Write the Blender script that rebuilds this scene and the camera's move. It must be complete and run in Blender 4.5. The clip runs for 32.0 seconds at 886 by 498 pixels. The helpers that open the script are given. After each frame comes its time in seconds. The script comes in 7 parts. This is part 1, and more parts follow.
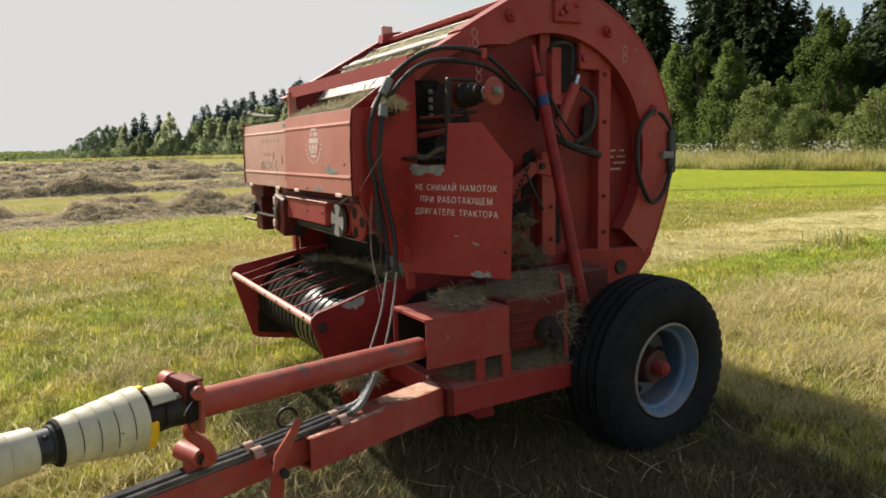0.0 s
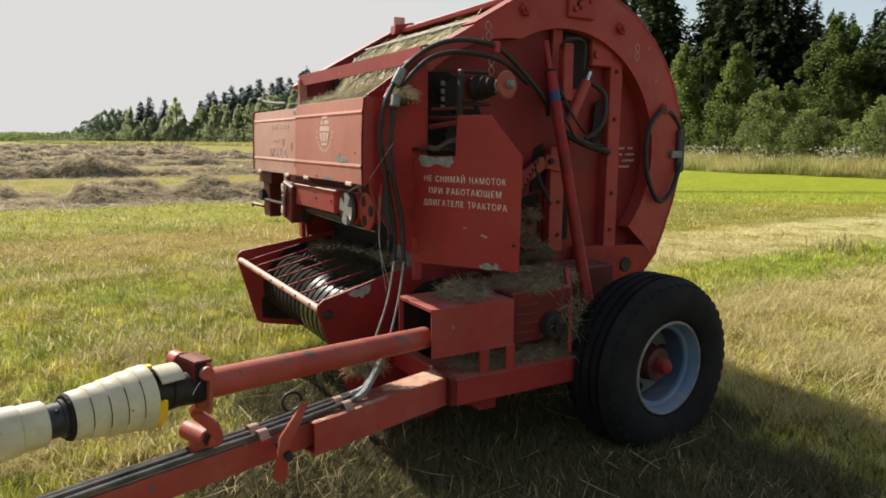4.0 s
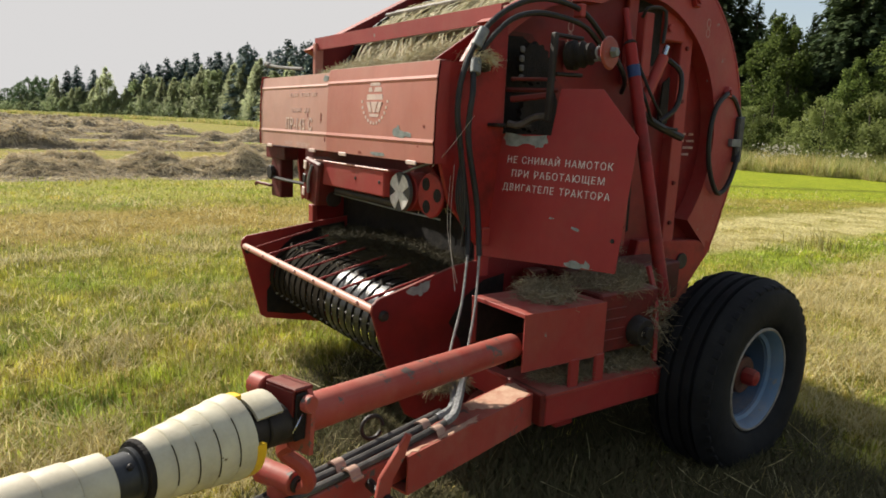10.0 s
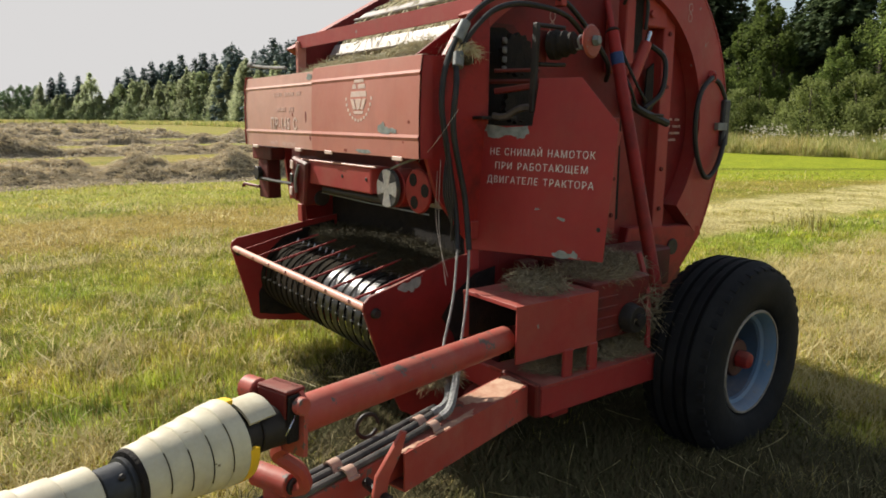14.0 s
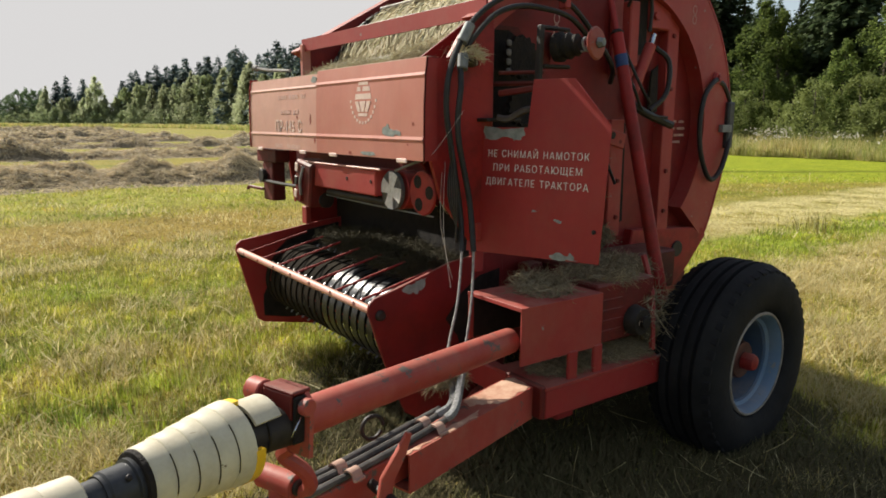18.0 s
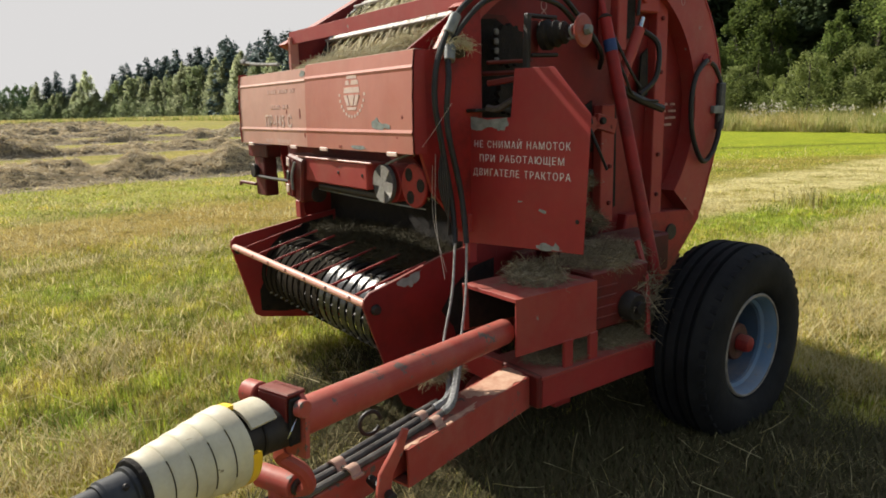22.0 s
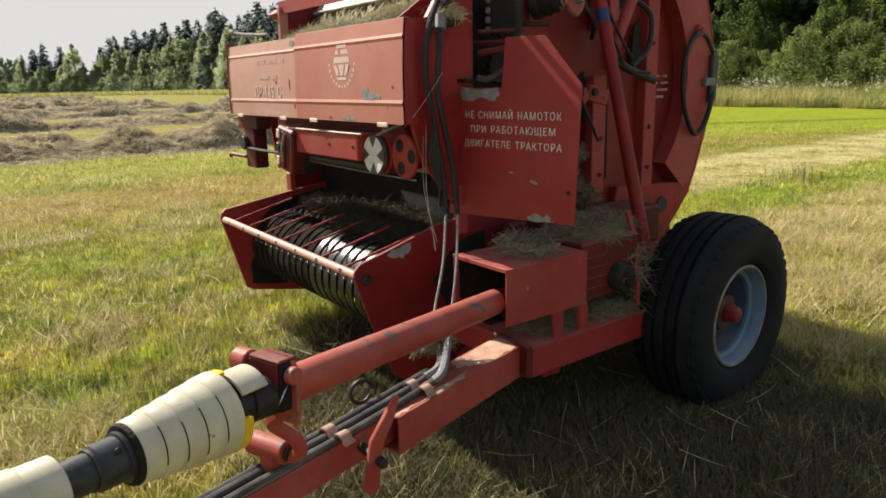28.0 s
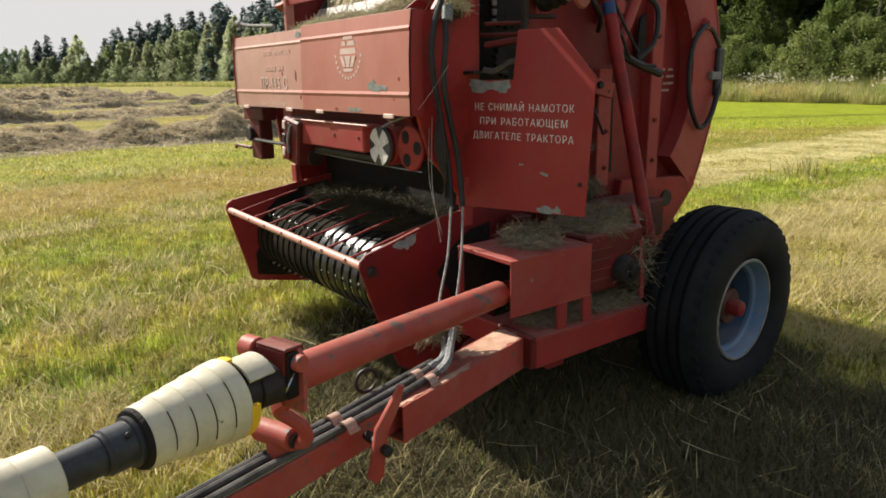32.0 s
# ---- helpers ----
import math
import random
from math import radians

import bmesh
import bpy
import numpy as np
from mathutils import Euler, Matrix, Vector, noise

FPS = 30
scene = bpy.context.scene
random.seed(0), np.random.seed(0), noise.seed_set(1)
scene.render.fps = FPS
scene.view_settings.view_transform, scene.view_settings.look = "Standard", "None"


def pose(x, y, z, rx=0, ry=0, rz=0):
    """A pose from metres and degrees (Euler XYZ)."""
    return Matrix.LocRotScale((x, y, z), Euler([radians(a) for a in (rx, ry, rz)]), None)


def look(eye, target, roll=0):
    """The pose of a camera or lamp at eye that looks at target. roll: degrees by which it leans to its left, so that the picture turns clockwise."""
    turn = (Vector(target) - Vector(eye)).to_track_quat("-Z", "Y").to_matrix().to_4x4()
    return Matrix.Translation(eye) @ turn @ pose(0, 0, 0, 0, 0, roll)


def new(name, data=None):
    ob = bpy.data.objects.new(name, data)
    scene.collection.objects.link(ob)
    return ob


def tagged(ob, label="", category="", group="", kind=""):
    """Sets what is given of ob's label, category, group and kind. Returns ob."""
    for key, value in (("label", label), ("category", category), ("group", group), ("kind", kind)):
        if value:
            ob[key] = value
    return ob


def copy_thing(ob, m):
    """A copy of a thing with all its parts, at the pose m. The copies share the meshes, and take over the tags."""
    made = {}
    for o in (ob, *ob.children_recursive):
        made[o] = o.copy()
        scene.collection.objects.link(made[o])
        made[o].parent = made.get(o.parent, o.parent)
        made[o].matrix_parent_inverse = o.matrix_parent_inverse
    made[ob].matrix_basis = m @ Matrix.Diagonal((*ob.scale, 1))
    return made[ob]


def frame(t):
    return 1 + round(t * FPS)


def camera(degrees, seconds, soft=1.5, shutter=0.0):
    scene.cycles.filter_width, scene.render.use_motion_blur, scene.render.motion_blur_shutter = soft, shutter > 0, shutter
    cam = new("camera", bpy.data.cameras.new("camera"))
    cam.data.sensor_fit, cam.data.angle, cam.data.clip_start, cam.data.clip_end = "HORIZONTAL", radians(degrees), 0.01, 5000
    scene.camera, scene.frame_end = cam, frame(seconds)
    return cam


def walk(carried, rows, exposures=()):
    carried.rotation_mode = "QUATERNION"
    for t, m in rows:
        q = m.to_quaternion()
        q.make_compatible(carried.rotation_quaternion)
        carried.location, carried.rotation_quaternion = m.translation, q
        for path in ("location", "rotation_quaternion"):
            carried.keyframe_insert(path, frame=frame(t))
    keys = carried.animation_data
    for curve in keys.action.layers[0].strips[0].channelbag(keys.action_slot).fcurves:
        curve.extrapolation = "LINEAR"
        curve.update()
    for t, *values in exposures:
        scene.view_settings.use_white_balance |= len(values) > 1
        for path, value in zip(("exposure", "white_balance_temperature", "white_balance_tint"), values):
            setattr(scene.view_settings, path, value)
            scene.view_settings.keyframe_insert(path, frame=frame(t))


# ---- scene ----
cam = camera(66.2, 32.0, soft=1.75, shutter=0.12)
PATH = [
    (0, look((3.2729, -2.4066, 1.4356), (1.5655, -1.4079, 1.1402), -1.486)),
    (0.5, look((3.2717, -2.4095, 1.4304), (1.5640, -1.4116, 1.1341), -1.370)),
    (1, look((3.2788, -2.4129, 1.4354), (1.5694, -1.4169, 1.1423), -1.640)),
    (1.5, look((3.2819, -2.4200, 1.4352), (1.5731, -1.4226, 1.1432), -1.599)),
    (2, look((3.2860, -2.4208, 1.4315), (1.5763, -1.4245, 1.1411), -2.202)),
    (2.5, look((3.2850, -2.4183, 1.4280), (1.5717, -1.4282, 1.1375), -2.294)),
    (4.5, look((3.2636, -2.4416, 1.4229), (1.5576, -1.4467, 1.1069), 0.778)),
    (5, look((3.1254, -2.4421, 1.3916), (1.3881, -1.5021, 1.0783), -1.541)),
    (5.5, look((2.9368, -2.4454, 1.3953), (1.2459, -1.4248, 1.0803), -0.200)),
    (6, look((2.8259, -2.5679, 1.4404), (1.2919, -1.3109, 1.1822), -1.781)),
    (6.5, look((2.7279, -2.6480, 1.4432), (1.1858, -1.4085, 1.1513), -0.029)),
    (7, look((2.6826, -2.6483, 1.4188), (1.1115, -1.4470, 1.1212), 1.855)),
    (7.5, look((2.6631, -2.6420, 1.3956), (1.0847, -1.4548, 1.0804), 2.113)),
    (8, look((2.6689, -2.6417, 1.3889), (1.0999, -1.4440, 1.0669), 3.473)),
    (8.5, look((2.6504, -2.6476, 1.3755), (1.0751, -1.4614, 1.0419), 4.334)),
    (9, look((2.6363, -2.6470, 1.3711), (1.0510, -1.4803, 1.0169), 3.428)),
    (9.5, look((2.6411, -2.6549, 1.3766), (1.0574, -1.4854, 1.0243), 2.969)),
    (10, look((2.6312, -2.6652, 1.3733), (1.0270, -1.5238, 1.0218), 2.523)),
    (10.5, look((2.6355, -2.6656, 1.3724), (1.0345, -1.5227, 1.0109), 2.188)),
    (11, look((2.6350, -2.6685, 1.3737), (1.0349, -1.5245, 1.0119), 2.385)),
    (11.5, look((2.6287, -2.6603, 1.3692), (1.0286, -1.5191, 0.9985), 1.805)),
    (12, look((2.6301, -2.6559, 1.3683), (1.0319, -1.5124, 0.9963), 1.795)),
    (12.5, look((2.6354, -2.6498, 1.3732), (1.0441, -1.4943, 1.0090), 1.262)),
    (13, look((2.6390, -2.6520, 1.3787), (1.0485, -1.4960, 1.0124), 0.734)),
    (13.5, look((2.6399, -2.6506, 1.3808), (1.0514, -1.4915, 1.0160), 0.678)),
    (14, look((2.6341, -2.6494, 1.3778), (1.0438, -1.4943, 1.0081), 0.415)),
    (14.5, look((2.6350, -2.6485, 1.3778), (1.0459, -1.4923, 1.0063), 0.398)),
    (16.5, look((2.6336, -2.6489, 1.3769), (1.0405, -1.4998, 1.0005), 0.078)),
    (17, look((2.6341, -2.6491, 1.3780), (1.0391, -1.5005, 1.0079), 0.211)),
    (17.5, look((2.6302, -2.6543, 1.3767), (1.0336, -1.5063, 1.0123), 0.202)),
    (18, look((2.6340, -2.6540, 1.3749), (1.0363, -1.5065, 1.0133), 0.328)),
    (18.5, look((2.6358, -2.6586, 1.3760), (1.0388, -1.5085, 1.0197), 0.200)),
    (19, look((2.6374, -2.6611, 1.3831), (1.0394, -1.5110, 1.0312), 0.258)),
    (19.5, look((2.6340, -2.6617, 1.3832), (1.0358, -1.5114, 1.0333), 0.152)),
    (20, look((2.6381, -2.6434, 1.4248), (1.0485, -1.4709, 1.1109), -1.200)),
    (20.5, look((2.6423, -2.6397, 1.4252), (1.0653, -1.4507, 1.1097), -1.175)),
    (21, look((2.6438, -2.6401, 1.4113), (1.0623, -1.4722, 1.0440), -0.819)),
    (21.5, look((2.6439, -2.6407, 1.4119), (1.0519, -1.4918, 1.0304), -1.196)),
    (22, look((2.6427, -2.6354, 1.4043), (1.0544, -1.4900, 0.9976), -1.433)),
    (22.5, look((2.6400, -2.6300, 1.4002), (1.0536, -1.4863, 0.9817), -1.524)),
    (23, look((2.6420, -2.6270, 1.4040), (1.0667, -1.4720, 0.9744), -2.094)),
    (23.5, look((2.6525, -2.6148, 1.4127), (1.1030, -1.4209, 0.9961), -3.532)),
    (24, look((2.6497, -2.6180, 1.4057), (1.0920, -1.4404, 0.9739), -2.245)),
    (24.5, look((2.6492, -2.6209, 1.4002), (1.0816, -1.4626, 0.9520), -1.978)),
    (25, look((2.6505, -2.6317, 1.3965), (1.0728, -1.4894, 0.9424), -1.556)),
    (25.5, look((2.6500, -2.6344, 1.3924), (1.0726, -1.4984, 0.9218), -1.572)),
    (27.5, look((2.6491, -2.6346, 1.3824), (1.0821, -1.4871, 0.9050), -1.315)),
    (28, look((2.6499, -2.6352, 1.3868), (1.0869, -1.4818, 0.9108), -1.297)),
    (28.5, look((2.6502, -2.6295, 1.3841), (1.0848, -1.4832, 0.8988), -1.298)),
    (29, look((2.6482, -2.6341, 1.3841), (1.0796, -1.4914, 0.9006), -1.329)),
    (29.5, look((2.6504, -2.6382, 1.3852), (1.0797, -1.5011, 0.8953), -1.598)),
    (30, look((2.6533, -2.6403, 1.3871), (1.0802, -1.5056, 0.8993), -1.309)),
    (30.5, look((2.6520, -2.6396, 1.3833), (1.0803, -1.5033, 0.8947), -1.087)),
    (31, look((2.6535, -2.6391, 1.3807), (1.0833, -1.5010, 0.8916), -1.010)),
    (31.5, look((2.6534, -2.6413, 1.3811), (1.0856, -1.5026, 0.8856), -1.356)),
    (32, look((2.6561, -2.6485, 1.3822), (1.0911, -1.5054, 0.8880), -0.963)),
]

walk(cam, PATH, [(0, 0.77, 6650, 10), (5, 0.76, 6650, 10), (8, 0.71, 6650, 10), (20, 0.73, 6650, 10), (24, 0.77, 6650, 10), (32, 0.82, 6650, 10)])

# ---- light ----
SUN_AZ = Vector((-0.970, -0.243, 0.0)).normalized()
SUN_EL = radians(38)
sun_to = Vector((SUN_AZ.x * math.cos(SUN_EL), SUN_AZ.y * math.cos(SUN_EL), math.sin(SUN_EL)))
sun = new("sun", bpy.data.lights.new("sun", "SUN"))
sun.data.energy, sun.data.angle, sun.data.color = 5.0, radians(0.6), (0.98, 0.93, 0.83)
sun.matrix_world = look(sun_to * 50, (0, 0, 0))
world = bpy.data.worlds.new("sky")
scene.world = world
world.use_nodes = True
wn = world.node_tree.nodes
sky = wn.new("ShaderNodeTexSky")
sky.sky_type = "NISHITA"
sky.sun_disc = False
sky.sun_elevation = SUN_EL
sky.sun_rotation = math.atan2(SUN_AZ.x, SUN_AZ.y)
sky.air_density, sky.dust_density, sky.ozone_density = 1.0, 1.3, 1.0
# thin even haze keeps the bright side of the sky at one grey level
haze = wn.new("ShaderNodeMix")
haze.data_type, haze.blend_type = "RGBA", "DARKEN"
haze.inputs[0].default_value = 1.0
haze.inputs[7].default_value = (4.95, 4.92, 4.98, 1)
veil = wn.new("ShaderNodeMix")
veil.data_type = "RGBA"
veil.inputs[0].default_value = 0.30
veil.inputs[7].default_value = (5.0, 5.05, 5.1, 1)
world.node_tree.links.new(sky.outputs[0], veil.inputs[6])
world.node_tree.links.new(veil.outputs[2], haze.inputs[6])
world.node_tree.links.new(haze.outputs[2], wn["Background"].inputs[0])
wn["Background"].inputs[1].default_value = 0.086


# ---- materials ----
def material(name):
    m = bpy.data.materials.new(name)
    m.use_nodes = True
    nt = m.node_tree
    return m, nt, nt.nodes["Principled BSDF"]


def node(nt, kind, **values):
    n = nt.nodes.new(kind)
    for key, value in values.items():
        n.inputs[key.replace("_", " ")].default_value = value
    return n


def noise_of(nt, scale, detail=4.0, rough=0.6, coord="Object"):
    tc = nt.nodes.new("ShaderNodeTexCoord")
    n = node(nt, "ShaderNodeTexNoise", Scale=scale, Detail=detail, Roughness=rough)
    nt.links.new(tc.outputs[coord], n.inputs["Vector"])
    return n


def ramp(nt, fac, stops):
    r = nt.nodes.new("ShaderNodeValToRGB")
    e = r.color_ramp.elements
    while len(e) < len(stops):
        e.new(0.5)
    for el, (pos, col) in zip(e, stops):
        el.position, el.color = pos, (*col, 1) if len(col) == 3 else col
    nt.links.new(fac, r.inputs[0])
    return r


def mixed(nt, fac, a, b):
    m = nt.nodes.new("ShaderNodeMix")
    m.data_type = "RGBA"
    for sock, v in ((m.inputs[0], fac), (m.inputs[6], a), (m.inputs[7], b)):
        if isinstance(v, bpy.types.NodeSocket):
            nt.links.new(v, sock)
        elif isinstance(v, (int, float)):
            sock.default_value = v
        else:
            sock.default_value = (*v, 1)
    return m.outputs[2]


def bumped(nt, bsdf, height, strength, dist=0.01):
    b = node(nt, "ShaderNodeBump", Strength=strength, Distance=dist)
    nt.links.new(height, b.inputs["Height"])
    nt.links.new(b.outputs[0], bsdf.inputs["Normal"])


def painted(name, a, b, rough=0.45, chips=0.66, dust=0.35, chip_col=(0.23, 0.24, 0.23), dust_col=(0.32, 0.22, 0.14), spec=0.28):
    """Old machine paint: tone drift, dust film, chips down to primer or steel."""
    m, nt, p = material(name)
    big = noise_of(nt, 2.2, 5, 0.65)
    tone = ramp(nt, big.outputs[0], [(0.3, a), (0.7, b)])
    fine = noise_of(nt, 45, 6, 0.7)
    film = noise_of(nt, 6.5, 6, 0.7)
    film_r = ramp(nt, film.outputs[0], [(0.45, (0, 0, 0)), (0.85, (dust, dust, dust))])
    col = mixed(nt, film_r.outputs[0], tone.outputs[0], dust_col)
    # dust settled on upward faces
    geo = nt.nodes.new("ShaderNodeNewGeometry")
    sep = nt.nodes.new("ShaderNodeSeparateXYZ")
    nt.links.new(geo.outputs["True Normal"], sep.inputs[0])
    lying = ramp(nt, sep.outputs[2], [(0.45, (0, 0, 0)), (0.95, (0.30, 0.30, 0.30))])
    patchy = ramp(nt, noise_of(nt, 11, 6, 0.7).outputs[0], [(0.32, (0, 0, 0)), (0.62, (1, 1, 1))])
    settled = nt.nodes.new("ShaderNodeMath")
    settled.operation = "MULTIPLY"
    nt.links.new(lying.outputs[0], settled.inputs[0])
    nt.links.new(patchy.outputs[0], settled.inputs[1])
    col = mixed(nt, settled.outputs[0], col, (0.36, 0.27, 0.20))
    # runs of old rain and grease down the sheets
    tc = nt.nodes.new("ShaderNodeTexCoord")
    mp = nt.nodes.new("ShaderNodeMapping")
    mp.inputs["Scale"].default_value = (11, 11, 1.8)
    nt.links.new(tc.outputs["Object"], mp.inputs[0])
    run = node(nt, "ShaderNodeTexNoise", Scale=1.0, Detail=5.0, Roughness=0.65)
    nt.links.new(mp.outputs[0], run.inputs["Vector"])
    run_r = ramp(nt, run.outputs[0], [(0.50, (0, 0, 0)), (0.78, (0.26, 0.26, 0.26))])
    col = mixed(nt, run_r.outputs[0], col, (b[0] * 0.55, b[1] * 0.55, b[2] * 0.55))
    # fine scratches to the primer
    mp2 = nt.nodes.new("ShaderNodeMapping")
    mp2.inputs["Scale"].default_value = (9, 9, 150)
    mp2.inputs["Rotation"].default_value = (0.5, 0.35, 0.2)
    nt.links.new(tc.outputs["Object"], mp2.inputs[0])
    scr = node(nt, "ShaderNodeTexNoise", Scale=1.0, Detail=3.0, Roughness=0.6)
    nt.links.new(mp2.outputs[0], scr.inputs["Vector"])
    scr_r = ramp(nt, scr.outputs[0], [(0.735, (0, 0, 0)), (0.76, (0.55, 0.55, 0.55))])
    col = mixed(nt, scr_r.outputs[0], col, dust_col)
    chip = noise_of(nt, 14, 8, 0.72)
    chip_r = ramp(nt, chip.outputs[0], [(chips, (0, 0, 0)), (chips + 0.025, (1, 1, 1))])
    col = mixed(nt, chip_r.outputs[0], col, chip_col)
    nt.links.new(col, p.inputs["Base Color"])
    rr = nt.nodes.new("ShaderNodeMapRange")
    rr.inputs[3].default_value, rr.inputs[4].default_value = rough - 0.1, rough + 0.2
    nt.links.new(fine.outputs[0], rr.inputs[0])
    nt.links.new(rr.outputs[0], p.inputs["Roughness"])
    p.inputs["Specular IOR Level"].default_value = spec
    bumped(nt, p, fine.outputs[0], 0.12, 0.004)
    return m


def plain(name, a, b, scale=12.0, rough=0.6, metal=0.0, bump=0.2, dist=0.005, detail=5, spec=0.3):
    m, nt, p = material(name)
    n = noise_of(nt, scale, detail, 0.65)
    r = ramp(nt, n.outputs[0], [(0.3, a), (0.7, b)])
    nt.links.new(r.outputs[0], p.inputs["Base Color"])
    p.inputs["Roughness"].default_value, p.inputs["Metallic"].default_value = rough, metal
    p.inputs["Specular IOR Level"].default_value = spec
    f = noise_of(nt, scale * 6, 4, 0.6)
    bumped(nt, p, f.outputs[0], bump, dist)
    return m


def leafy(name, cols, rough=0.6, through_light=0.35, patches=None):
    """Blades and leaves: a colour for each island, some light passing through."""
    m, nt, p = material(name)
    geo = nt.nodes.new("ShaderNodeNewGeometry")
    step = 1.0 / max(1, len(cols) - 1)
    r = ramp(nt, geo.outputs["Random Per Island"], [(i * step, c) for i, c in enumerate(cols)])
    info = nt.nodes.new("ShaderNodeObjectInfo")
    hsv = nt.nodes.new("ShaderNodeHueSaturation")
    mr = nt.nodes.new("ShaderNodeMapRange")
    mr.inputs[3].default_value, mr.inputs[4].default_value = 0.75, 1.25
    nt.links.new(info.outputs["Random"], mr.inputs[0])
    nt.links.new(mr.outputs[0], hsv.inputs["Value"])
    tint = r.outputs[0]
    if patches:
        # tufts and stains on the field, at two sizes
        for scale, stops in patches:
            cloud = ramp(nt, noise_of(nt, scale, 4, 0.6).outputs[0], stops)
            mul = nt.nodes.new("ShaderNodeMix")
            mul.data_type, mul.blend_type = "RGBA", "MULTIPLY"
            mul.inputs[0].default_value = 1.0
            nt.links.new(tint, mul.inputs[6])
            nt.links.new(cloud.outputs[0], mul.inputs[7])
            tint = mul.outputs[2]
    nt.links.new(tint, hsv.inputs["Color"])
    nt.links.new(hsv.outputs[0], p.inputs["Base Color"])
    p.inputs["Roughness"].default_value = rough
    p.inputs["Specular IOR Level"].default_value = 0.15
    tr = nt.nodes.new("ShaderNodeBsdfTranslucent")
    nt.links.new(hsv.outputs[0], tr.inputs[0])
    mix = nt.nodes.new("ShaderNodeMixShader")
    mix.inputs[0].default_value = through_light
    nt.links.new(p.outputs[0], mix.inputs[1])
    nt.links.new(tr.outputs[0], mix.inputs[2])
    nt.links.new(mix.outputs[0], nt.nodes["Material Output"].inputs[0])
    return m


RED = painted("red_paint", (0.245, 0.020, 0.020), (0.335, 0.034, 0.032), 0.45, 0.70, 0.3, (0.20, 0.16, 0.14), (0.20, 0.09, 0.06))
# dark red: grease, and on the discs the recess's shade as well
RED_DARK = painted("greasy_shaded_dark_red_paint", (0.13, 0.009, 0.009), (0.23, 0.017, 0.015), 0.5, 0.72, 0.55, (0.08, 0.06, 0.05), (0.035, 0.012, 0.010))
# dirt and the deep shade of recesses and underparts share this dark red
RED_DIRT_AND_SHADE = painted("greasy_dirty_shaded_red_paint", (0.06, 0.008, 0.007), (0.20, 0.016, 0.012), 0.55, 0.66, 0.85, (0.05, 0.04, 0.035), (0.030, 0.020, 0.015))
RED_STAINED = painted("grease_stained_red_paint", (0.24, 0.015, 0.013), (0.34, 0.024, 0.019), 0.5, 0.74, 0.9, (0.10, 0.08, 0.07), (0.025, 0.012, 0.010))
RED_RUBBED = painted("sun_faded_rubbed_red_paint", (0.30, 0.036, 0.026), (0.405, 0.075, 0.055), 0.5, 0.59, 0.5, (0.12, 0.092, 0.078), (0.36, 0.18, 0.125))
RED_DISC = painted("chipped_brown_red_paint", (0.22, 0.035, 0.025), (0.32, 0.07, 0.05), 0.5, 0.60, 0.5, (0.16, 0.13, 0.12), (0.20, 0.12, 0.09))
RED_WORN = painted("worn_red_paint", (0.265, 0.027, 0.025), (0.355, 0.051, 0.042), 0.5, 0.645, 0.4, (0.23, 0.20, 0.18), (0.28, 0.14, 0.09))
RED_PALE = painted("dusty_pale_red_paint", (0.52, 0.26, 0.205), (0.62, 0.36, 0.29), 0.5, 0.66, 0.45, (0.20, 0.16, 0.15), (0.40, 0.27, 0.20))
RED_FADED = painted("faded_red_paint", (0.45, 0.155, 0.112), (0.54, 0.225, 0.175), 0.5, 0.69, 0.35, (0.3, 0.33, 0.31), (0.45, 0.27, 0.19))
PINK = painted("rubbed_pink_paint", (0.55, 0.25, 0.19), (0.62, 0.34, 0.27), 0.4, 0.66, 0.3, (0.4, 0.38, 0.36))
DARK_IRON = plain("dark_greasy_iron", (0.012, 0.010, 0.009), (0.036, 0.029, 0.025), 14, 0.55, 0.1)
# black for grease and chaff, and for shade painted into openings
SOOT_AND_SHADE = plain("black_grease_chaff_and_shade", (0.006, 0.005, 0.005), (0.022, 0.016, 0.012), 20, 0.85, 0, 0.6, 0.01)
DUSTY_IRON = plain("dusty_dark_iron", (0.035, 0.028, 0.025), (0.12, 0.10, 0.09), 16, 0.6, 0.2)
DUSTY_STEEL = plain("dusty_grey_steel", (0.16, 0.14, 0.12), (0.34, 0.31, 0.28), 18, 0.6, 0.2)
PULLEY_GREY = plain("grey_pulley_face", (0.055, 0.052, 0.052), (0.11, 0.105, 0.105), 30, 0.6, 0.2)
GREY_DULL = plain("dull_grey_metal", (0.09, 0.085, 0.08), (0.20, 0.19, 0.18), 30, 0.6, 0.2)
CLAMP = plain("rusty_pink_strap", (0.34, 0.20, 0.15), (0.46, 0.32, 0.25), 25, 0.65, 0, 0.2)
SLAT_PAINT = plain("rubbed_slat_steel", (0.24, 0.21, 0.19), (0.44, 0.40, 0.38), 9, 0.6, 0.1, 0.2)
STEEL = plain("polished_steel", (0.30, 0.33, 0.38), (0.5, 0.54, 0.6), 9, 0.26, 0.9, 0.1)
BAND_STEEL = plain("stripper_steel", (0.012, 0.011, 0.010), (0.085, 0.088, 0.095), 11, 0.30, 0.75, 0.3)
# dirty rusty bands, with the shade on them put into the dark colour
BAND_DULL = plain("rusty_shaded_band", (0.007, 0.006, 0.005), (0.026, 0.020, 0.013), 9, 0.85, 0.0, 0.4, 0.005, 5, 0.04)
TINE_STEEL = plain("tine_steel", (0.25, 0.25, 0.26), (0.50, 0.50, 0.52), 30, 0.4, 0.7, 0.1)
GREY_METAL = plain("grey_primer", (0.13, 0.14, 0.14), (0.24, 0.25, 0.245), 30, 0.6, 0.1)
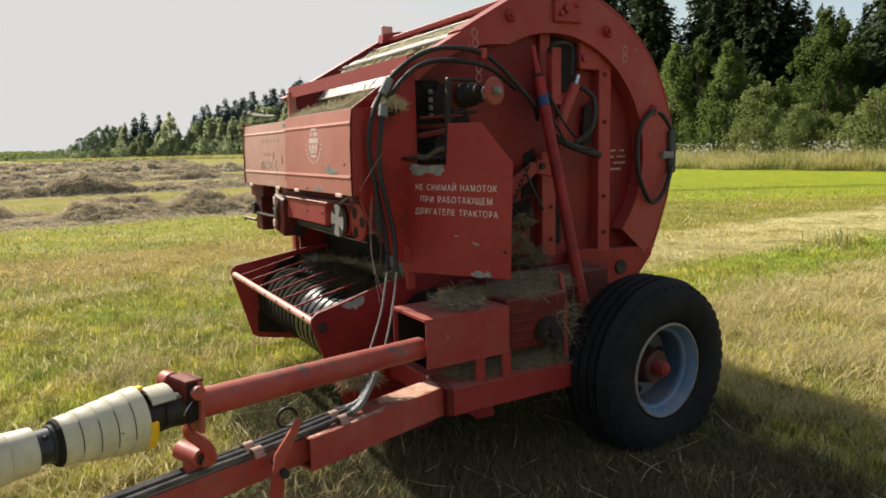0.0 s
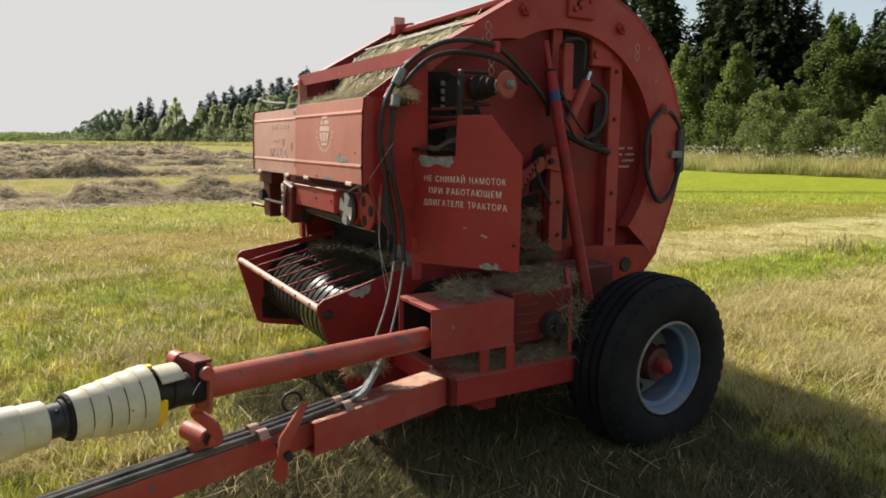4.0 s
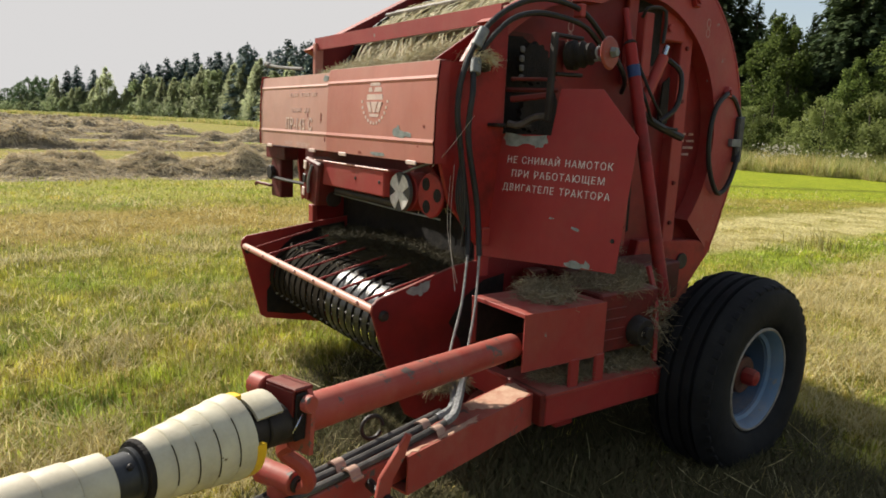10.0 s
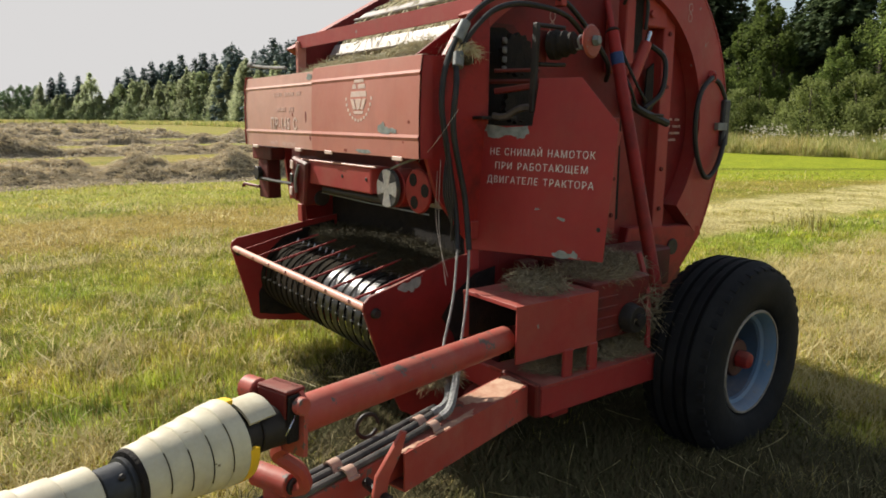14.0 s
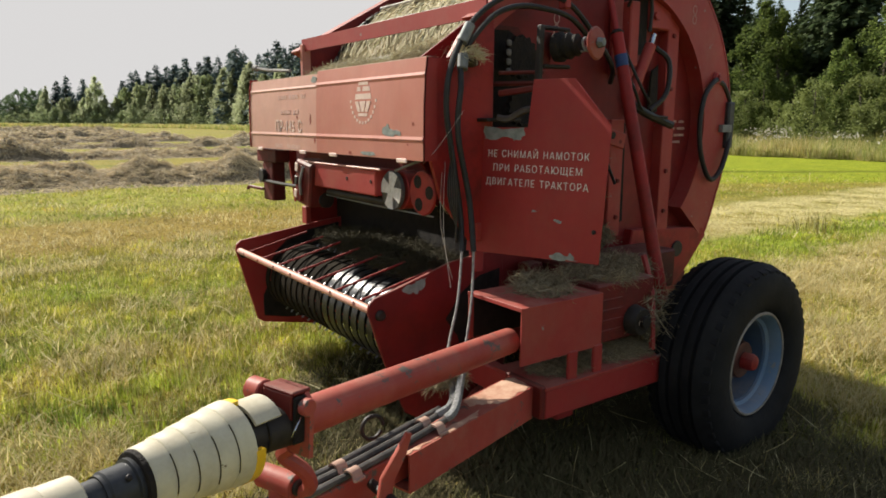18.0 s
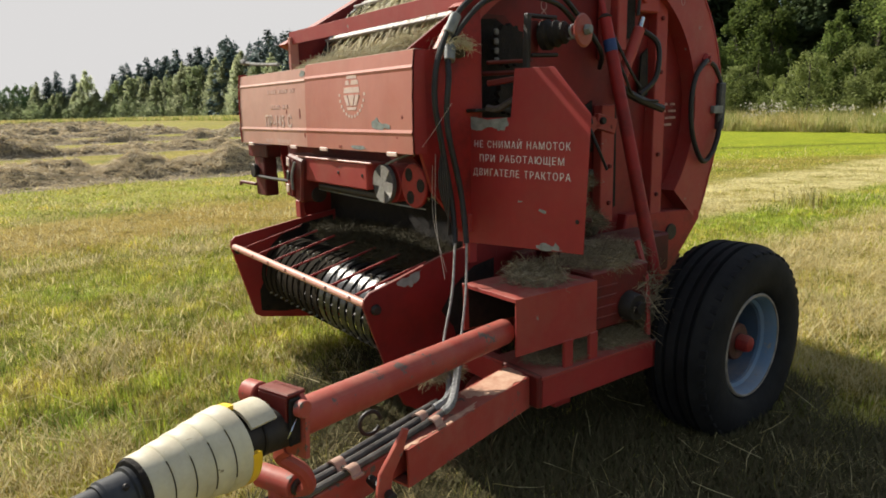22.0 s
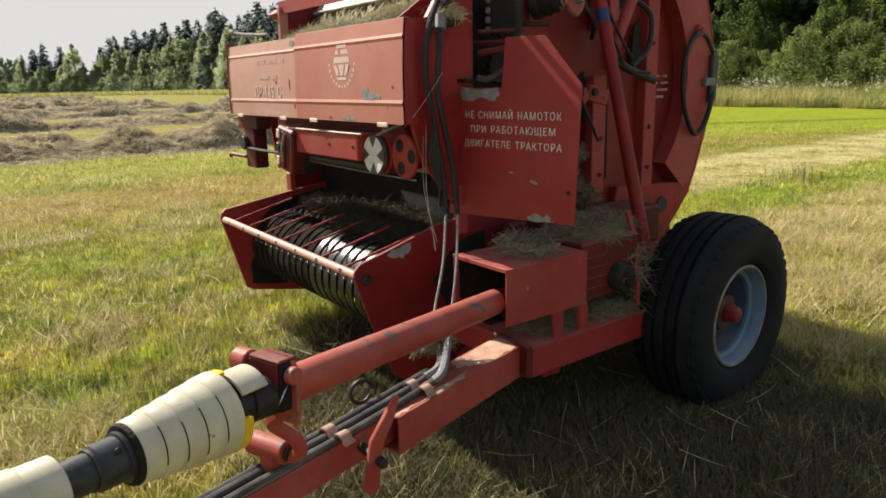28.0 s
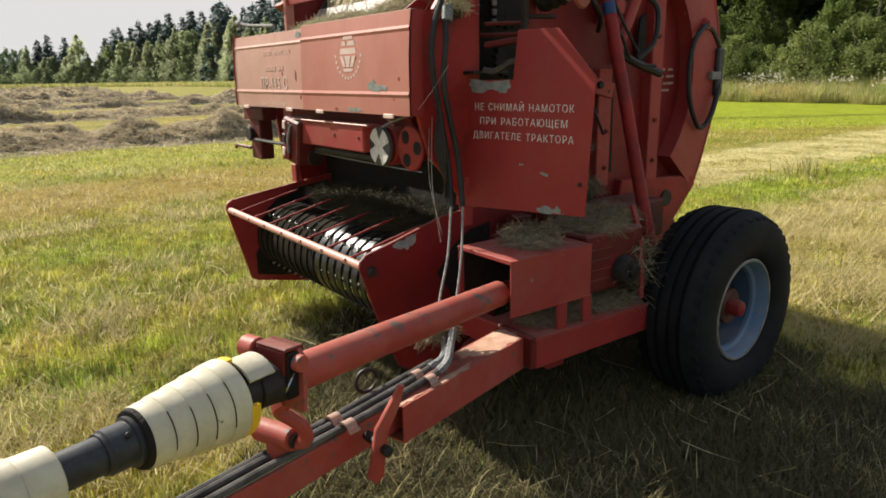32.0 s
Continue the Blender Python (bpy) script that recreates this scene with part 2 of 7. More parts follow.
RIM_DARK = painted("rim_disc_paint", (0.06, 0.067, 0.075), (0.12, 0.125, 0.13), 0.6, 0.6, 0.5, (0.1, 0.08, 0.06), (0.12, 0.10, 0.08))
RUBBER = plain("tyre_rubber", (0.007, 0.007, 0.008), (0.017, 0.017, 0.018), 8, 0.75, 0, 0.3, 0.005, 5, 0.15)
HOSE_DUSTY = plain("dusty_hose_rubber", (0.035, 0.033, 0.031), (0.13, 0.12, 0.11), 12, 0.7, 0, 0.2)
HOSE_RUBBER = plain("hose_rubber", (0.010, 0.010, 0.011), (0.03, 0.028, 0.027), 18, 0.5, 0, 0.2)
FERRULE = plain("silver_grey_wrap", (0.13, 0.13, 0.13), (0.36, 0.36, 0.36), 90, 0.5, 0.3, 0.8, 0.004)
TAPE = plain("grey_white_wrap", (0.15, 0.14, 0.135), (0.34, 0.325, 0.30), 60, 0.75, 0, 0.4)
RIM_WELL = painted("rim_well_paint", (0.030, 0.060, 0.11), (0.065, 0.105, 0.165), 0.5, 0.66, 0.5, (0.06, 0.055, 0.05), (0.08, 0.07, 0.06))
RIM_PAINT = painted("rim_light_blue_paint", (0.065, 0.135, 0.235), (0.15, 0.225, 0.32), 0.45, 0.62, 0.4, (0.2, 0.19, 0.18), (0.3, 0.27, 0.23))
GUARD = painted("weathered_cream_plastic", (0.50, 0.46, 0.33), (0.66, 0.61, 0.46), 0.5, 0.655, 0.75, (0.12, 0.085, 0.05), (0.24, 0.19, 0.12))
GUARD_EDGE = plain("yellow_plastic_rim", (0.75, 0.42, 0.02), (0.85, 0.55, 0.04), 9, 0.35, 0, 0.05)
BLACK_PLASTIC = plain("black_plastic", (0.02, 0.021, 0.023), (0.05, 0.052, 0.056), 25, 0.42, 0, 0.1)
WHITE_PAINT = plain("stencil_white", (0.50, 0.46, 0.43), (0.80, 0.76, 0.72), 55, 0.7, 0, 0.1)
PINK_WHITE = plain("faded_stencil_white", (0.60, 0.42, 0.36), (0.78, 0.62, 0.55), 40, 0.6, 0, 0.1)
CHIP = plain("bare_metal_patch", (0.16, 0.18, 0.17), (0.31, 0.335, 0.315), 35, 0.6, 0.1, 0.2)
BLUE_TAPE = plain("blue_tape", (0.015, 0.035, 0.11), (0.03, 0.06, 0.17), 30, 0.5, 0, 0.1)
TWINE = plain("twine", (0.35, 0.32, 0.3), (0.6, 0.56, 0.5), 50, 0.8, 0, 0.1)
BARK = plain("bark", (0.05, 0.04, 0.03), (0.13, 0.11, 0.09), 6, 0.9, 0, 0.6, 0.03)
HAY = leafy("dry_hay", [(0.352, 0.288, 0.163), (0.603, 0.524, 0.341), (0.427, 0.406, 0.227), (0.753, 0.682, 0.520)], 0.7, 0.2)
HAY_DULL = leafy("dusty_hay_litter", [(0.154, 0.123, 0.081), (0.287, 0.231, 0.147), (0.210, 0.179, 0.104), (0.462, 0.378, 0.245)], 0.8, 0.15)
LITTER_CORE = plain("dark_hay_litter", (0.03, 0.024, 0.015), (0.13, 0.105, 0.06), 25, 0.95, 0, 1.0, 0.02)
# the shade under the machine is put into these dark litter colours
SHADE_LITTER = leafy("dusty_fallen_litter", [(0.066, 0.058, 0.028), (0.117, 0.096, 0.049), (0.051, 0.058, 0.020), (0.161, 0.130, 0.069), (0.073, 0.076, 0.028)], 0.85, 0.1)
BLADES = leafy("mown_grass", [(0.205, 0.245, 0.030), (0.340, 0.352, 0.051), (0.440, 0.408, 0.095), (0.275, 0.318, 0.038), (0.510, 0.459, 0.203), (0.385, 0.375, 0.068)], 0.55, 0.36,
               [(0.9, [(0.32, (0.72, 0.95, 0.8)), (0.5, (1.0, 1.0, 1.0)), (0.68, (1.35, 1.12, 1.1))]), (2.3, [(0.34, (0.62, 0.64, 0.58)), (0.5, (1.0, 1.0, 1.0)), (0.66, (1.32, 1.28, 1.1))]), (9.0, [(0.36, (0.48, 0.50, 0.48)), (0.5, (1.0, 1.0, 1.0)), (0.64, (1.42, 1.45, 1.2))])])
DRY_BLADES = leafy("dry_stubble", [(0.363, 0.295, 0.088), (0.510, 0.420, 0.165), (0.578, 0.510, 0.295), (0.431, 0.350, 0.083), (0.323, 0.240, 0.071)], 0.7, 0.42,
                   [(0.7, [(0.32, (0.85, 0.95, 0.9)), (0.5, (1.0, 1.0, 1.0)), (0.68, (1.08, 1.0, 0.9))]), (2.1, [(0.32, (0.66, 0.64, 0.58)), (0.5, (1.0, 1.0, 1.0)), (0.68, (1.28, 1.28, 1.25))]), (9.0, [(0.36, (0.46, 0.44, 0.42)), (0.5, (1.0, 1.0, 1.0)), (0.64, (1.38, 1.38, 1.35))])])
STRAW = leafy("straw_on_ground", [(0.568, 0.470, 0.212), (0.725, 0.640, 0.354), (0.470, 0.370, 0.130), (0.666, 0.590, 0.319)], 0.6, 0.45)
WINDROW_HAY = leafy("windrow_hay", [(0.396, 0.318, 0.201), (0.550, 0.456, 0.305), (0.462, 0.382, 0.232), (0.682, 0.583, 0.427)], 0.8, 0.25)
SPRUCE_LEAF = leafy("spruce_needles", [(0.037, 0.057, 0.025), (0.061, 0.088, 0.039), (0.095, 0.122, 0.055)], 0.6, 0.40)
# distance haze is put into the far spruce, birch and willow leaf colours
HAZED_SPRUCE_LEAF = leafy("distant_spruce_needles", [(0.066, 0.102, 0.096), (0.098, 0.141, 0.132), (0.131, 0.177, 0.161)], 0.7, 0.15)
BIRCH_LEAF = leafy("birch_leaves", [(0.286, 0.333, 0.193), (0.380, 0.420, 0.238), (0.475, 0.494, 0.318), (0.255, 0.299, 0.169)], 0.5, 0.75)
ALDER_LEAF = leafy("alder_leaves", [(0.084, 0.127, 0.035), (0.127, 0.174, 0.045), (0.174, 0.216, 0.059), (0.101, 0.143, 0.042)], 0.5, 0.65)
MAPLE_LEAF = leafy("maple_leaves", [(0.078, 0.130, 0.068), (0.117, 0.176, 0.090), (0.156, 0.215, 0.105)], 0.5, 0.4)
HAZED_SHRUB_LEAF = leafy("distant_willow_leaves", [(0.223, 0.276, 0.132), (0.305, 0.355, 0.195), (0.260, 0.304, 0.145)], 0.5, 0.5)
SHRUB_LEAF = leafy("willow_leaves", [(0.185, 0.225, 0.072), (0.255, 0.295, 0.105), (0.215, 0.250, 0.078)], 0.5, 0.5)
TALL_GRASS = leafy("tall_dry_grass", [(0.36, 0.33, 0.12), (0.50, 0.43, 0.20), (0.22, 0.27, 0.06), (0.56, 0.49, 0.28), (0.28, 0.32, 0.08)], 0.7, 0.45,
                   [(0.5, [(0.35, (0.62, 0.75, 0.5)), (0.5, (1.0, 1.0, 1.0)), (0.66, (1.15, 1.0, 0.95))]), (1.7, [(0.36, (0.7, 0.72, 0.65)), (0.5, (1.0, 1.0, 1.0)), (0.64, (1.2, 1.2, 1.15))])])
FADED_PINK = plain("rubbed_pink_stencil", (0.50, 0.27, 0.22), (0.62, 0.42, 0.36), 60, 0.7, 0, 0.1)
HUB_GREASE = plain("greasy_brown_hub", (0.035, 0.014, 0.011), (0.11, 0.040, 0.030), 14, 0.6, 0, 0.4)
# worn dusty top and the sun patch on it, in one pale colour
PINK_SUN_AND_DUST = plain("dusty_sunlit_sleeve_top", (0.40, 0.19, 0.125), (0.60, 0.42, 0.30), 16, 0.8, 0, 0.3)
PALE_LIP = plain("pale_lip_coat", (0.44, 0.30, 0.22), (0.66, 0.53, 0.42), 22, 0.9, 0, 0.4)
FAINT_WHITE = plain("worn_faint_stencil", (0.28, 0.10, 0.08), (0.50, 0.34, 0.30), 60, 0.7, 0, 0.1)
UMBEL = leafy("white_umbel_flowers", [(0.42, 0.39, 0.30), (0.58, 0.55, 0.47)], 0.7, 0.3)


def field_material():
    """Mown field: olive stubble, yellow and straw patches, green headland along the forest edge."""
    m, nt, p = material("mown_field")
    tc = nt.nodes.new("ShaderNodeTexCoord")
    sep = nt.nodes.new("ShaderNodeSeparateXYZ")
    nt.links.new(tc.outputs["Object"], sep.inputs[0])
    big = noise_of(nt, 0.16, 5, 0.6)
    mid = noise_of(nt, 1.1, 6, 0.7)
    fine = noise_of(nt, 16, 6, 0.75)
    base = ramp(nt, mid.outputs[0], [(0.3, (0.14, 0.155, 0.016)), (0.5, (0.24, 0.225, 0.034)), (0.72, (0.36, 0.30, 0.08))])
    dry = ramp(nt, big.outputs[0], [(0.42, (0, 0, 0)), (0.66, (0.75, 0.75, 0.75))])
    col = mixed(nt, dry.outputs[0], base.outputs[0], (0.44, 0.32, 0.065))

    def smooth(sock, a, b):
        r = nt.nodes.new("ShaderNodeMapRange")
        r.interpolation_type = "SMOOTHSTEP"
        r.inputs[1].default_value, r.inputs[2].default_value = a, b
        nt.links.new(sock, r.inputs[0])
        return r.outputs[0]

    def math2(op, a, b):
        n = nt.nodes.new("ShaderNodeMath")
        n.operation = op
        for s, v in zip(n.inputs, (a, b)):
            if isinstance(v, (int, float)):
                s.default_value = v
            else:
                nt.links.new(v, s)
        return n.outputs[0]

    # mown rows lie along y; their edges wander a little
    drift = math2("MULTIPLY", math2("SUBTRACT", noise_of(nt, 0.8, 3, 0.6).outputs[0], 0.5), 1.1)
    xx = math2("ADD", sep.outputs[0], drift)
    rear = smooth(math2("ADD", sep.outputs[1], drift), 1.0, 3.0)

    def row(a, b, soft=0.35):
        return math2("MULTIPLY", smooth(xx, a - soft, a + soft), math2("SUBTRACT", 1.0, smooth(xx, b - soft, b + soft)))

    streak = noise_of(nt, 1.4, 6, 0.7)
    ragged = smooth(streak.outputs[0], 0.30, 0.58)
    col = mixed(nt, math2("MULTIPLY", math2("MULTIPLY", row(-1.0, 9.0), rear), ragged), col, (0.52, 0.42, 0.17))
    col = mixed(nt, math2("MULTIPLY", row(-2.2, -1.0), rear), col, (0.27, 0.33, 0.030))
    col = mixed(nt, math2("MULTIPLY", math2("MULTIPLY", row(-4.3, -2.2), rear), ragged), col, (0.60, 0.52, 0.23))
    ahead = math2("SUBTRACT", 1.0, rear)
    col = mixed(nt, math2("MULTIPLY", math2("MULTIPLY", row(-8.0, -5.5), ahead), 0.8), col, (0.34, 0.235, 0.045))
    col = mixed(nt, math2("MULTIPLY", row(-13.0, -9.0), 0.7), col, (0.36, 0.36, 0.06))
    col = mixed(nt, math2("MULTIPLY", row(-4.3, -1.6), ahead), col, (0.25, 0.29, 0.028))
    # the green headland along the forest, crossed by a darker line
    across = math2("ADD", math2("MULTIPLY", sep.outputs[0], -0.86), math2("MULTIPLY", sep.outputs[1], 0.5))
    across = math2("ADD", across, drift)
    green = math2("MULTIPLY", smooth(across, 11.9, 12.9), smooth(sep.outputs[1], 7.0, 11.0))
    greencol = ramp(nt, mid.outputs[0], [(0.3, (0.22, 0.285, 0.018)), (0.7, (0.37, 0.40, 0.030))])
    line = math2("MULTIPLY", smooth(across, 15.6, 16.1), math2("SUBTRACT", 1.0, smooth(across, 16.3, 17.0)))
    greencol_out = mixed(nt, math2("MULTIPLY", line, 0.7), greencol.outputs[0], (0.13, 0.15, 0.014))
    far_left = smooth(math2("MULTIPLY", sep.outputs[0], -1.0), 34.0, 44.0)
    col = mixed(nt, math2("MULTIPLY", green, math2("SUBTRACT", 1.0, far_left)), col, greencol_out)
    far_r = ramp(nt, noise_of(nt, 0.07, 5, 0.65).outputs[0], [(0.4, (0.27, 0.225, 0.06)), (0.6, (0.28, 0.26, 0.035))])
    col = mixed(nt, far_left, col, far_r.outputs[0])
    speck = ramp(nt, fine.outputs[0], [(0.30, (0.22, 0.20, 0.17)), (0.50, (0.85, 0.85, 0.85)), (0.70, (1.4, 1.4, 1.4))])
    mul = nt.nodes.new("ShaderNodeMix")
    mul.data_type, mul.blend_type = "RGBA", "MULTIPLY"
    mul.inputs[0].default_value = 1.0
    nt.links.new(col, mul.inputs[6])
    nt.links.new(speck.outputs[0], mul.inputs[7])
    nt.links.new(mul.outputs[2], p.inputs["Base Color"])
    p.inputs["Roughness"].default_value = 0.9
    p.inputs["Specular IOR Level"].default_value = 0.12
    bumped(nt, p, fine.outputs[0], 0.9, 0.06)
    return m


FIELD = field_material()


# ---- geometry helpers ----
def thing(name, label, category, at=(0, 0, 0), group="", kind=""):
    ob = new(name)
    ob.location = at
    return tagged(ob, label, category, group, kind)


def part(name, bm, mat, parent=None, label="", origin=None, smooth=35):
    me = bpy.data.meshes.new(name)
    bmesh.ops.recalc_face_normals(bm, faces=bm.faces)
    if smooth:
        lim = radians(smooth)
        for f in bm.faces:
            f.smooth = True
        for e in bm.edges:
            e.smooth = len(e.link_faces) == 2 and e.calc_face_angle(0) < lim
    at = Vector(origin) if origin is not None else Vector((0, 0, 0))
    if origin is not None:
        bmesh.ops.translate(bm, verts=bm.verts, vec=-at)
    bm.to_mesh(me)
    bm.free()
    me.materials.append(mat)
    ob = new(name, me)
    base = Vector((0, 0, 0))
    up = parent
    while up is not None:
        base += up.location
        up = up.parent
    ob.parent = parent
    ob.location = at - base
    if label:
        ob["label"] = label
    return ob


def twin(ob, m, parent):
    """Another part that shares the mesh of ob."""
    o = new(ob.name.split(".")[0], ob.data)
    o.parent = parent
    o.matrix_basis = m
    return o


def B():
    return bmesh.new()


def box(bm, a, b, bev=0.004, m=None):
    lo, hi = Vector([min(p) for p in zip(a, b)]), Vector([max(p) for p in zip(a, b)])
    mat = Matrix.Translation((lo + hi) / 2) @ Matrix.Diagonal((*(hi - lo), 1))
    if m:
        mat = m @ mat
    vs = bmesh.ops.create_cube(bm, size=1, matrix=mat)["verts"]
    if bev:
        es = list({e for v in vs for e in v.link_edges})
        bmesh.ops.bevel(bm, geom=es, offset=bev, segments=1, affect="EDGES")
    return bm


def frame_of(p0, p1, up=(0, 0, 1)):
    p0, p1 = Vector(p0), Vector(p1)
    z = (p1 - p0).normalized()
    x = Vector(up).cross(z)
    if x.length < 1e-4:
        x = Vector((1, 0, 0)).cross(z)
    x.normalize()
    y = z.cross(x)
    return Matrix(((x.x, y.x, z.x, p0.x), (x.y, y.y, z.y, p0.y), (x.z, y.z, z.z, p0.z), (0, 0, 0, 1))), (p1 - p0).length


def beam(bm, p0, p1, w, h, up=(0, 0, 1), bev=0.004):
    m, n = frame_of(p0, p1, up)
    return box(bm, (-w / 2, -h / 2, 0), (w / 2, h / 2, n), bev, m)


def lathe(bm, prof, p0, p1, seg=24, closed=False):
    """prof: (radius, distance from p0 along p0-p1)."""
    m, _ = frame_of(p0, p1)
    rings = []
    for r, s in prof:
        rings.append([bm.verts.new(m @ Vector((r * math.cos(2 * math.pi * k / seg), r * math.sin(2 * math.pi * k / seg), s))) for k in range(seg)])
    pairs = list(zip(rings, rings[1:])) + ([(rings[-1], rings[0])] if closed else [])
    for a, b in pairs:
        for k in range(seg):
            bm.faces.new((a[k], a[(k + 1) % seg], b[(k + 1) % seg], b[k]))
    if not closed:
        bm.faces.new(rings[0])
        bm.faces.new(rings[-1])
    return bm


def cyl(bm, p0, p1, r, r1=None, seg=20, bev=0.003):
    n = (Vector(p1) - Vector(p0)).length
    r1 = r if r1 is None else r1
    b = min(bev, n / 3, r / 3)
    return lathe(bm, [(r - b, 0), (r, b), (r1, n - b), (r1 - b, n)], p0, p1, seg)


def smooth_path(pts, steps=6):
    pts = [Vector(p) for p in pts]
    out = []
    for i in range(len(pts) - 1):
        a, b = pts[max(i - 1, 0)], pts[i]
        c, d = pts[i + 1], pts[min(i + 2, len(pts) - 1)]
        for k in range(steps):
            t = k / steps
            out.append(0.5 * ((2 * b) + (c - a) * t + (2 * a - 5 * b + 4 * c - d) * t * t + (3 * b - a - 3 * c + d) * t ** 3))
    return out + [pts[-1]]


def tube(bm, pts, r, seg=8, steps=6):
    pts = smooth_path(pts, steps) if steps else [Vector(p) for p in pts]
    rings, last = [], None
    for i, p in enumerate(pts):
        d = (pts[min(i + 1, len(pts) - 1)] - pts[max(i - 1, 0)]).normalized()
        ref = last if last is not None else (Vector((1, 0, 0)) if abs(d.x) < 0.9 else Vector((0, 1, 0)))
        u = (ref - d * ref.dot(d)).normalized()
        v = d.cross(u)
        last = u
        rings.append([bm.verts.new(p + u * (r * math.cos(2 * math.pi * k / seg)) + v * (r * math.sin(2 * math.pi * k / seg))) for k in range(seg)])
    for a, b in zip(rings, rings[1:]):
        for k in range(seg):
            bm.faces.new((a[k], a[(k + 1) % seg], b[(k + 1) % seg], b[k]))
    bm.faces.new(rings[0])
    bm.faces.new(rings[-1])
    return bm


def slab(bm, poly, x0, x1, axis="x", bev=0.0):
    """A plate: a polygon in the other two axes, from x0 to x1 along the axis."""
    def at(p, v):
        return {"x": (v, p[0], p[1]), "y": (p[0], v, p[1]), "z": (p[0], p[1], v)}[axis]
    a = [bm.verts.new(at(p, x0)) for p in poly]
    b = [bm.verts.new(at(p, x1)) for p in poly]
    fs = [bm.faces.new(a), bm.faces.new(b)]
    for k in range(len(poly)):
        fs.append(bm.faces.new((a[k], a[(k + 1) % len(poly)], b[(k + 1) % len(poly)], b[k])))
    if bev:
        es = list({e for f in fs[:2] for e in f.edges})
        bmesh.ops.bevel(bm, geom=es, offset=bev, segments=1, affect="EDGES")
    return bm


def ragged(poly, amp, seed=0.0, n=6):
    """The outline with its sides broken up unevenly, as flaked paint leaves them."""
    out = []
    for (x0, y0), (x1, y1) in zip(poly, poly[1:] + poly[:1]):
        for k in range(n):
            x, y = x0 + (x1 - x0) * k / n, y0 + (y1 - y0) * k / n
            out.append((x + amp * noise.noise((x * 60, y * 60, seed)), y + amp * noise.noise((x * 60, y * 60, seed + 7.0))))
    return out


def strip_band(bm, inner, outer, x0, x1):
    """A solid band between two outlines with the same number of points, thick from x0 to x1."""
    rows = [[bm.verts.new((x, *p)) for p in line] for x in (x0, x1) for line in (inner, outer)]
    n = len(inner)
    for k in range(n - 1):
        for a, b in ((0, 1), (1, 3), (3, 2), (2, 0)):
            bm.faces.new((rows[a][k], rows[a][k + 1], rows[b][k + 1], rows[b][k]))
    for k in (0, n - 1):
        bm.faces.new((rows[0][k], rows[1][k], rows[3][k], rows[2][k]))
    return bm


def raw_mesh(name, verts, faces, mat, parent=None, label=""):
    me = bpy.data.meshes.new(name)
    me.from_pydata(verts, [], faces)
    me.materials.append(mat)
    ob = new(name, me)
    ob.parent = parent
    if label:
        ob["label"] = label
    return ob


def tri_soup(name, v, mat, n=3):
    """v: array (count, n, 3): loose triangles or quads in one mesh."""
    v = np.asarray(v, dtype=np.float32)
    count = v.shape[0]
    me = bpy.data.meshes.new(name)
    me.vertices.add(count * n)
    me.vertices.foreach_set("co", v.reshape(-1))
    me.loops.add(count * n)
    me.loops.foreach_set("vertex_index", np.arange(count * n, dtype=np.int32))
    me.polygons.add(count)
    me.polygons.foreach_set("loop_start", np.arange(0, count * n, n, dtype=np.int32))
    me.update(calc_edges=True)
    me.materials.append(mat)
    return me


def lettering(name, text, size, m, mat, parent, label="", width=None, offset=-0.018):
    """Flat raised letters in the plane of m, from its origin to the right; width: stretched to that many metres."""
    cu = bpy.data.curves.new(name, "FONT")
    cu.body, cu.size, cu.extrude, cu.offset = text, size, 0.0005, offset * size
    cu.space_character, cu.space_word = 1.2, 1.35
    tmp = bpy.data.objects.new(name, cu)
    me = bpy.data.meshes.new_from_object(tmp)
    bpy.data.objects.remove(tmp)
    if width:
        xs = [v.co.x for v in me.vertices]
        k = width / (max(xs) - min(xs))
        for v in me.vertices:
            v.co.x = (v.co.x - min(xs)) * k
    me.materials.append(mat)
    ob = new(name, me)
    ob.parent = parent
    ob.matrix_basis = m
    if label:
        ob["label"] = label
    return ob


# ---- ground ----
def hump(x, y):
    return 0.035 * noise.noise((x * 0.35, y * 0.35, 3.0)) + 0.02 * noise.noise((x * 1.3, y * 1.3, 7.0))


def ground_height(x, y):
    d = math.hypot(x - 0.5, y + 0.5)
    near = max(0.0, 1.0 - d / 40.0)
    flat = min(1.0, max(0.0, (math.hypot(x - 0.2, y) - 1.2) / 1.5))
    swell = 0.085 * math.exp(-((x + 1.1) ** 2 + (y + 1.35) ** 2) / 1.6)
    return hump(x, y) * near * (0.3 + 0.7 * flat) - 0.01 + swell


def make_ground():
    """One sheet: fine near the machine, coarse to the horizon."""
    ticks = sorted({0.0} | {s * (0.35 * i + 0.012 * i ** 2.35) for i in range(1, 62) for s in (-1, 1)})
    ticks = [-2600, -1500, -900] + [t for t in ticks if abs(t) < 700] + [900, 1500, 2600]
    n = len(ticks)
    verts = [(x, y, ground_height(x, y)) for x in ticks for y in ticks]
    faces = [(i * n + j, (i + 1) * n + j, (i + 1) * n + j + 1, i * n + j + 1) for i in range(n - 1) for j in range(n - 1)]
    ob = raw_mesh("ground", verts, faces, FIELD)
    for p in ob.data.polygons:
        p.use_smooth = True
    tagged(ob, "mown hay field of yellow-green stubble with dry patches", "ground", kind="structure")


make_ground()


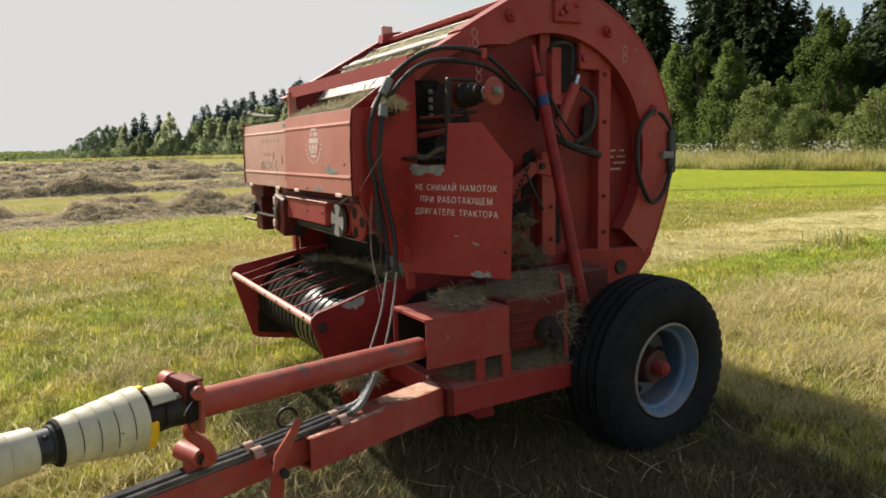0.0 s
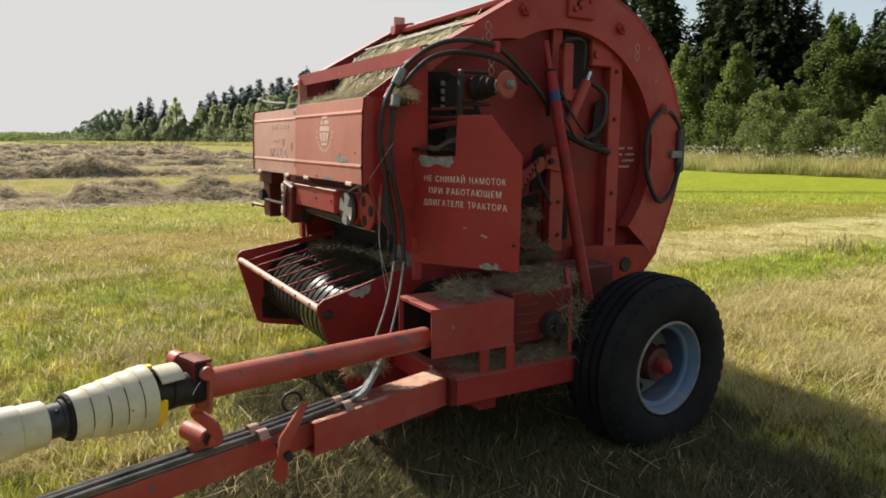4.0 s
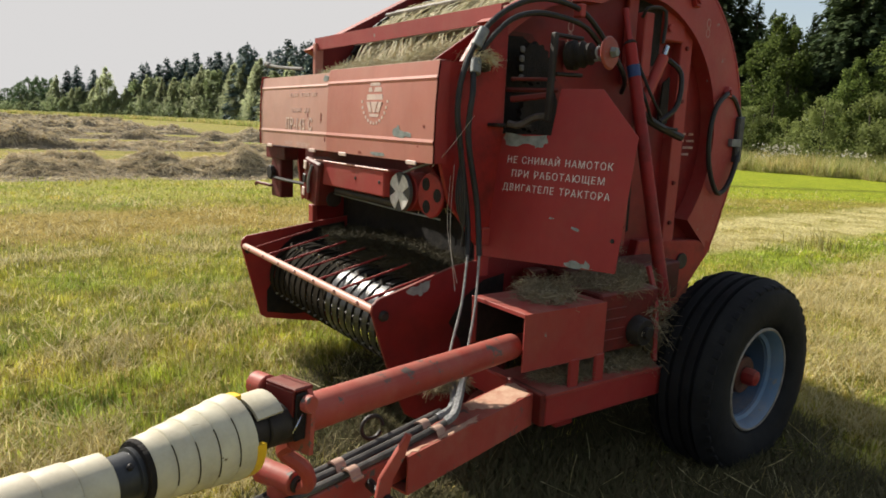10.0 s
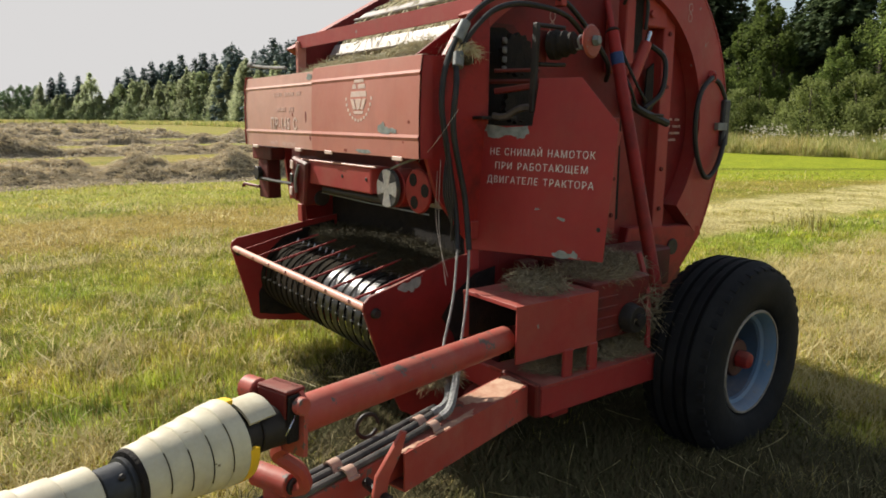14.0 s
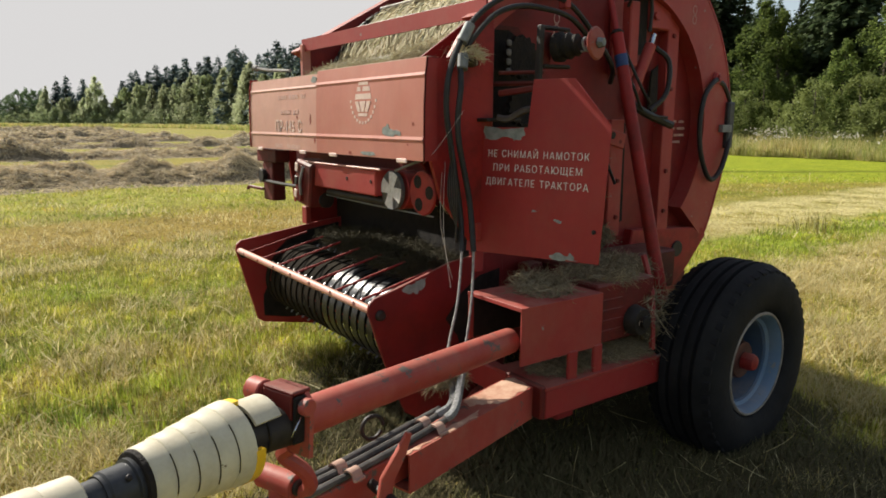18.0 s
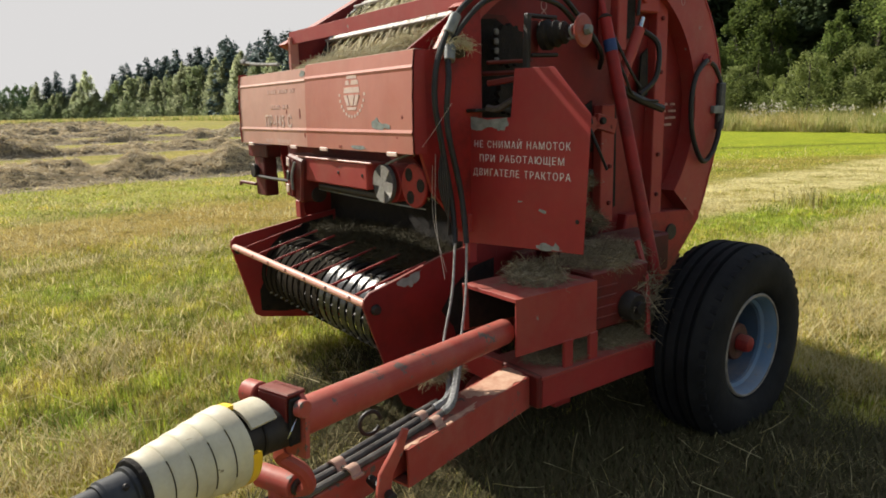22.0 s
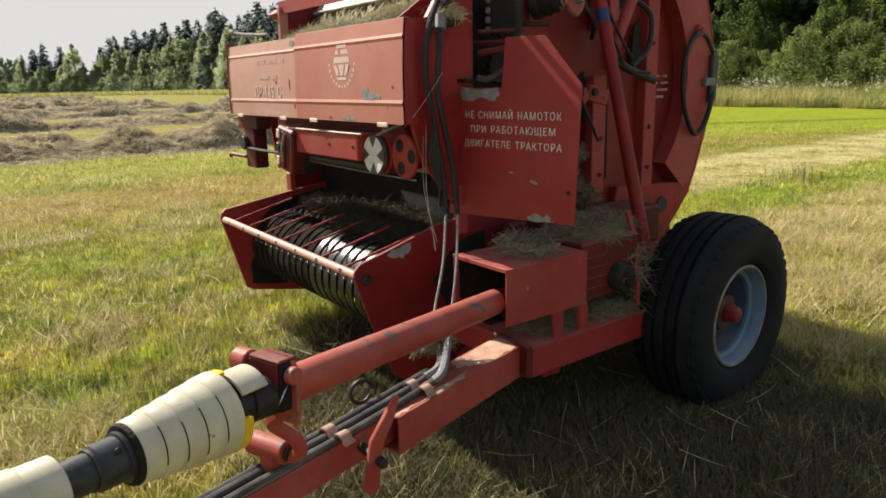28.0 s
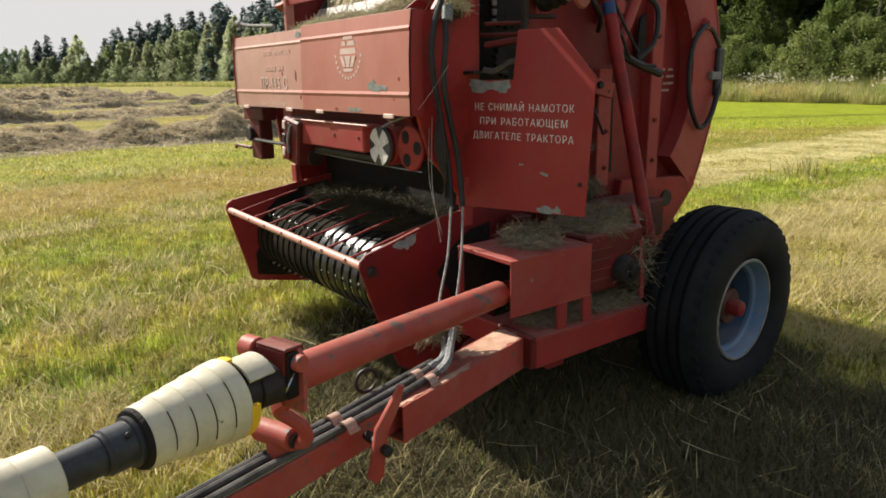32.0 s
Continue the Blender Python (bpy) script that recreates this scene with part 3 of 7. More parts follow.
def blades_at(xs, ys, zs, height, width, lean, rng):
    """Bent grass blades as two quads-worth of triangles each: root, mid, tip."""
    n = len(xs)
    az = rng.uniform(0, 2 * np.pi, n)
    h = height * rng.uniform(0.5, 1.25, n)
    w = width * rng.uniform(0.6, 1.4, n)
    tilt = lean * rng.uniform(0.1 if lean < 0.97 else 0.6, 1.0, n)
    across = np.stack([-np.sin(az), np.cos(az), 0 * az], 1)
    out = np.stack([np.cos(az), np.sin(az), 0 * az], 1)
    root = np.stack([xs, ys, zs], 1)
    rise = np.sqrt(np.maximum(0.05 if lean < 0.985 else 0.006, 1 - np.minimum(tilt, 0.97 if lean < 0.985 else 1.0) ** 2))
    mid = root + out * (h * tilt * 0.45)[:, None] + np.stack([0 * h, 0 * h, h * ((0.12 if lean < 0.985 else 0.05) + 0.52 * rise)], 1)
    tip = root + out * (h * tilt)[:, None] + np.stack([0 * h, 0 * h, h * rise], 1)
    a, b = root - across * w[:, None] / 2, root + across * w[:, None] / 2
    c, d = mid + across * w[:, None] * 0.4, mid - across * w[:, None] * 0.4
    return a, b, c, d, tip


def blade_mesh(name, xs, ys, zs, height, width, lean, mat, rng):
    a, b, c, d, tip = blades_at(xs, ys, zs, height, width, lean, rng)
    n = len(xs)
    v = np.stack([a, b, c, d, tip], 1).reshape(-1, 3).astype(np.float32)
    me = bpy.data.meshes.new(name)
    me.vertices.add(5 * n)
    me.vertices.foreach_set("co", v.reshape(-1))
    k = np.arange(n, dtype=np.int32)[:, None] * 5
    loops = np.concatenate([k, k + 1, k + 2, k + 3, k + 3, k + 2, k + 4], 1).reshape(-1)
    me.loops.add(7 * n)
    me.loops.foreach_set("vertex_index", loops)
    me.polygons.add(2 * n)
    starts = np.concatenate([k // 5 * 7, k // 5 * 7 + 4], 1).reshape(-1).astype(np.int32)
    me.polygons.foreach_set("loop_start", starts)
    me.update(calc_edges=True)
    me.materials.append(mat)
    return new(name, me)


def heights(xs, ys):
    return np.array([ground_height(x, y) for x, y in zip(xs, ys)])


def noises(xs, ys, k, z, ky=None):
    ky = k if ky is None else ky
    return np.array([noise.noise((x * k, y * ky, z)) for x, y in zip(xs, ys)])


def field_spots(rng, n, reach, power, near=0.3):
    """Places on the field, denser round the spot where the hitch ends."""
    r = near + reach * rng.uniform(0, 1, n) ** power
    a = rng.uniform(0, 2 * np.pi, n)
    xs, ys = 2.2 + r * np.cos(a), -2.3 + r * np.sin(a)
    ang = np.degrees(a)
    keep = (ang > 55) & (ang < 210) & (rng.uniform(0, 1, n) < np.clip((reach - r) / (0.55 * reach), 0, 1))
    return xs[keep], ys[keep], r[keep]


def make_grass():
    rng = np.random.default_rng(5)
    xs, ys, r = field_spots(rng, 2000000, 24.0, 1.75)
    # turned rows lie slantwise across the field, so the wet and dry patches are drawn out
    u, v = xs * 0.8 + ys * 0.6, ys * 0.8 - xs * 0.6
    patch = noises(u, v, 0.35, 1.0, 0.9)
    clump = noises(xs, ys, 3.6, 2.0)
    tuft = noises(xs, ys, 11.0, 6.0)
    # stripes along the rows: straw by the machine, green and rusty rows beyond
    left = np.interp(-xs, [-3, 0, 0.8, 1.6, 2.2, 2.8, 4.2, 4.5, 4.9, 5.4, 5.8, 7.6, 8.2, 10, 12], [0.15, 0.05, 0.0, 0.0, -0.05, -0.2, -0.3, 0.6, 0.35, -0.2, 0.75, 0.7, 0.1, -0.05, -0.2])
    right = np.interp(-xs, [-3, 0.75, 1.15, 2.0, 2.4, 4.1, 4.6, 10, 14], [0.55, 0.5, -0.35, -0.35, 0.8, 0.8, 0.1, 0.05, 0.0])
    w = np.clip((ys - 0.6) / 1.6, 0, 1)
    dry = left * (1 - w) + right * w
    headland = (-0.86 * xs + 0.5 * ys > 12.3) & (ys > 8)
    dry = np.where(headland, -0.5, dry)
    green = 0.38 * patch + 0.42 * clump + rng.normal(0, 0.30, len(xs)) - dry > -0.06
    thick = rng.uniform(-0.55, 0.45, len(xs)) < 0.6 * clump + 0.4 * tuft + 0.1
    g = green & thick
    h = (0.05 + 0.055 * np.clip(clump + 0.2, 0, 1) + 0.045 * np.clip(tuft, 0, 1)) * np.clip(1.1 - 0.03 * r, 0.6, 1)
    tagged(blade_mesh("grass", xs[g], ys[g], heights(xs[g], ys[g]) - 0.005, 1.1 * h[g], 0.0030 + 0.00065 * r[g], 0.80, BLADES, rng),
           "short mown yellow-green grass in uneven tufts", "grass", kind="stuff")
    d = ~green & thick
    tagged(blade_mesh("dry_grass", xs[d], ys[d], heights(xs[d], ys[d]) - 0.005, (0.55 - 0.2 * w[d]) * h[d], 0.0032 + 0.0007 * r[d], 0.99, DRY_BLADES, rng),
           "dry tan stubble between the green tufts", "stubble", kind="stuff")
    # close carpet of short blades and thatch round the machine
    xs, ys, r = field_spots(rng, 900000, 8.5, 0.95, 0.4)
    clump = noises(xs, ys, 3.0, 12.0)
    side = np.clip((ys + 1.2) / 1.5, 0, 1) * np.clip((xs + 0.9) / 0.6, 0, 1)
    fresh = 0.8 * clump + rng.normal(0, 0.38, len(xs)) > -0.06 + 0.45 * np.maximum(side, np.clip((xs + 1.0) / 0.6, 0, 1) * 0.7)
    k = fresh
    tagged(blade_mesh("grass", xs[k], ys[k], heights(xs[k], ys[k]) - 0.005, 0.060 + 0.06 * np.clip(clump[k], 0, 1), 0.0038, 0.82, BLADES, rng),
           "short regrown blades of the mown field", "grass", kind="stuff")
    k = ~fresh
    tagged(blade_mesh("thatch", xs[k], ys[k], heights(xs[k], ys[k]) + 0.004, 0.07, 0.0031, 1.0, DRY_BLADES, rng),
           "flat dry thatch between the grass blades", "dead grass", kind="stuff")
    # straw lying flat in loose bands left by the rake
    xs, ys, r = field_spots(rng, 330000, 22.0, 1.55, 0.5)
    u, v = xs * 0.8 + ys * 0.6, ys * 0.8 - xs * 0.6
    band = noises(u, v, 0.22, 4.0, 1.5) + 0.45 * noises(xs, ys, 2.6, 8.0)
    w = np.clip((ys - 1.0) / 3.0, 0, 1)
    line = (1 - w) * np.exp(-((xs + 4.6) / 0.16) ** 2) + (1 - w) * 0.5 * np.exp(-((xs + 1.9 - 0.2 * np.sin(ys * 2)) / 0.3) ** 2) + w * 1.0 * (xs > -0.7)
    keep = rng.uniform(-0.08, 0.65, len(xs)) < band + 0.4 * line
    xs, ys, r = xs[keep], ys[keep], r[keep]
    tagged(blade_mesh("straw", xs, ys, heights(xs, ys) + 0.04 + 0.02 * rng.uniform(0, 1, len(xs)), 0.12, 0.0020 + 0.0007 * r, 0.99, STRAW, rng),
           "dry straw left lying on the mown grass", "straw", kind="stuff")
    # wisps and tangles of pale hay dropped between the tufts
    n = 520000
    r, a = 0.5 + 9.0 * rng.uniform(0, 1, n) ** 1.15, np.radians(rng.uniform(50, 215, n))
    xs, ys = 2.2 + r * np.cos(a), -2.3 + r * np.sin(a)
    tangle = noises(xs, ys, 1.7, 31.0) + 0.6 * noises(xs, ys, 5.5, 33.0)
    swath = np.clip((ys - 0.3) / 1.2, 0, 1) * ((xs > -0.9) * 0.42 + ((xs < -2.3) & (xs > -4.2)) * 0.45 - ((xs < -1.1) & (xs > -2.1)) * 0.5)
    trail = 0.55 * np.exp(-((xs + 4.45) / 0.14) ** 2) * (ys < 0.6)
    keep = rng.uniform(0.10, 1.0, n) < tangle + swath + trail
    xs, ys, r = xs[keep], ys[keep], r[keep]
    tagged(blade_mesh("hay_wisps", xs, ys, heights(xs, ys) + rng.uniform(0.015, 0.06, len(xs)), rng.uniform(0.05, 0.14, len(xs)), 0.0017 + 0.0005 * r, 1.0, STRAW, rng),
           "pale wisps of dropped hay tangled in the stubble", "hay", kind="stuff")
    # fallen litter trodden round the machine, its dark colour standing in for shade
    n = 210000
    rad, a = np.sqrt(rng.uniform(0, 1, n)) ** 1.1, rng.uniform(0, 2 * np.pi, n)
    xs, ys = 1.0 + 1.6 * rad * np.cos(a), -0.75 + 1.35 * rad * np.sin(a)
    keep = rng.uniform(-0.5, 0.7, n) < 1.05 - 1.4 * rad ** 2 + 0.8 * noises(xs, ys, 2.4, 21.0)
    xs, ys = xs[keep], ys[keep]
    tagged(blade_mesh("fallen_litter", xs, ys, heights(xs, ys) + rng.uniform(0.02, 0.065, len(xs)), 0.085, 0.0032, 0.99, SHADE_LITTER, rng),
           "trodden hay litter under the baler, coloured dark for the shade there", "hay litter", kind="stuff")
    # long bent stalks over the grass by the machine
    n = 1500
    r = 0.6 + 6.0 * rng.uniform(0, 1, n) ** 1.2
    a = np.radians(rng.uniform(50, 215, n))
    p = np.stack([2.4 + r * np.cos(a), -2.4 + r * np.sin(a)], 1)
    z = heights(p[:, 0], p[:, 1]) + rng.uniform(0.05, 0.12, n)
    turn, ln = rng.uniform(0, 2 * np.pi, n), rng.uniform(0.05, 0.15, n)
    d = np.stack([np.cos(turn), np.sin(turn), rng.normal(0, 0.22, n)], 1) * ln[:, None]
    bend = np.stack([-np.sin(turn), np.cos(turn), rng.uniform(-0.5, 0.9, n)], 1) * (ln * rng.uniform(-0.14, 0.14, n))[:, None]
    mid = np.stack([p[:, 0], p[:, 1], z], 1)
    wide = np.stack([-np.sin(turn), np.cos(turn), 0.6 + 0 * turn], 1) * (0.0007 + 0.00022 * r)[:, None]
    q0, q1, q2, q3 = mid - d, mid - d * 0.33 + bend, mid + d * 0.33 + bend, mid + d
    quads = np.concatenate([np.stack([x - wide, x + wide, y + wide, y - wide], 1) for x, y in ((q0, q1), (q1, q2), (q2, q3))])
    tagged(new("long_stalks", tri_soup("long_stalks", quads, STRAW, 4)), "long bent dry stalks lying over the grass", "straw", kind="stuff")
    # the field goes on behind the hitch
    for name, n, mat, tall, label, kind in (("grass", 90000, BLADES, 0.075, "short mown grass round the end of the drawbar", "grass"), ("dry_grass", 70000, DRY_BLADES, 0.05, "dry tan stubble round the end of the drawbar", "stubble")):
        r, a = 9.0 * np.sqrt(rng.uniform(0, 1, n)), np.radians(rng.uniform(212, 412, n))
        xs, ys = 2.6 + r * np.cos(a), -2.6 + r * np.sin(a)
        tagged(blade_mesh(name, xs, ys, heights(xs, ys) - 0.005, tall, 0.009, 0.9, mat, rng), label, kind, kind="stuff")
    # a withered weed standing in the stubble
    n = 110
    xs, ys = -1.76 + rng.normal(0, 0.16, n), 6.6 + rng.normal(0, 0.16, n)
    tagged(blade_mesh("dry_weed", xs, ys, 0 * xs - 0.01, 0.27, 0.010, 0.75, DRY_BLADES, rng), "withered brown weed standing in the stubble", "weed", kind="stuff")


make_grass()


def hay_strands(name, spots, count, length, width, mat, rng, parent=None, label="", flat=0.5, lay=0.0):
    """Tangled strands round given ellipsoids (x, y, z, rx, ry, rz)."""
    out = []
    w = np.array([s[3] * s[4] + s[3] * s[5] + s[4] * s[5] for s in spots])
    pick = rng.choice(len(spots), count, p=w / w.sum())
    sp = np.array(spots)[pick]
    d = rng.normal(size=(count, 3))
    d /= np.linalg.norm(d, axis=1)[:, None]
    d[:, 2] = np.abs(d[:, 2]) * 1.0 - 0.15
    p = sp[:, :3] + d * sp[:, 3:6] * rng.uniform(0.75, 1.06, count)[:, None]
    t = rng.normal(size=(count, 3))
    nrm = d / sp[:, 3:6]
    nrm /= np.linalg.norm(nrm, axis=1)[:, None]
    t -= nrm * (np.sum(t * nrm, axis=1) * lay)[:, None]
    t[:, 2] *= flat
    t /= np.linalg.norm(t, axis=1)[:, None]
    s = np.cross(t, rng.normal(size=(count, 3)))
    s /= np.linalg.norm(s, axis=1)[:, None]
    ln = length * rng.uniform(0.4, 1.3, count)[:, None]
    sag = rng.uniform(-0.25, 0.1, count)[:, None] * ln
    a, b = p - t * ln / 2, p + t * ln / 2
    mid = p - np.array([0, 0, 1.0]) * sag
    sw = s * width / 2
    quads = np.concatenate([np.stack([a - sw * 0.5, a + sw * 0.5, mid + sw, mid - sw], 1), np.stack([mid - sw, mid + sw, b + sw * 0.5, b - sw * 0.5], 1)])
    ob = new(name, tri_soup(name, quads, mat, 4))
    ob.parent = parent
    if label:
        ob["label"] = label
    return ob


def make_windrows():
    """Uneven ridges of raked hay: lumpy sheets with strands lying over them."""
    rng = np.random.default_rng(8)
    for i, x0 in enumerate((-14.4, -27.2, -39.0, -51.0, -64.0, -78.0, -93.0, -109.0, -127.0, -147.0)):
        y0, y1 = -14 - 2.0 * i, (12.5, 15.0, 17.0, 19.0, 6.0, 4.0, 3.0, 3.0, 4.0, 6.0)[i] + 2 * i
        step = 0.13 if i < 1 else 0.2 if i < 3 else 0.32 if i < 6 else 0.5

        def rise(x, y):
            c = x0 + 0.5 * math.sin(y * 0.11 + i) + 0.55 * noise.noise((y * 0.35, i * 3.0, 1.0))
            w = 0.95 + 0.45 * noise.noise((y * 0.55, i * 5.0, 2.0))
            u = abs(x - c) / w
            body = max(0.0, 1.0 - u * u) ** 0.7 * max(0.06, 0.30 + 0.55 * noise.noise((y * 0.62, x * 0.4, i * 7.0)))
            lump = 0.30 * noise.noise((x * 1.5, y * 1.5, i * 2.0)) + 0.16 * noise.noise((x * 3.6, y * 3.6, 4.0)) + 0.07 * noise.noise((x * 9, y * 9, 5.0))
            skirt = max(0.0, 1.0 - (u / 1.7) ** 2)
            return body * (1.0 + 1.3 * lump) + skirt * (0.05 + 0.22 * lump) - 0.03

        nx, ny = int(4.4 / step), int((y1 - y0) / step)
        verts = [(x0 - 2.2 + a * step, y0 + b * step, max(-0.05, rise(x0 - 2.2 + a * step, y0 + b * step))) for a in range(nx + 1) for b in range(ny + 1)]
        m = ny + 1
        faces = [(a * m + b, (a + 1) * m + b, (a + 1) * m + b + 1, a * m + b + 1) for a in range(nx) for b in range(ny)]
        row = raw_mesh("windrow", verts, faces, HAY_CORE)
        for p in row.data.polygons:
            p.use_smooth = True
        tagged(row, "long raked windrow of grey-brown dry hay", "hay windrow", group="windrows of raked hay", kind="stuff")
        count = (90000, 45000, 20000, 12000, 8000, 6000, 5000, 5000, 5000, 5000)[i]
        v = np.array(verts).reshape(nx + 1, ny + 1, 3)
        a, b = rng.integers(0, nx, count), rng.integers(0, ny, count)
        keep = v[a, b, 2] > rng.uniform(-0.03, 0.16, count)
        a, b = a[keep], b[keep]
        n = len(a)
        p = v[a, b] + rng.uniform(-0.5, 0.5, (n, 3)) * np.array([step, step, 0.0])
        e1, e2 = v[a + 1, b] - v[a, b], v[a, b + 1] - v[a, b]
        turn = rng.uniform(0, 2 * np.pi, n)[:, None]
        t = e1 * np.cos(turn) + e2 * np.sin(turn)
        t[:, 2] += rng.normal(0, 0.16, n) * step
        t /= np.linalg.norm(t, axis=1)[:, None]
        ln = (0.17 + 0.03 * i) * rng.uniform(0.3, 1.25, n)[:, None]
        up = np.array([0.0, 0.0, 1.0])
        s = np.cross(t, rng.normal(size=(n, 3)) * 0.7 + up)
        s = s / np.linalg.norm(s, axis=1)[:, None] * (0.0065 + 0.006 * i)
        bow = up * (rng.uniform(0.0, 0.35, n)[:, None] * ln)
        p = p + up * 0.015
        quads = np.concatenate([np.stack([p - t * ln - s * 0.6, p - t * ln + s * 0.6, p + bow + s, p + bow - s], 1), np.stack([p + bow - s, p + bow + s, p + t * ln + s * 0.6, p + t * ln - s * 0.6], 1)])
        o = new("hay_strands", tri_soup("hay_strands", quads, WINDROW_HAY, 4))
        o.parent = row


HAY_CORE = plain("windrow_core", (0.09, 0.07, 0.045), (0.37, 0.30, 0.20), 6, 0.95, 0, 1.0, 0.05)
make_windrows()


# ---- trees and the forest edge ----
def leaf_quads(centres, size, rng, droop=0.0):
    n = len(centres)
    u = rng.normal(size=(n, 3))
    u[:, 2] = u[:, 2] * 0.6 - droop
    u /= np.linalg.norm(u, axis=1)[:, None]
    v = np.cross(u, rng.normal(size=(n, 3)))
    v /= np.linalg.norm(v, axis=1)[:, None]
    s = size * rng.uniform(0.6, 1.4, n)[:, None]
    u, v = u * s, v * s * 0.55
    c = np.asarray(centres)
    return np.stack([c - u, c - v * 0.9, c + u, c + v], 1)


def spruce_proto(name, seed, height, spread, n):
    """Dark conical spruce: whorls of drooping boughs round a straight trunk."""
    rng = np.random.default_rng(seed)
    root = thing(name, "tall dark green spruce at the forest edge", "spruce tree", group="spruces of the forest edge")
    bm = B()
    lathe(bm, [(height * 0.016, 0), (height * 0.012, height * 0.4), (0.02, height * 0.98)], (0, 0, -0.2), (0, 0, height), 8)
    part("trunk", bm, BARK, root)
    quads = []
    z = height * 0.05
    while z < height * 0.985:
        f = 1 - z / height
        reach = spread * min(1.0, 1.25 * f) ** (0.9 if n > 40 else 0.78)
        for k in range(int(6 + 7 * f)):
            az = rng.uniform(0, 2 * np.pi)
            ln = reach * rng.uniform(0.62, 1.1) + 0.18
            m = max(4, int(n * ln / spread))
            t = (np.arange(m) + rng.uniform(0.3, 1.0, m)) / m
            turn = az + rng.choice([-1, 1], m) * rng.uniform(0.15, 0.95, m) * (1.05 - t)
            lift = rng.normal(0, 0.12)
            base = np.stack([np.cos(az) * ln * t, np.sin(az) * ln * t, z + (lift - 0.30) * ln * t + 0.12 * ln * t * t + rng.normal(0, 0.16, m)], 1)
            size = (0.26 + 0.24 * (1 - t)) * (0.30 * spread + 0.25 * ln) * rng.uniform(0.6, 1.3, m) * (0.74 if n > 40 else 1.0)
            d = np.stack([np.cos(turn), np.sin(turn), rng.uniform(-0.85, 0.05, m)], 1)
            side = np.cross(d, np.stack([rng.normal(0, 0.35, m), rng.normal(0, 0.35, m), np.ones(m)], 1))
            side /= np.linalg.norm(side, axis=1)[:, None]
            d, side = d * size[:, None], side * (size * 0.42)[:, None]
            quads.append(np.stack([base, base + d * 0.45 - side, base + d * 1.05, base + d * 0.45 + side], 1))
        z += height * rng.uniform(0.016, 0.028)
    for k in range(3):
        base = np.array([0, 0, height * (0.965 + 0.012 * k)])
        quads.append(np.array([[base + (0, 0, -0.3), base + (0.10, 0.05 * k, 0), base + (0, 0, 0.45), base - (0.10, 0.05 * k, 0)]]))
    crown = new("crown", tri_soup("crown", np.concatenate(quads), SPRUCE_LEAF if n > 40 else HAZED_SPRUCE_LEAF, 4))
    crown.parent = root
    return root


def leaf_proto(name, seed, height, spread, n, mat, label, category, group, leaf=0.2, low=0.15, point=0.6):
    """Broad-leaved tree: trunk, limbs, and leaves in uneven clumps with gaps."""
    rng = np.random.default_rng(seed)
    root = thing(name, label, category, group=group)
    bm = B()
    tube(bm, [(0, 0, -0.2), (rng.normal(0, 0.1), rng.normal(0, 0.1), height * 0.35), (rng.normal(0, 0.2), rng.normal(0, 0.2), height * 0.9)], height * 0.011, 6, 4)
    clumps, limbs = [], []
    for k in range(78):
        f = low + (1 - low) * rng.uniform(0, 1) ** 1.15
        g = (f - low) / (1 - low)
        rad = spread * min(1.0, 0.45 + 2.2 * g) * (1.0 - g) ** point
        az = rng.uniform(0, 2 * np.pi)
        rr = rad * rng.uniform(0.1, 1.0) ** 0.7
        p = Vector((rr * math.cos(az), rr * math.sin(az), f * height))
        clumps.append((p, (rng.uniform(0.13, 0.28) * spread + 0.10) * (1.1 - 0.8 * g)))
        if k % 5 == 0:
            limbs.append([(0, 0, f * height * 0.7), p * 0.6 + Vector((0, 0, f * height * 0.33)), p])
    trunk = part("trunk", bm, BARK, root)
    for pts in limbs[:6]:
        part("limb", tube(B(), pts, height * 0.003, 4, 2), BARK, trunk)
    cs = []
    per = n // len(clumps)
    for p, s in clumps:
        d = rng.normal(size=(per, 3))
        d /= np.linalg.norm(d, axis=1)[:, None]
        cs.append(np.array(p) + d * np.array([s, s, s * 1.3]) * (rng.uniform(0.05, 1.5, per) ** 0.8)[:, None])
    q = leaf_quads(np.concatenate(cs), leaf, rng, 0.2)
    crown = new("crown", tri_soup("crown", q, mat, 4))
    crown.parent = root
    return root


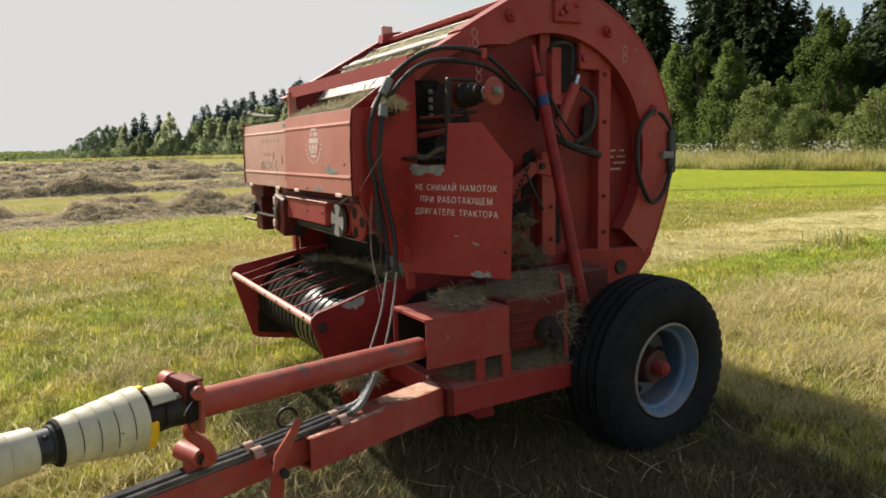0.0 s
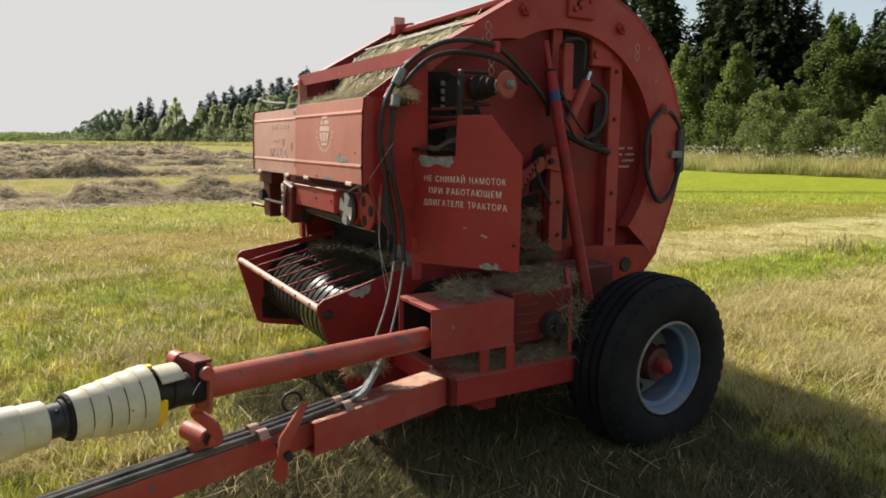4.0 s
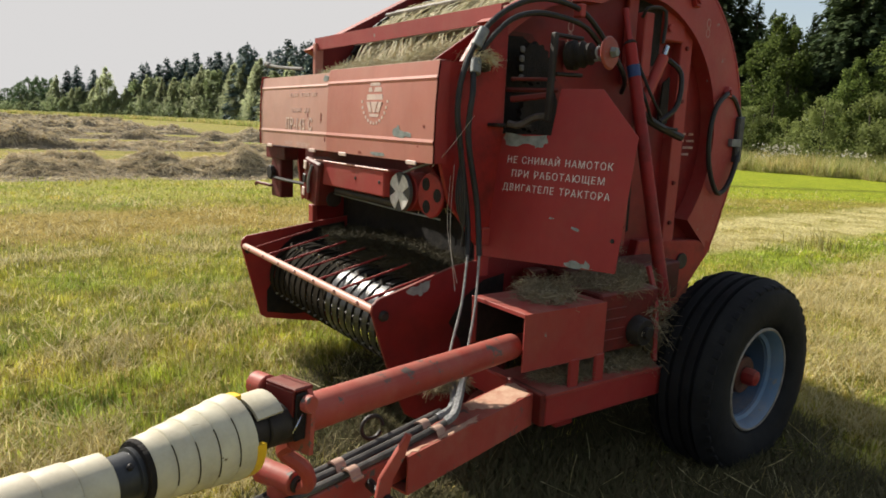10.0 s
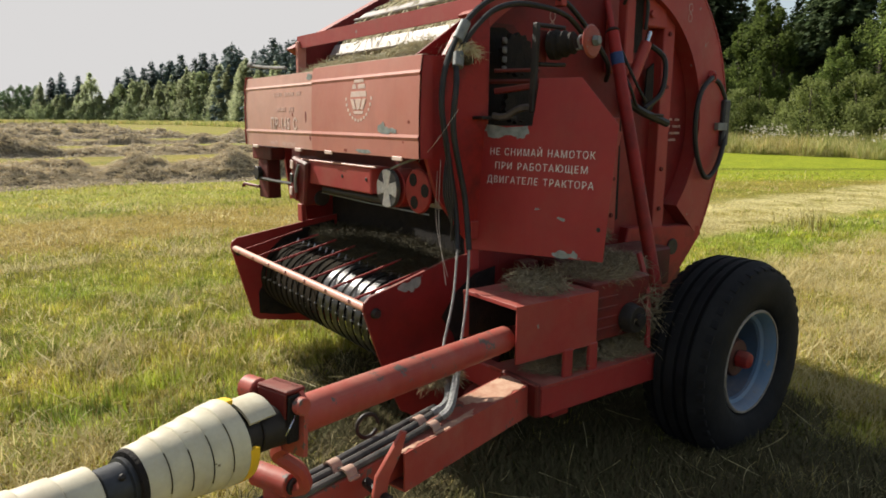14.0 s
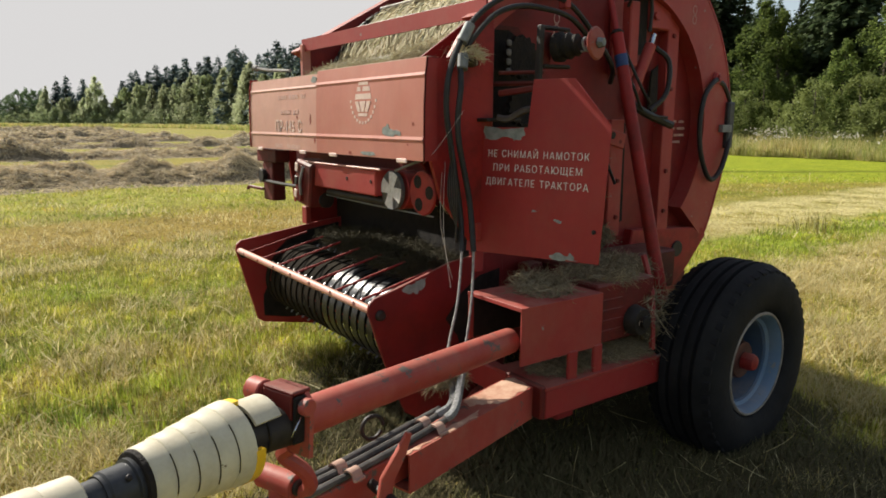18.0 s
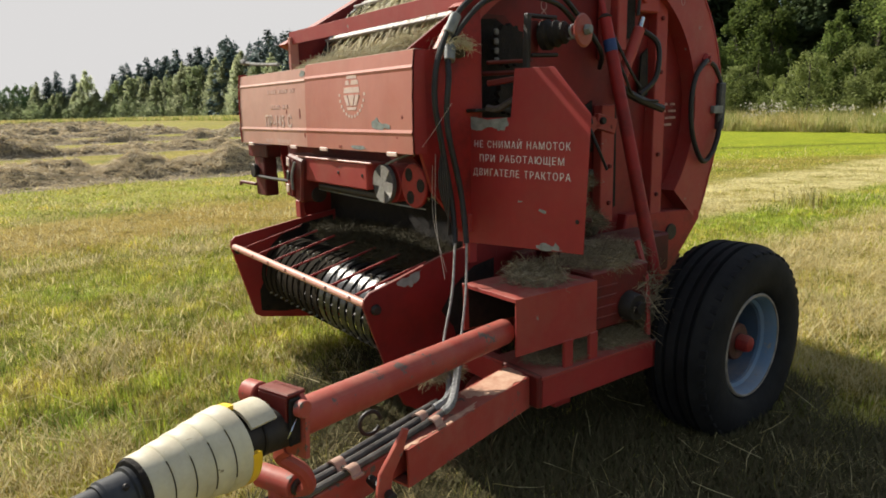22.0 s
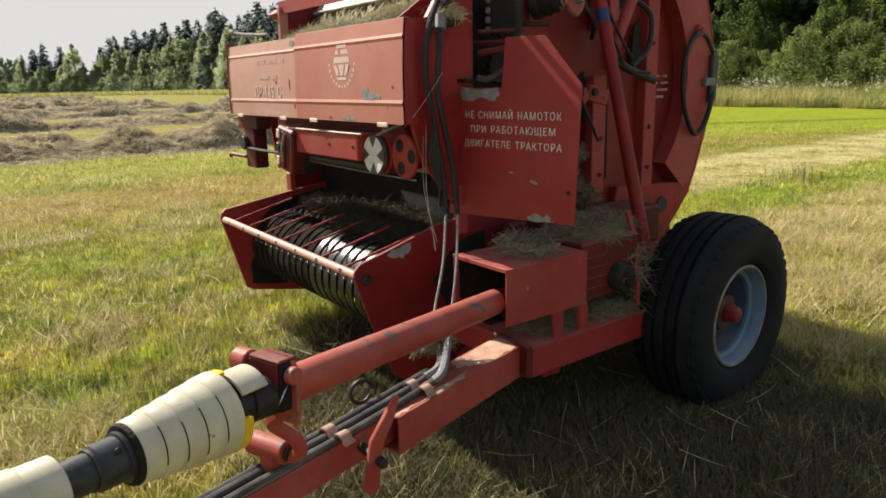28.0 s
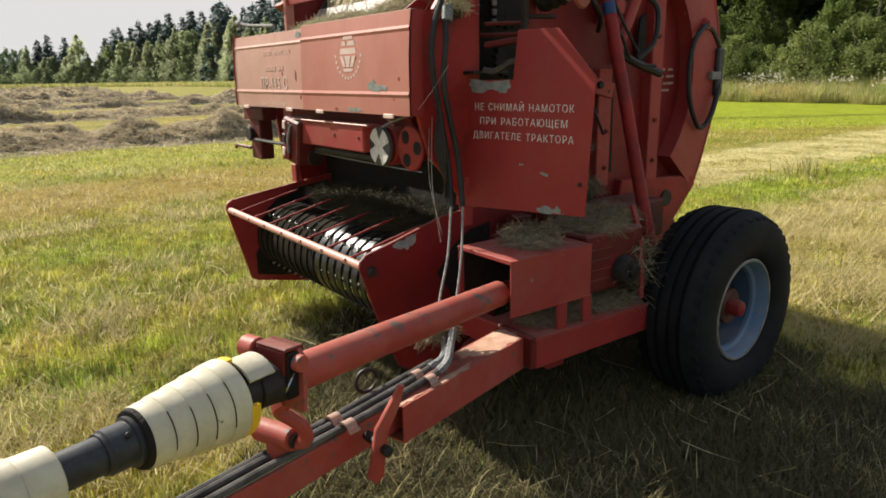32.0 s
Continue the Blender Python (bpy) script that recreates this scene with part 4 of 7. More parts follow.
def make_forest():
    rng = random.Random(21)
    sl, bl, al, wl = "tall dark green spruce at the forest edge", "light green birch at the forest edge", "young green broad-leaved tree at the forest edge", "pale green willow shrub at the forest edge"
    bg, ag, wg = "birches of the forest edge", "young trees of the forest edge", "shrubs of the forest edge"
    spruces = [spruce_proto("spruce", 3 + i, 18.0, (3.8, 3.2, 4.3)[i], 58) for i in range(3)]
    shrubs = [leaf_proto("willow_shrub", 50 + i, 3.6, (1.9, 2.3)[i], 9000, SHRUB_LEAF, wl, "shrub", wg, 0.058, 0.02, 0.4) for i in range(2)]
    alders = [leaf_proto("alder", 60 + i, 8.0, (2.0, 2.5)[i], 15000, ALDER_LEAF, al, "tree", ag, 0.075, 0.03, 0.55) for i in range(2)]
    # coarser crowns for the far side of the field, haze in their leaf colours
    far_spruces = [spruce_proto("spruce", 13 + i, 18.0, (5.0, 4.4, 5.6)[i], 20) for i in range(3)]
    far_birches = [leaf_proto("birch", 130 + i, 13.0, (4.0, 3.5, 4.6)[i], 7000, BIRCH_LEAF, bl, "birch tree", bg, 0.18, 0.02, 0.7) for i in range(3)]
    far_shrubs = [leaf_proto("willow_shrub", 150 + i, 3.6, (2.0, 2.5)[i], 1400, HAZED_SHRUB_LEAF, wl, "shrub", wg, 0.15, 0.0, 0.4) for i in range(2)]
    far_alders = [leaf_proto("alder", 160 + i, 8.0, (2.6, 3.1)[i], 3000, HAZED_SHRUB_LEAF, al, "tree", ag, 0.18, 0.02, 0.5) for i in range(2)]
    far_maples = [leaf_proto("maple", 170 + i, 12.0, (5.2, 6.0)[i], 6500, MAPLE_LEAF, "dark round-crowned tree at the forest edge", "tree", "round trees of the forest edge", 0.2, 0.05, 0.35) for i in range(2)]
    used = set()

    def plant(kind, x, y, height):
        protos, base = {"s": (spruces, 18.0), "w": (shrubs, 3.6), "a": (alders, 8.0), "S": (far_spruces, 18.0), "B": (far_birches, 13.0), "W": (far_shrubs, 3.6), "A": (far_alders, 8.0), "D": (far_maples, 12.0)}[kind]
        o = rng.choice(protos)
        k = height / base
        m = pose(x, y, 0, 0, 0, rng.uniform(0, 360)) @ Matrix.Diagonal((k * rng.uniform(0.9, 1.15), k * rng.uniform(0.9, 1.15), k, 1))
        if o.name in used:
            copy_thing(o, m @ Matrix.Diagonal((1 / o.scale.x, 1 / o.scale.y, 1 / o.scale.z, 1)))
        else:
            used.add(o.name)
            o.matrix_basis = m

    eye = Vector((2.7, -2.6, 1.4))

    def by_bearing(kind, bearing, rise, y=None, d=None):
        """A tree on a bearing from the hitch whose top stands rise degrees over the horizon."""
        a = radians(bearing)
        if d is None:
            d = (y - eye.y) / math.sin(a)
        plant(kind, eye.x + d * math.cos(a), eye.y + d * math.sin(a), max(1.2, d * math.tan(radians(rise)) + eye.z))

    # near edge behind the bank of tall grass: tall spruces with gaps between them
    for bearing, rise in ((135.6, 13.6), (134.2, 14.2), (132.7, 15.5), (131.6, 13.0), (128.6, 15.0), (127.4, 13.6), (126.3, 14.2), (125.2, 15.2), (123.9, 13.8), (122.6, 11.2), (121.5, 10.2), (120.4, 9.4), (119.2, 9.0), (117.6, 9.2), (116.2, 12.6), (114.9, 15.5), (113.6, 12.2), (110.0, 7.0), (104.0, 13.0), (100.0, 12.0), (96.0, 13.5)):
        by_bearing("s", bearing, rise, 41.5 + rng.uniform(-1.5, 2.0))
    for bearing, rise in ((130.3, 7.3), (128.5, 7.6), (126.4, 7.2), (133.4, 6.6), (119.9, 8.8), (118.9, 8.0), (112.4, 8.1), (111.0, 9.6), (109.4, 8.2), (108.2, 9.5), (106.5, 9.0), (114.7, 5.8), (126.2, 4.4), (121.3, 7.0), (103.0, 8.0), (98.0, 8.0)):
        by_bearing("a", bearing, rise, 37.0 + rng.uniform(-1.2, 1.2))
    for bearing, rise in ((123.8, 4.0), (122.6, 4.4), (119.7, 4.5), (117.8, 3.4), (116.3, 3.1), (113.2, 3.4), (110.9, 2.6), (109.3, 3.4), (107.5, 3.4), (121.2, 2.4), (124.9, 1.6), (127.4, 2.2), (128.9, 1.4), (130.6, 2.4), (132.4, 2.8), (134.6, 3.0), (114.9, 2.0), (112.0, 1.6), (118.7, 1.6)):
        by_bearing(rng.choice("wwa"), bearing, rise, 32.6 + rng.uniform(-0.8, 1.0))
    # the dark wood behind, kept under the gaps
    bearing = 96.0
    while bearing < 137:
        by_bearing("s", bearing, rng.uniform(6.6, 8.2), 45.5 + rng.uniform(-1.5, 2.5))
        bearing += rng.uniform(0.75, 1.25)
    bearing = 97.0
    while bearing < 137:
        by_bearing("a", bearing, rng.uniform(3.4, 6.2), 38.5 + rng.uniform(-1.0, 1.5))
        bearing += rng.uniform(1.6, 2.6)
    # behind the machine the edge stays low
    bearing = 137.5
    while bearing < 156:
        by_bearing(rng.choice("SBA"), bearing, rng.uniform(4.2, 6.2), None, 62 + 3.4 * (bearing - 137) + rng.uniform(0, 8))
        bearing += 0.45

    # the far edge recedes to the left and sinks to the horizon
    def reach(bearing):
        return float(np.interp(bearing, (141, 157, 162, 168.4, 174, 179.4, 182), (64, 134, 176, 212, 242, 267, 330)))

    def skyline(bearing):
        return float(np.interp(bearing, (155, 157.6, 159, 161, 162.5, 164.5, 166.7, 168.4, 169.3, 170.2, 171, 172.5, 173.6, 174.5, 176, 177.2, 178.1, 179.5, 181.4), (6.4, 6.4, 5.2, 5.5, 5.0, 4.7, 4.2, 3.6, 2.9, 1.9, 2.6, 3.0, 2.6, 2.3, 1.8, 1.3, 0.75, 0.5, 0.1)))

    for bearing, rise in ((173.4, 2.9), (172.75, 3.3), (171.7, 3.1), (169.0, 3.15), (168.45, 3.75), (168.1, 3.9), (167.2, 3.9), (166.7, 4.35), (165.9, 4.2), (165.4, 4.5), (164.6, 4.9), (163.6, 4.7), (163.0, 5.1), (162.2, 5.1), (161.2, 5.5), (160.8, 5.9), (160.3, 5.5), (159.1, 5.4), (158.4, 5.7), (157.7, 6.5), (157.2, 6.0), (156.5, 6.2), (156.0, 6.4)):
        by_bearing("S", bearing, rise, None, reach(bearing) + 6 + rng.uniform(0, 4))
    for bearing, rise in ((177.2, 1.36), (176.4, 1.75), (175.8, 2.15), (175.1, 2.3), (174.6, 2.2)):
        by_bearing("D", bearing, rise, None, reach(bearing) + 5)
    for bearing, rise in ((174.1, 2.45), (170.9, 3.2), (171.3, 2.4), (170.3, 1.9), (159.8, 4.6), (161.8, 4.1), (164.0, 3.3)):
        by_bearing("B", bearing, rise, None, reach(bearing) + 1)
    bearing = 155.0
    while bearing < 169.6:
        by_bearing("S", bearing, skyline(bearing) * rng.uniform(0.68, 0.93), None, reach(bearing) + rng.uniform(8, 20))
        bearing += rng.uniform(0.22, 0.5)
    bearing = 155.0
    while bearing < 178.4:
        by_bearing(rng.choice("BBBA"), bearing, skyline(bearing) * rng.uniform(0.42, 0.80) * (0.9 if bearing > 170 else 1.0), None, reach(bearing) + rng.uniform(-2, 5))
        bearing += rng.uniform(0.12, 0.3)
    bearing = 155.0
    while bearing < 178.2:
        by_bearing("W", bearing, min(1.3, skyline(bearing) * 0.6) * rng.uniform(0.3, 0.85), None, reach(bearing) - rng.uniform(2, 6))
        bearing += rng.uniform(0.2, 0.5)
    bearing = 177.6
    while bearing < 181.6:
        by_bearing("A", bearing, skyline(bearing) * rng.uniform(0.6, 1.0), None, reach(bearing) + rng.uniform(10, 40))
        bearing += rng.uniform(0.1, 0.22)


make_forest()


def make_far_woods():
    """The low wooded skyline beyond the end of the field."""
    rng = np.random.default_rng(77)
    cs = []
    for k in range(900):
        f = rng.uniform(0, 1)
        x, y = -420 - 500 * f + rng.normal(0, 12), 60 - 420 * f * rng.uniform(0.75, 1.0) + rng.normal(0, 14)
        h, s = rng.uniform(3.0, 6.0), rng.uniform(3.5, 7)
        m = 60
        d = rng.normal(size=(m, 3))
        cs.append(np.stack([x + d[:, 0] * s * 0.6, y + d[:, 1] * s * 0.6, rng.uniform(0, h, m)], 1))
    q = leaf_quads(np.concatenate(cs), 0.8, rng, 0.1)
    ob = new("far_woods", tri_soup("far_woods", q, ALDER_LEAF, 4))
    tagged(ob, "low distant woods along the far end of the field", "woods", kind="stuff")


make_far_woods()


def make_bank():
    """Tall dry grass with white umbels between the field and the forest."""
    rng = np.random.default_rng(12)
    n = 80000
    f = rng.uniform(0, 1, n)
    xs = -48 + 76 * f
    ys = 27.0 + 4.6 * rng.uniform(0, 1, n) ** 1.3 + 0.5 * np.sin(xs * 0.4) + 0.9 * noises(xs, xs, 0.4, 9.0)
    h = 0.62 + 0.35 * noises(xs, ys, 0.6, 3.0) + 0.18 * noises(xs, ys, 2.5, 5.0) + 0.1 * (ys - 27)
    tagged(blade_mesh("tall_grass", xs, ys, 0 * xs, np.maximum(0.3, h) * 1.05, 0.020, 0.93, TALL_GRASS, rng),
           "bank of tall uncut dry grass along the forest", "tall grass", kind="stuff")
    n = 20000
    f = rng.uniform(0, 1, n)
    i = np.clip((f * 5).astype(int), 0, 4)
    px = np.array([-46, -120, -165, -205, -238, -264.0])
    py = np.array([36, 50, 52, 40, 22, 0.0])
    g = f * 5 - i
    xs = px[i] + (px[i + 1] - px[i]) * g + rng.normal(0, 1, n)
    ys = py[i] + (py[i + 1] - py[i]) * g - 7 + rng.uniform(-2.0, 2.0, n)
    tagged(blade_mesh("tall_grass", xs, ys, 0 * xs, 1.0 + 0 * xs, 0.12, 0.5, TALL_GRASS, rng),
           "strip of tall uncut dry grass before the far forest", "tall grass", kind="stuff")
    cs = []
    for k in range(650):
        x = rng.uniform(-48, 27)
        if noise.noise((x * 0.5, 2.0, 5.0)) < 0.06 and rng.uniform() < 0.88:
            continue
        y = rng.uniform(27.2, 31.0)
        m = 10
        cs.append(np.stack([x + rng.normal(0, 0.16, m), y + rng.normal(0, 0.16, m), 0.86 + 0.1 * (y - 27.4) + rng.uniform(-0.22, 0.22) + rng.normal(0, 0.06, m)], 1))
    ob = new("white_flowers", tri_soup("white_flowers", leaf_quads(np.concatenate(cs), 0.06, rng), UMBEL, 4))
    tagged(ob, "white umbel flowers over the tall grass of the bank", "wild flowers", kind="stuff")


make_bank()


# ---- the round baler ----
NEAR, FAR = 0.60, -1.05          # planes of the two chamber sides
CY, CZ = -0.165, 1.37            # axis of the bale chamber
RY, RZ = -0.14, 1.365            # centre of the side bands
DISC, BAND = 0.485, 0.556        # planes of the recessed near disc and of the band round it
baler = thing("round_baler", "old red round baler with worn paint standing on the mown field", "hay baler")


def polar(th, r):
    return RY + r * math.cos(th), RZ + r * math.sin(th)


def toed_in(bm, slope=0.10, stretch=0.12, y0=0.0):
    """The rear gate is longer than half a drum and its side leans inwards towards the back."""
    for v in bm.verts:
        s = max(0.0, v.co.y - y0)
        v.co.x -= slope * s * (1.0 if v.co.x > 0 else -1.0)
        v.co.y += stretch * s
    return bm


def outer_r(th):
    d = math.degrees(th)
    r = 0.848
    if d > 98.5:
        r = 0.787 / math.cos(radians(d - 119.4))
    if d < -25:
        r = 0.848 + 0.10 * min(1.0, (-25 - d) / 40.0)
    return r


def inner_r(th):
    d = math.degrees(th)
    return 0.618 if d < 118 else 0.618 + 0.25 * (d - 118) / 37.0


ARC = [radians(-41 + 196 * k / 62) for k in range(63)]


def chamber_sides():
    # recessed inner discs, their darker red holding some of the recess's shade
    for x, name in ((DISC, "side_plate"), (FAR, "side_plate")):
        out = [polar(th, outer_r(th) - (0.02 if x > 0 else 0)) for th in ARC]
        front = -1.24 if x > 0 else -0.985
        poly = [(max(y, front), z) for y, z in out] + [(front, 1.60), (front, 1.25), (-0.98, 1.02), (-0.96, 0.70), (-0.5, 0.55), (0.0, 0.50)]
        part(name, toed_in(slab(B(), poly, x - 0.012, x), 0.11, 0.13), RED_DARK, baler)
    # raised bands round the discs
    inn, out = [polar(th, inner_r(th)) for th in ARC], [polar(th, outer_r(th)) for th in ARC]
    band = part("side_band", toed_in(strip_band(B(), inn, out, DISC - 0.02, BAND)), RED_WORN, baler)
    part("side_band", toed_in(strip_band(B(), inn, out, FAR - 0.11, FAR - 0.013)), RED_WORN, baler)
    # stiffening lip round the outer edge
    lip = [polar(th, outer_r(th) + 0.010) for th in ARC[:56]]
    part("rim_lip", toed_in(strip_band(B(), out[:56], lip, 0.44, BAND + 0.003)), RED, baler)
    for d in (62, 112, 20, 86):
        th = radians(d)
        bm = B()
        y, z = polar(th, 0.735)
        cyl(bm, (BAND, y, z), (BAND + 0.022, y, z), 0.034, 0.03, 6)
        cyl(bm, (BAND + 0.022, y, z), (BAND + 0.034, y, z), 0.016, None, 6)
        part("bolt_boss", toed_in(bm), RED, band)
    # front cheek: the side sheet from the shields back to the gear opening
    poly = [(-1.245, 1.60), (-1.17, 1.612), (-1.12, 1.69), (-1.04, 1.775), (-0.968, 1.815), (-0.968, 1.0), (-1.06, 0.93), (-1.20, 1.10), (-1.245, 1.24)]
    part("front_cheek", slab(B(), poly, NEAR - 0.02, NEAR), RED_STAINED, baler)
    # grease, with the deep shade of the opening put into the colour
    part("gear_recess_plate", slab(B(), [(-0.955, 0.92), (-0.955, 1.76), (-0.75, 1.76), (-0.52, 1.52), (-0.42, 1.20), (-0.42, 0.92)], DISC, DISC + 0.006), RED_DIRT_AND_SHADE, baler, "greasy recess behind the gears, darkened for its shade")
    part("gear_grease_shade", slab(B(), [(-0.955, 1.0), (-0.955, 1.735), (-0.80, 1.745), (-0.66, 1.66), (-0.585, 1.50), (-0.60, 1.36), (-0.64, 1.0)], DISC + 0.006, DISC + 0.010), SOOT_AND_SHADE, baler, "black sheet of grease and painted shade behind the twine gears")
    bm = B()
    box(bm, (DISC, -0.972, 1.0), (NEAR, -0.962, 1.78), 0.002)
    part("cheek_flange", bm, RED, baler)
    # far cheek
    part("front_cheek", slab(B(), [(-1.10, 1.24), (-1.10, 1.42), (-1.0, 1.60), (-0.968, 1.78), (-0.94, 1.78), (-0.94, 1.0), (-1.06, 0.93)], FAR - 0.02, FAR), RED, baler)
    # rear gate drum and floor close the chamber behind and below
    bm = B()
    inn = [polar(th, 0.80) for th in ARC[:46]]
    out = [polar(th, 0.82) for th in ARC[:46]]
    strip_band(bm, inn, out, FAR, 0.472)
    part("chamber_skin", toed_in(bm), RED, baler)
    # the black of floor and intake wall holds the chamber's shade
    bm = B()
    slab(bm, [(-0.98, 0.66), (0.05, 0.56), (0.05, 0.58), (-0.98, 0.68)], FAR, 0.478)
    part("chamber_floor", bm, SOOT_AND_SHADE, baler)
    # unseen pan, added to keep light from reaching under the machine
    part("belly_light_block", slab(B(), [(-0.80, 0.60), (-0.72, 0.40), (-0.35, 0.30), (0.15, 0.30), (0.45, 0.42), (0.52, 0.60)], FAR + 0.02, 0.47), RED_DIRT_AND_SHADE, baler, "unseen dark curved pan added under the bale chamber to block light")
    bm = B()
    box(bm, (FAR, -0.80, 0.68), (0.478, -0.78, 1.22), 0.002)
    part("intake_wall", bm, SOOT_AND_SHADE, baler)
    bm = B()
    box(bm, (-1.06, -1.02, 0.80), (-1.0, -0.99, 0.90), 0.004)
    part("intake_bracket", bm, RED_WORN, baler)


chamber_sides()


def stencil_chain(y, z, tilt):
    """White stencilled chain mark: two small loops and a tick."""
    bm = B()
    for k in range(2):
        m = pose(BAND + 0.002, y + tilt * k * 0.033, z - 0.045 * k)
        for s in range(12):
            a, b = 2 * math.pi * s / 12, 2 * math.pi * (s + 1) / 12
            vs = [bm.verts.new(m @ Vector((0, r * 0.75 * math.cos(t), r * math.sin(t)))) for t, r in ((a, 0.017), (b, 0.017), (b, 0.023), (a, 0.023))]
            bm.faces.new(vs)
    return bm


def hex_bolt(parent, p, d, r=0.011, h=0.008, mat=None):
    p, d = Vector(p), Vector(d).normalized()
    part("bolt", cyl(B(), p, p + d * h, r, r * 0.92, 6, 0.001), mat or RED, parent)


def disc_details():
    # upright channel with its light web
    bm = B()
    box(bm, (DISC - 0.06, 0.205, 0.84), (0.502, 0.292, 1.96), 0.004)
    part("upright_channel", bm, RED_WORN, baler)
    bm = B()
    box(bm, (DISC, -0.21, 0.86), (0.535, -0.12, 1.40), 0.004)
    part("upright_channel", bm, RED_WORN, baler)
    bm = B()
    box(bm, (DISC - 0.03, 0.060, 1.82), (0.515, 0.205, 2.0), 0.006)
    cyl(bm, (0.515, 0.085, 1.875), (0.53, 0.085, 1.875), 0.02, None, 6)
    part("gate_hinge_plate", bm, RED_WORN, baler)
    # the dark of the gate gap is a black sheet
    part("gate_gap", box(B(), (DISC - 0.004, -0.112, 1.70), (DISC + 0.004, 0.058, 2.034), 0.001), SOOT_AND_SHADE, baler, "black sheet for the shade in the gap where the rear gate meets the chamber")
    part("gate_strap", box(B(), (DISC, -0.198, 1.60), (DISC + 0.024, -0.134, 2.02), 0.004), RED_WORN, baler)
    part("gate_strap", box(B(), (DISC, -0.065, 1.42), (DISC + 0.012, -0.010, 1.70), 0.004), RED_STAINED, baler)
    bm = B()
    box(bm, (0.49, -0.157, 2.035), (0.578, 0.015, 2.165), 0.006)
    cyl(bm, (0.578, -0.12, 2.075), (0.592, -0.12, 2.075), 0.016, None, 6)
    cyl(bm, (0.578, -0.02, 2.12), (0.590, -0.02, 2.12), 0.013, None, 6)
    part("top_hinge_block", bm, RED, baler, "red hinge block at the top of the chamber")
    bm = B()
    box(bm, (0.56, -0.205, 1.63), (0.61, -0.145, 1.905), 0.005)
    part("lock_lever", bm, RED_WORN, baler)
    tube_b = tube(B(), [(0.60, -0.215, 1.88), (0.63, -0.215, 1.915), (0.63, -0.10, 1.915), (0.63, -0.10, 1.78)], 0.008, 6, 3)
    part("lever_bow", tube_b, DARK_IRON, baler)
    # the slanting gate cylinder
    cylinder = part("gate_cylinder", cyl(B(), (0.60, -0.05, 1.73), (0.60, -0.19, 1.46), 0.026), RED_WORN, baler)
    part("piston_rod", cyl(B(), (0.60, -0.03, 1.78), (0.60, -0.05, 1.73), 0.012), STEEL, cylinder)
    part("cylinder_hose", tube(B(), [(0.60, -0.015, 1.72), (0.63, 0.05, 1.66), (0.64, 0.03, 1.52), (0.63, -0.07, 1.44)], 0.012, 6), HOSE_RUBBER, cylinder)
    # long slanting support strut with a blue tape mark
    a, b = Vector((0.600, -0.282, 1.765)), Vector((0.885, -0.227, 0.60))
    strut = part("support_strut", cyl(B(), a, b, 0.0265, 0.029), RED_STAINED, baler, "long slanting red tube strut")
    up = (a - b).normalized()
    part("strut_rod", cyl(B(), a, a + up * 0.15, 0.014), RED, strut)
    part("tape_mark", cyl(B(), a - up * 0.150, a - up * 0.095, 0.0280, 0.0280), BLUE_TAPE, strut, "blue tape round the tube")
    part("strut_joint", cyl(B(), a - up * 0.005, a + up * 0.012, 0.031, 0.02), DARK_IRON, strut)
    # black grip and hose bundle
    part("lever_grip", tube(B(), [(0.63, -0.20, 1.47), (0.64, -0.10, 1.425), (0.64, 0.08, 1.376)], 0.019, 8), HOSE_RUBBER, baler, "black rubber grip")
    for k, pts in enumerate(([(0.62, -0.26, 1.64), (0.66, -0.22, 1.53), (0.65, -0.13, 1.43), (0.66, 0.02, 1.41)],
                             [(0.61, -0.24, 1.70), (0.65, -0.17, 1.55), (0.64, -0.08, 1.47)],
                             [(0.60, -0.36, 1.30), (0.63, -0.33, 1.20), (0.63, -0.28, 1.12)])):
        part("thin_hose", tube(B(), pts, 0.007, 6), HOSE_RUBBER, baler)
    # shade between the upright plates, drawn as thin black sheets
    for y0, y1, z0, z1 in ((-0.41, -0.245, 0.84, 1.17), (-0.30, -0.225, 1.17, 1.42), (-0.108, -0.058, 0.90, 1.39), (0.10, 0.16, 1.42, 1.66)):
        part("shade_slot", slab(B(), [(y0, z0), (y1 + 0.01, z0 + 0.02), (y1, z1), (y0 + 0.015, z1 - 0.03)], DISC - 0.006, DISC + 0.0035), SOOT_AND_SHADE, baler, "black sheet for the shade in a slot of the chamber side")
    part("bearing_housing", lathe(B(), [(0.0, 0.0), (0.062, 0.0), (0.062, 0.03), (0.045, 0.05), (0.02, 0.055)], (DISC, -0.335, 0.99), (DISC + 1, -0.335, 0.99), 18), RED_DIRT_AND_SHADE, baler, "greasy round bearing housing")
    for y, z in ((-0.155, 0.95), (-0.155, 1.12), (-0.155, 1.30), (0.245, 0.95), (0.245, 1.15), (0.245, 1.55), (0.245, 1.80)):
        hex_bolt(baler, (0.535 if y < 0 else 0.502, y, z), (1, 0, 0), 0.012, 0.010, RED_DIRT_AND_SHADE)
    part("tension_spring", tube(B(), [Vector((0.575, -0.43 + 0.0042 * k, 1.155 + 0.0075 * k)) + Vector((0.013 * math.cos(k * 1.9), 0.0, 0.013 * math.sin(k * 1.9))) for k in range(26)], 0.0035, 5, 2), DARK_IRON, baler, "dark coil spring of the linkage")
    bm = B()
    beam(bm, (0.53, -0.45, 1.20), (0.53, -0.25, 1.33), 0.03, 0.06)
    beam(bm, (0.53, -0.25, 1.33), (0.53, -0.12, 1.30), 0.03, 0.07)
    part("linkage_arm", bm, RED_WORN, baler)
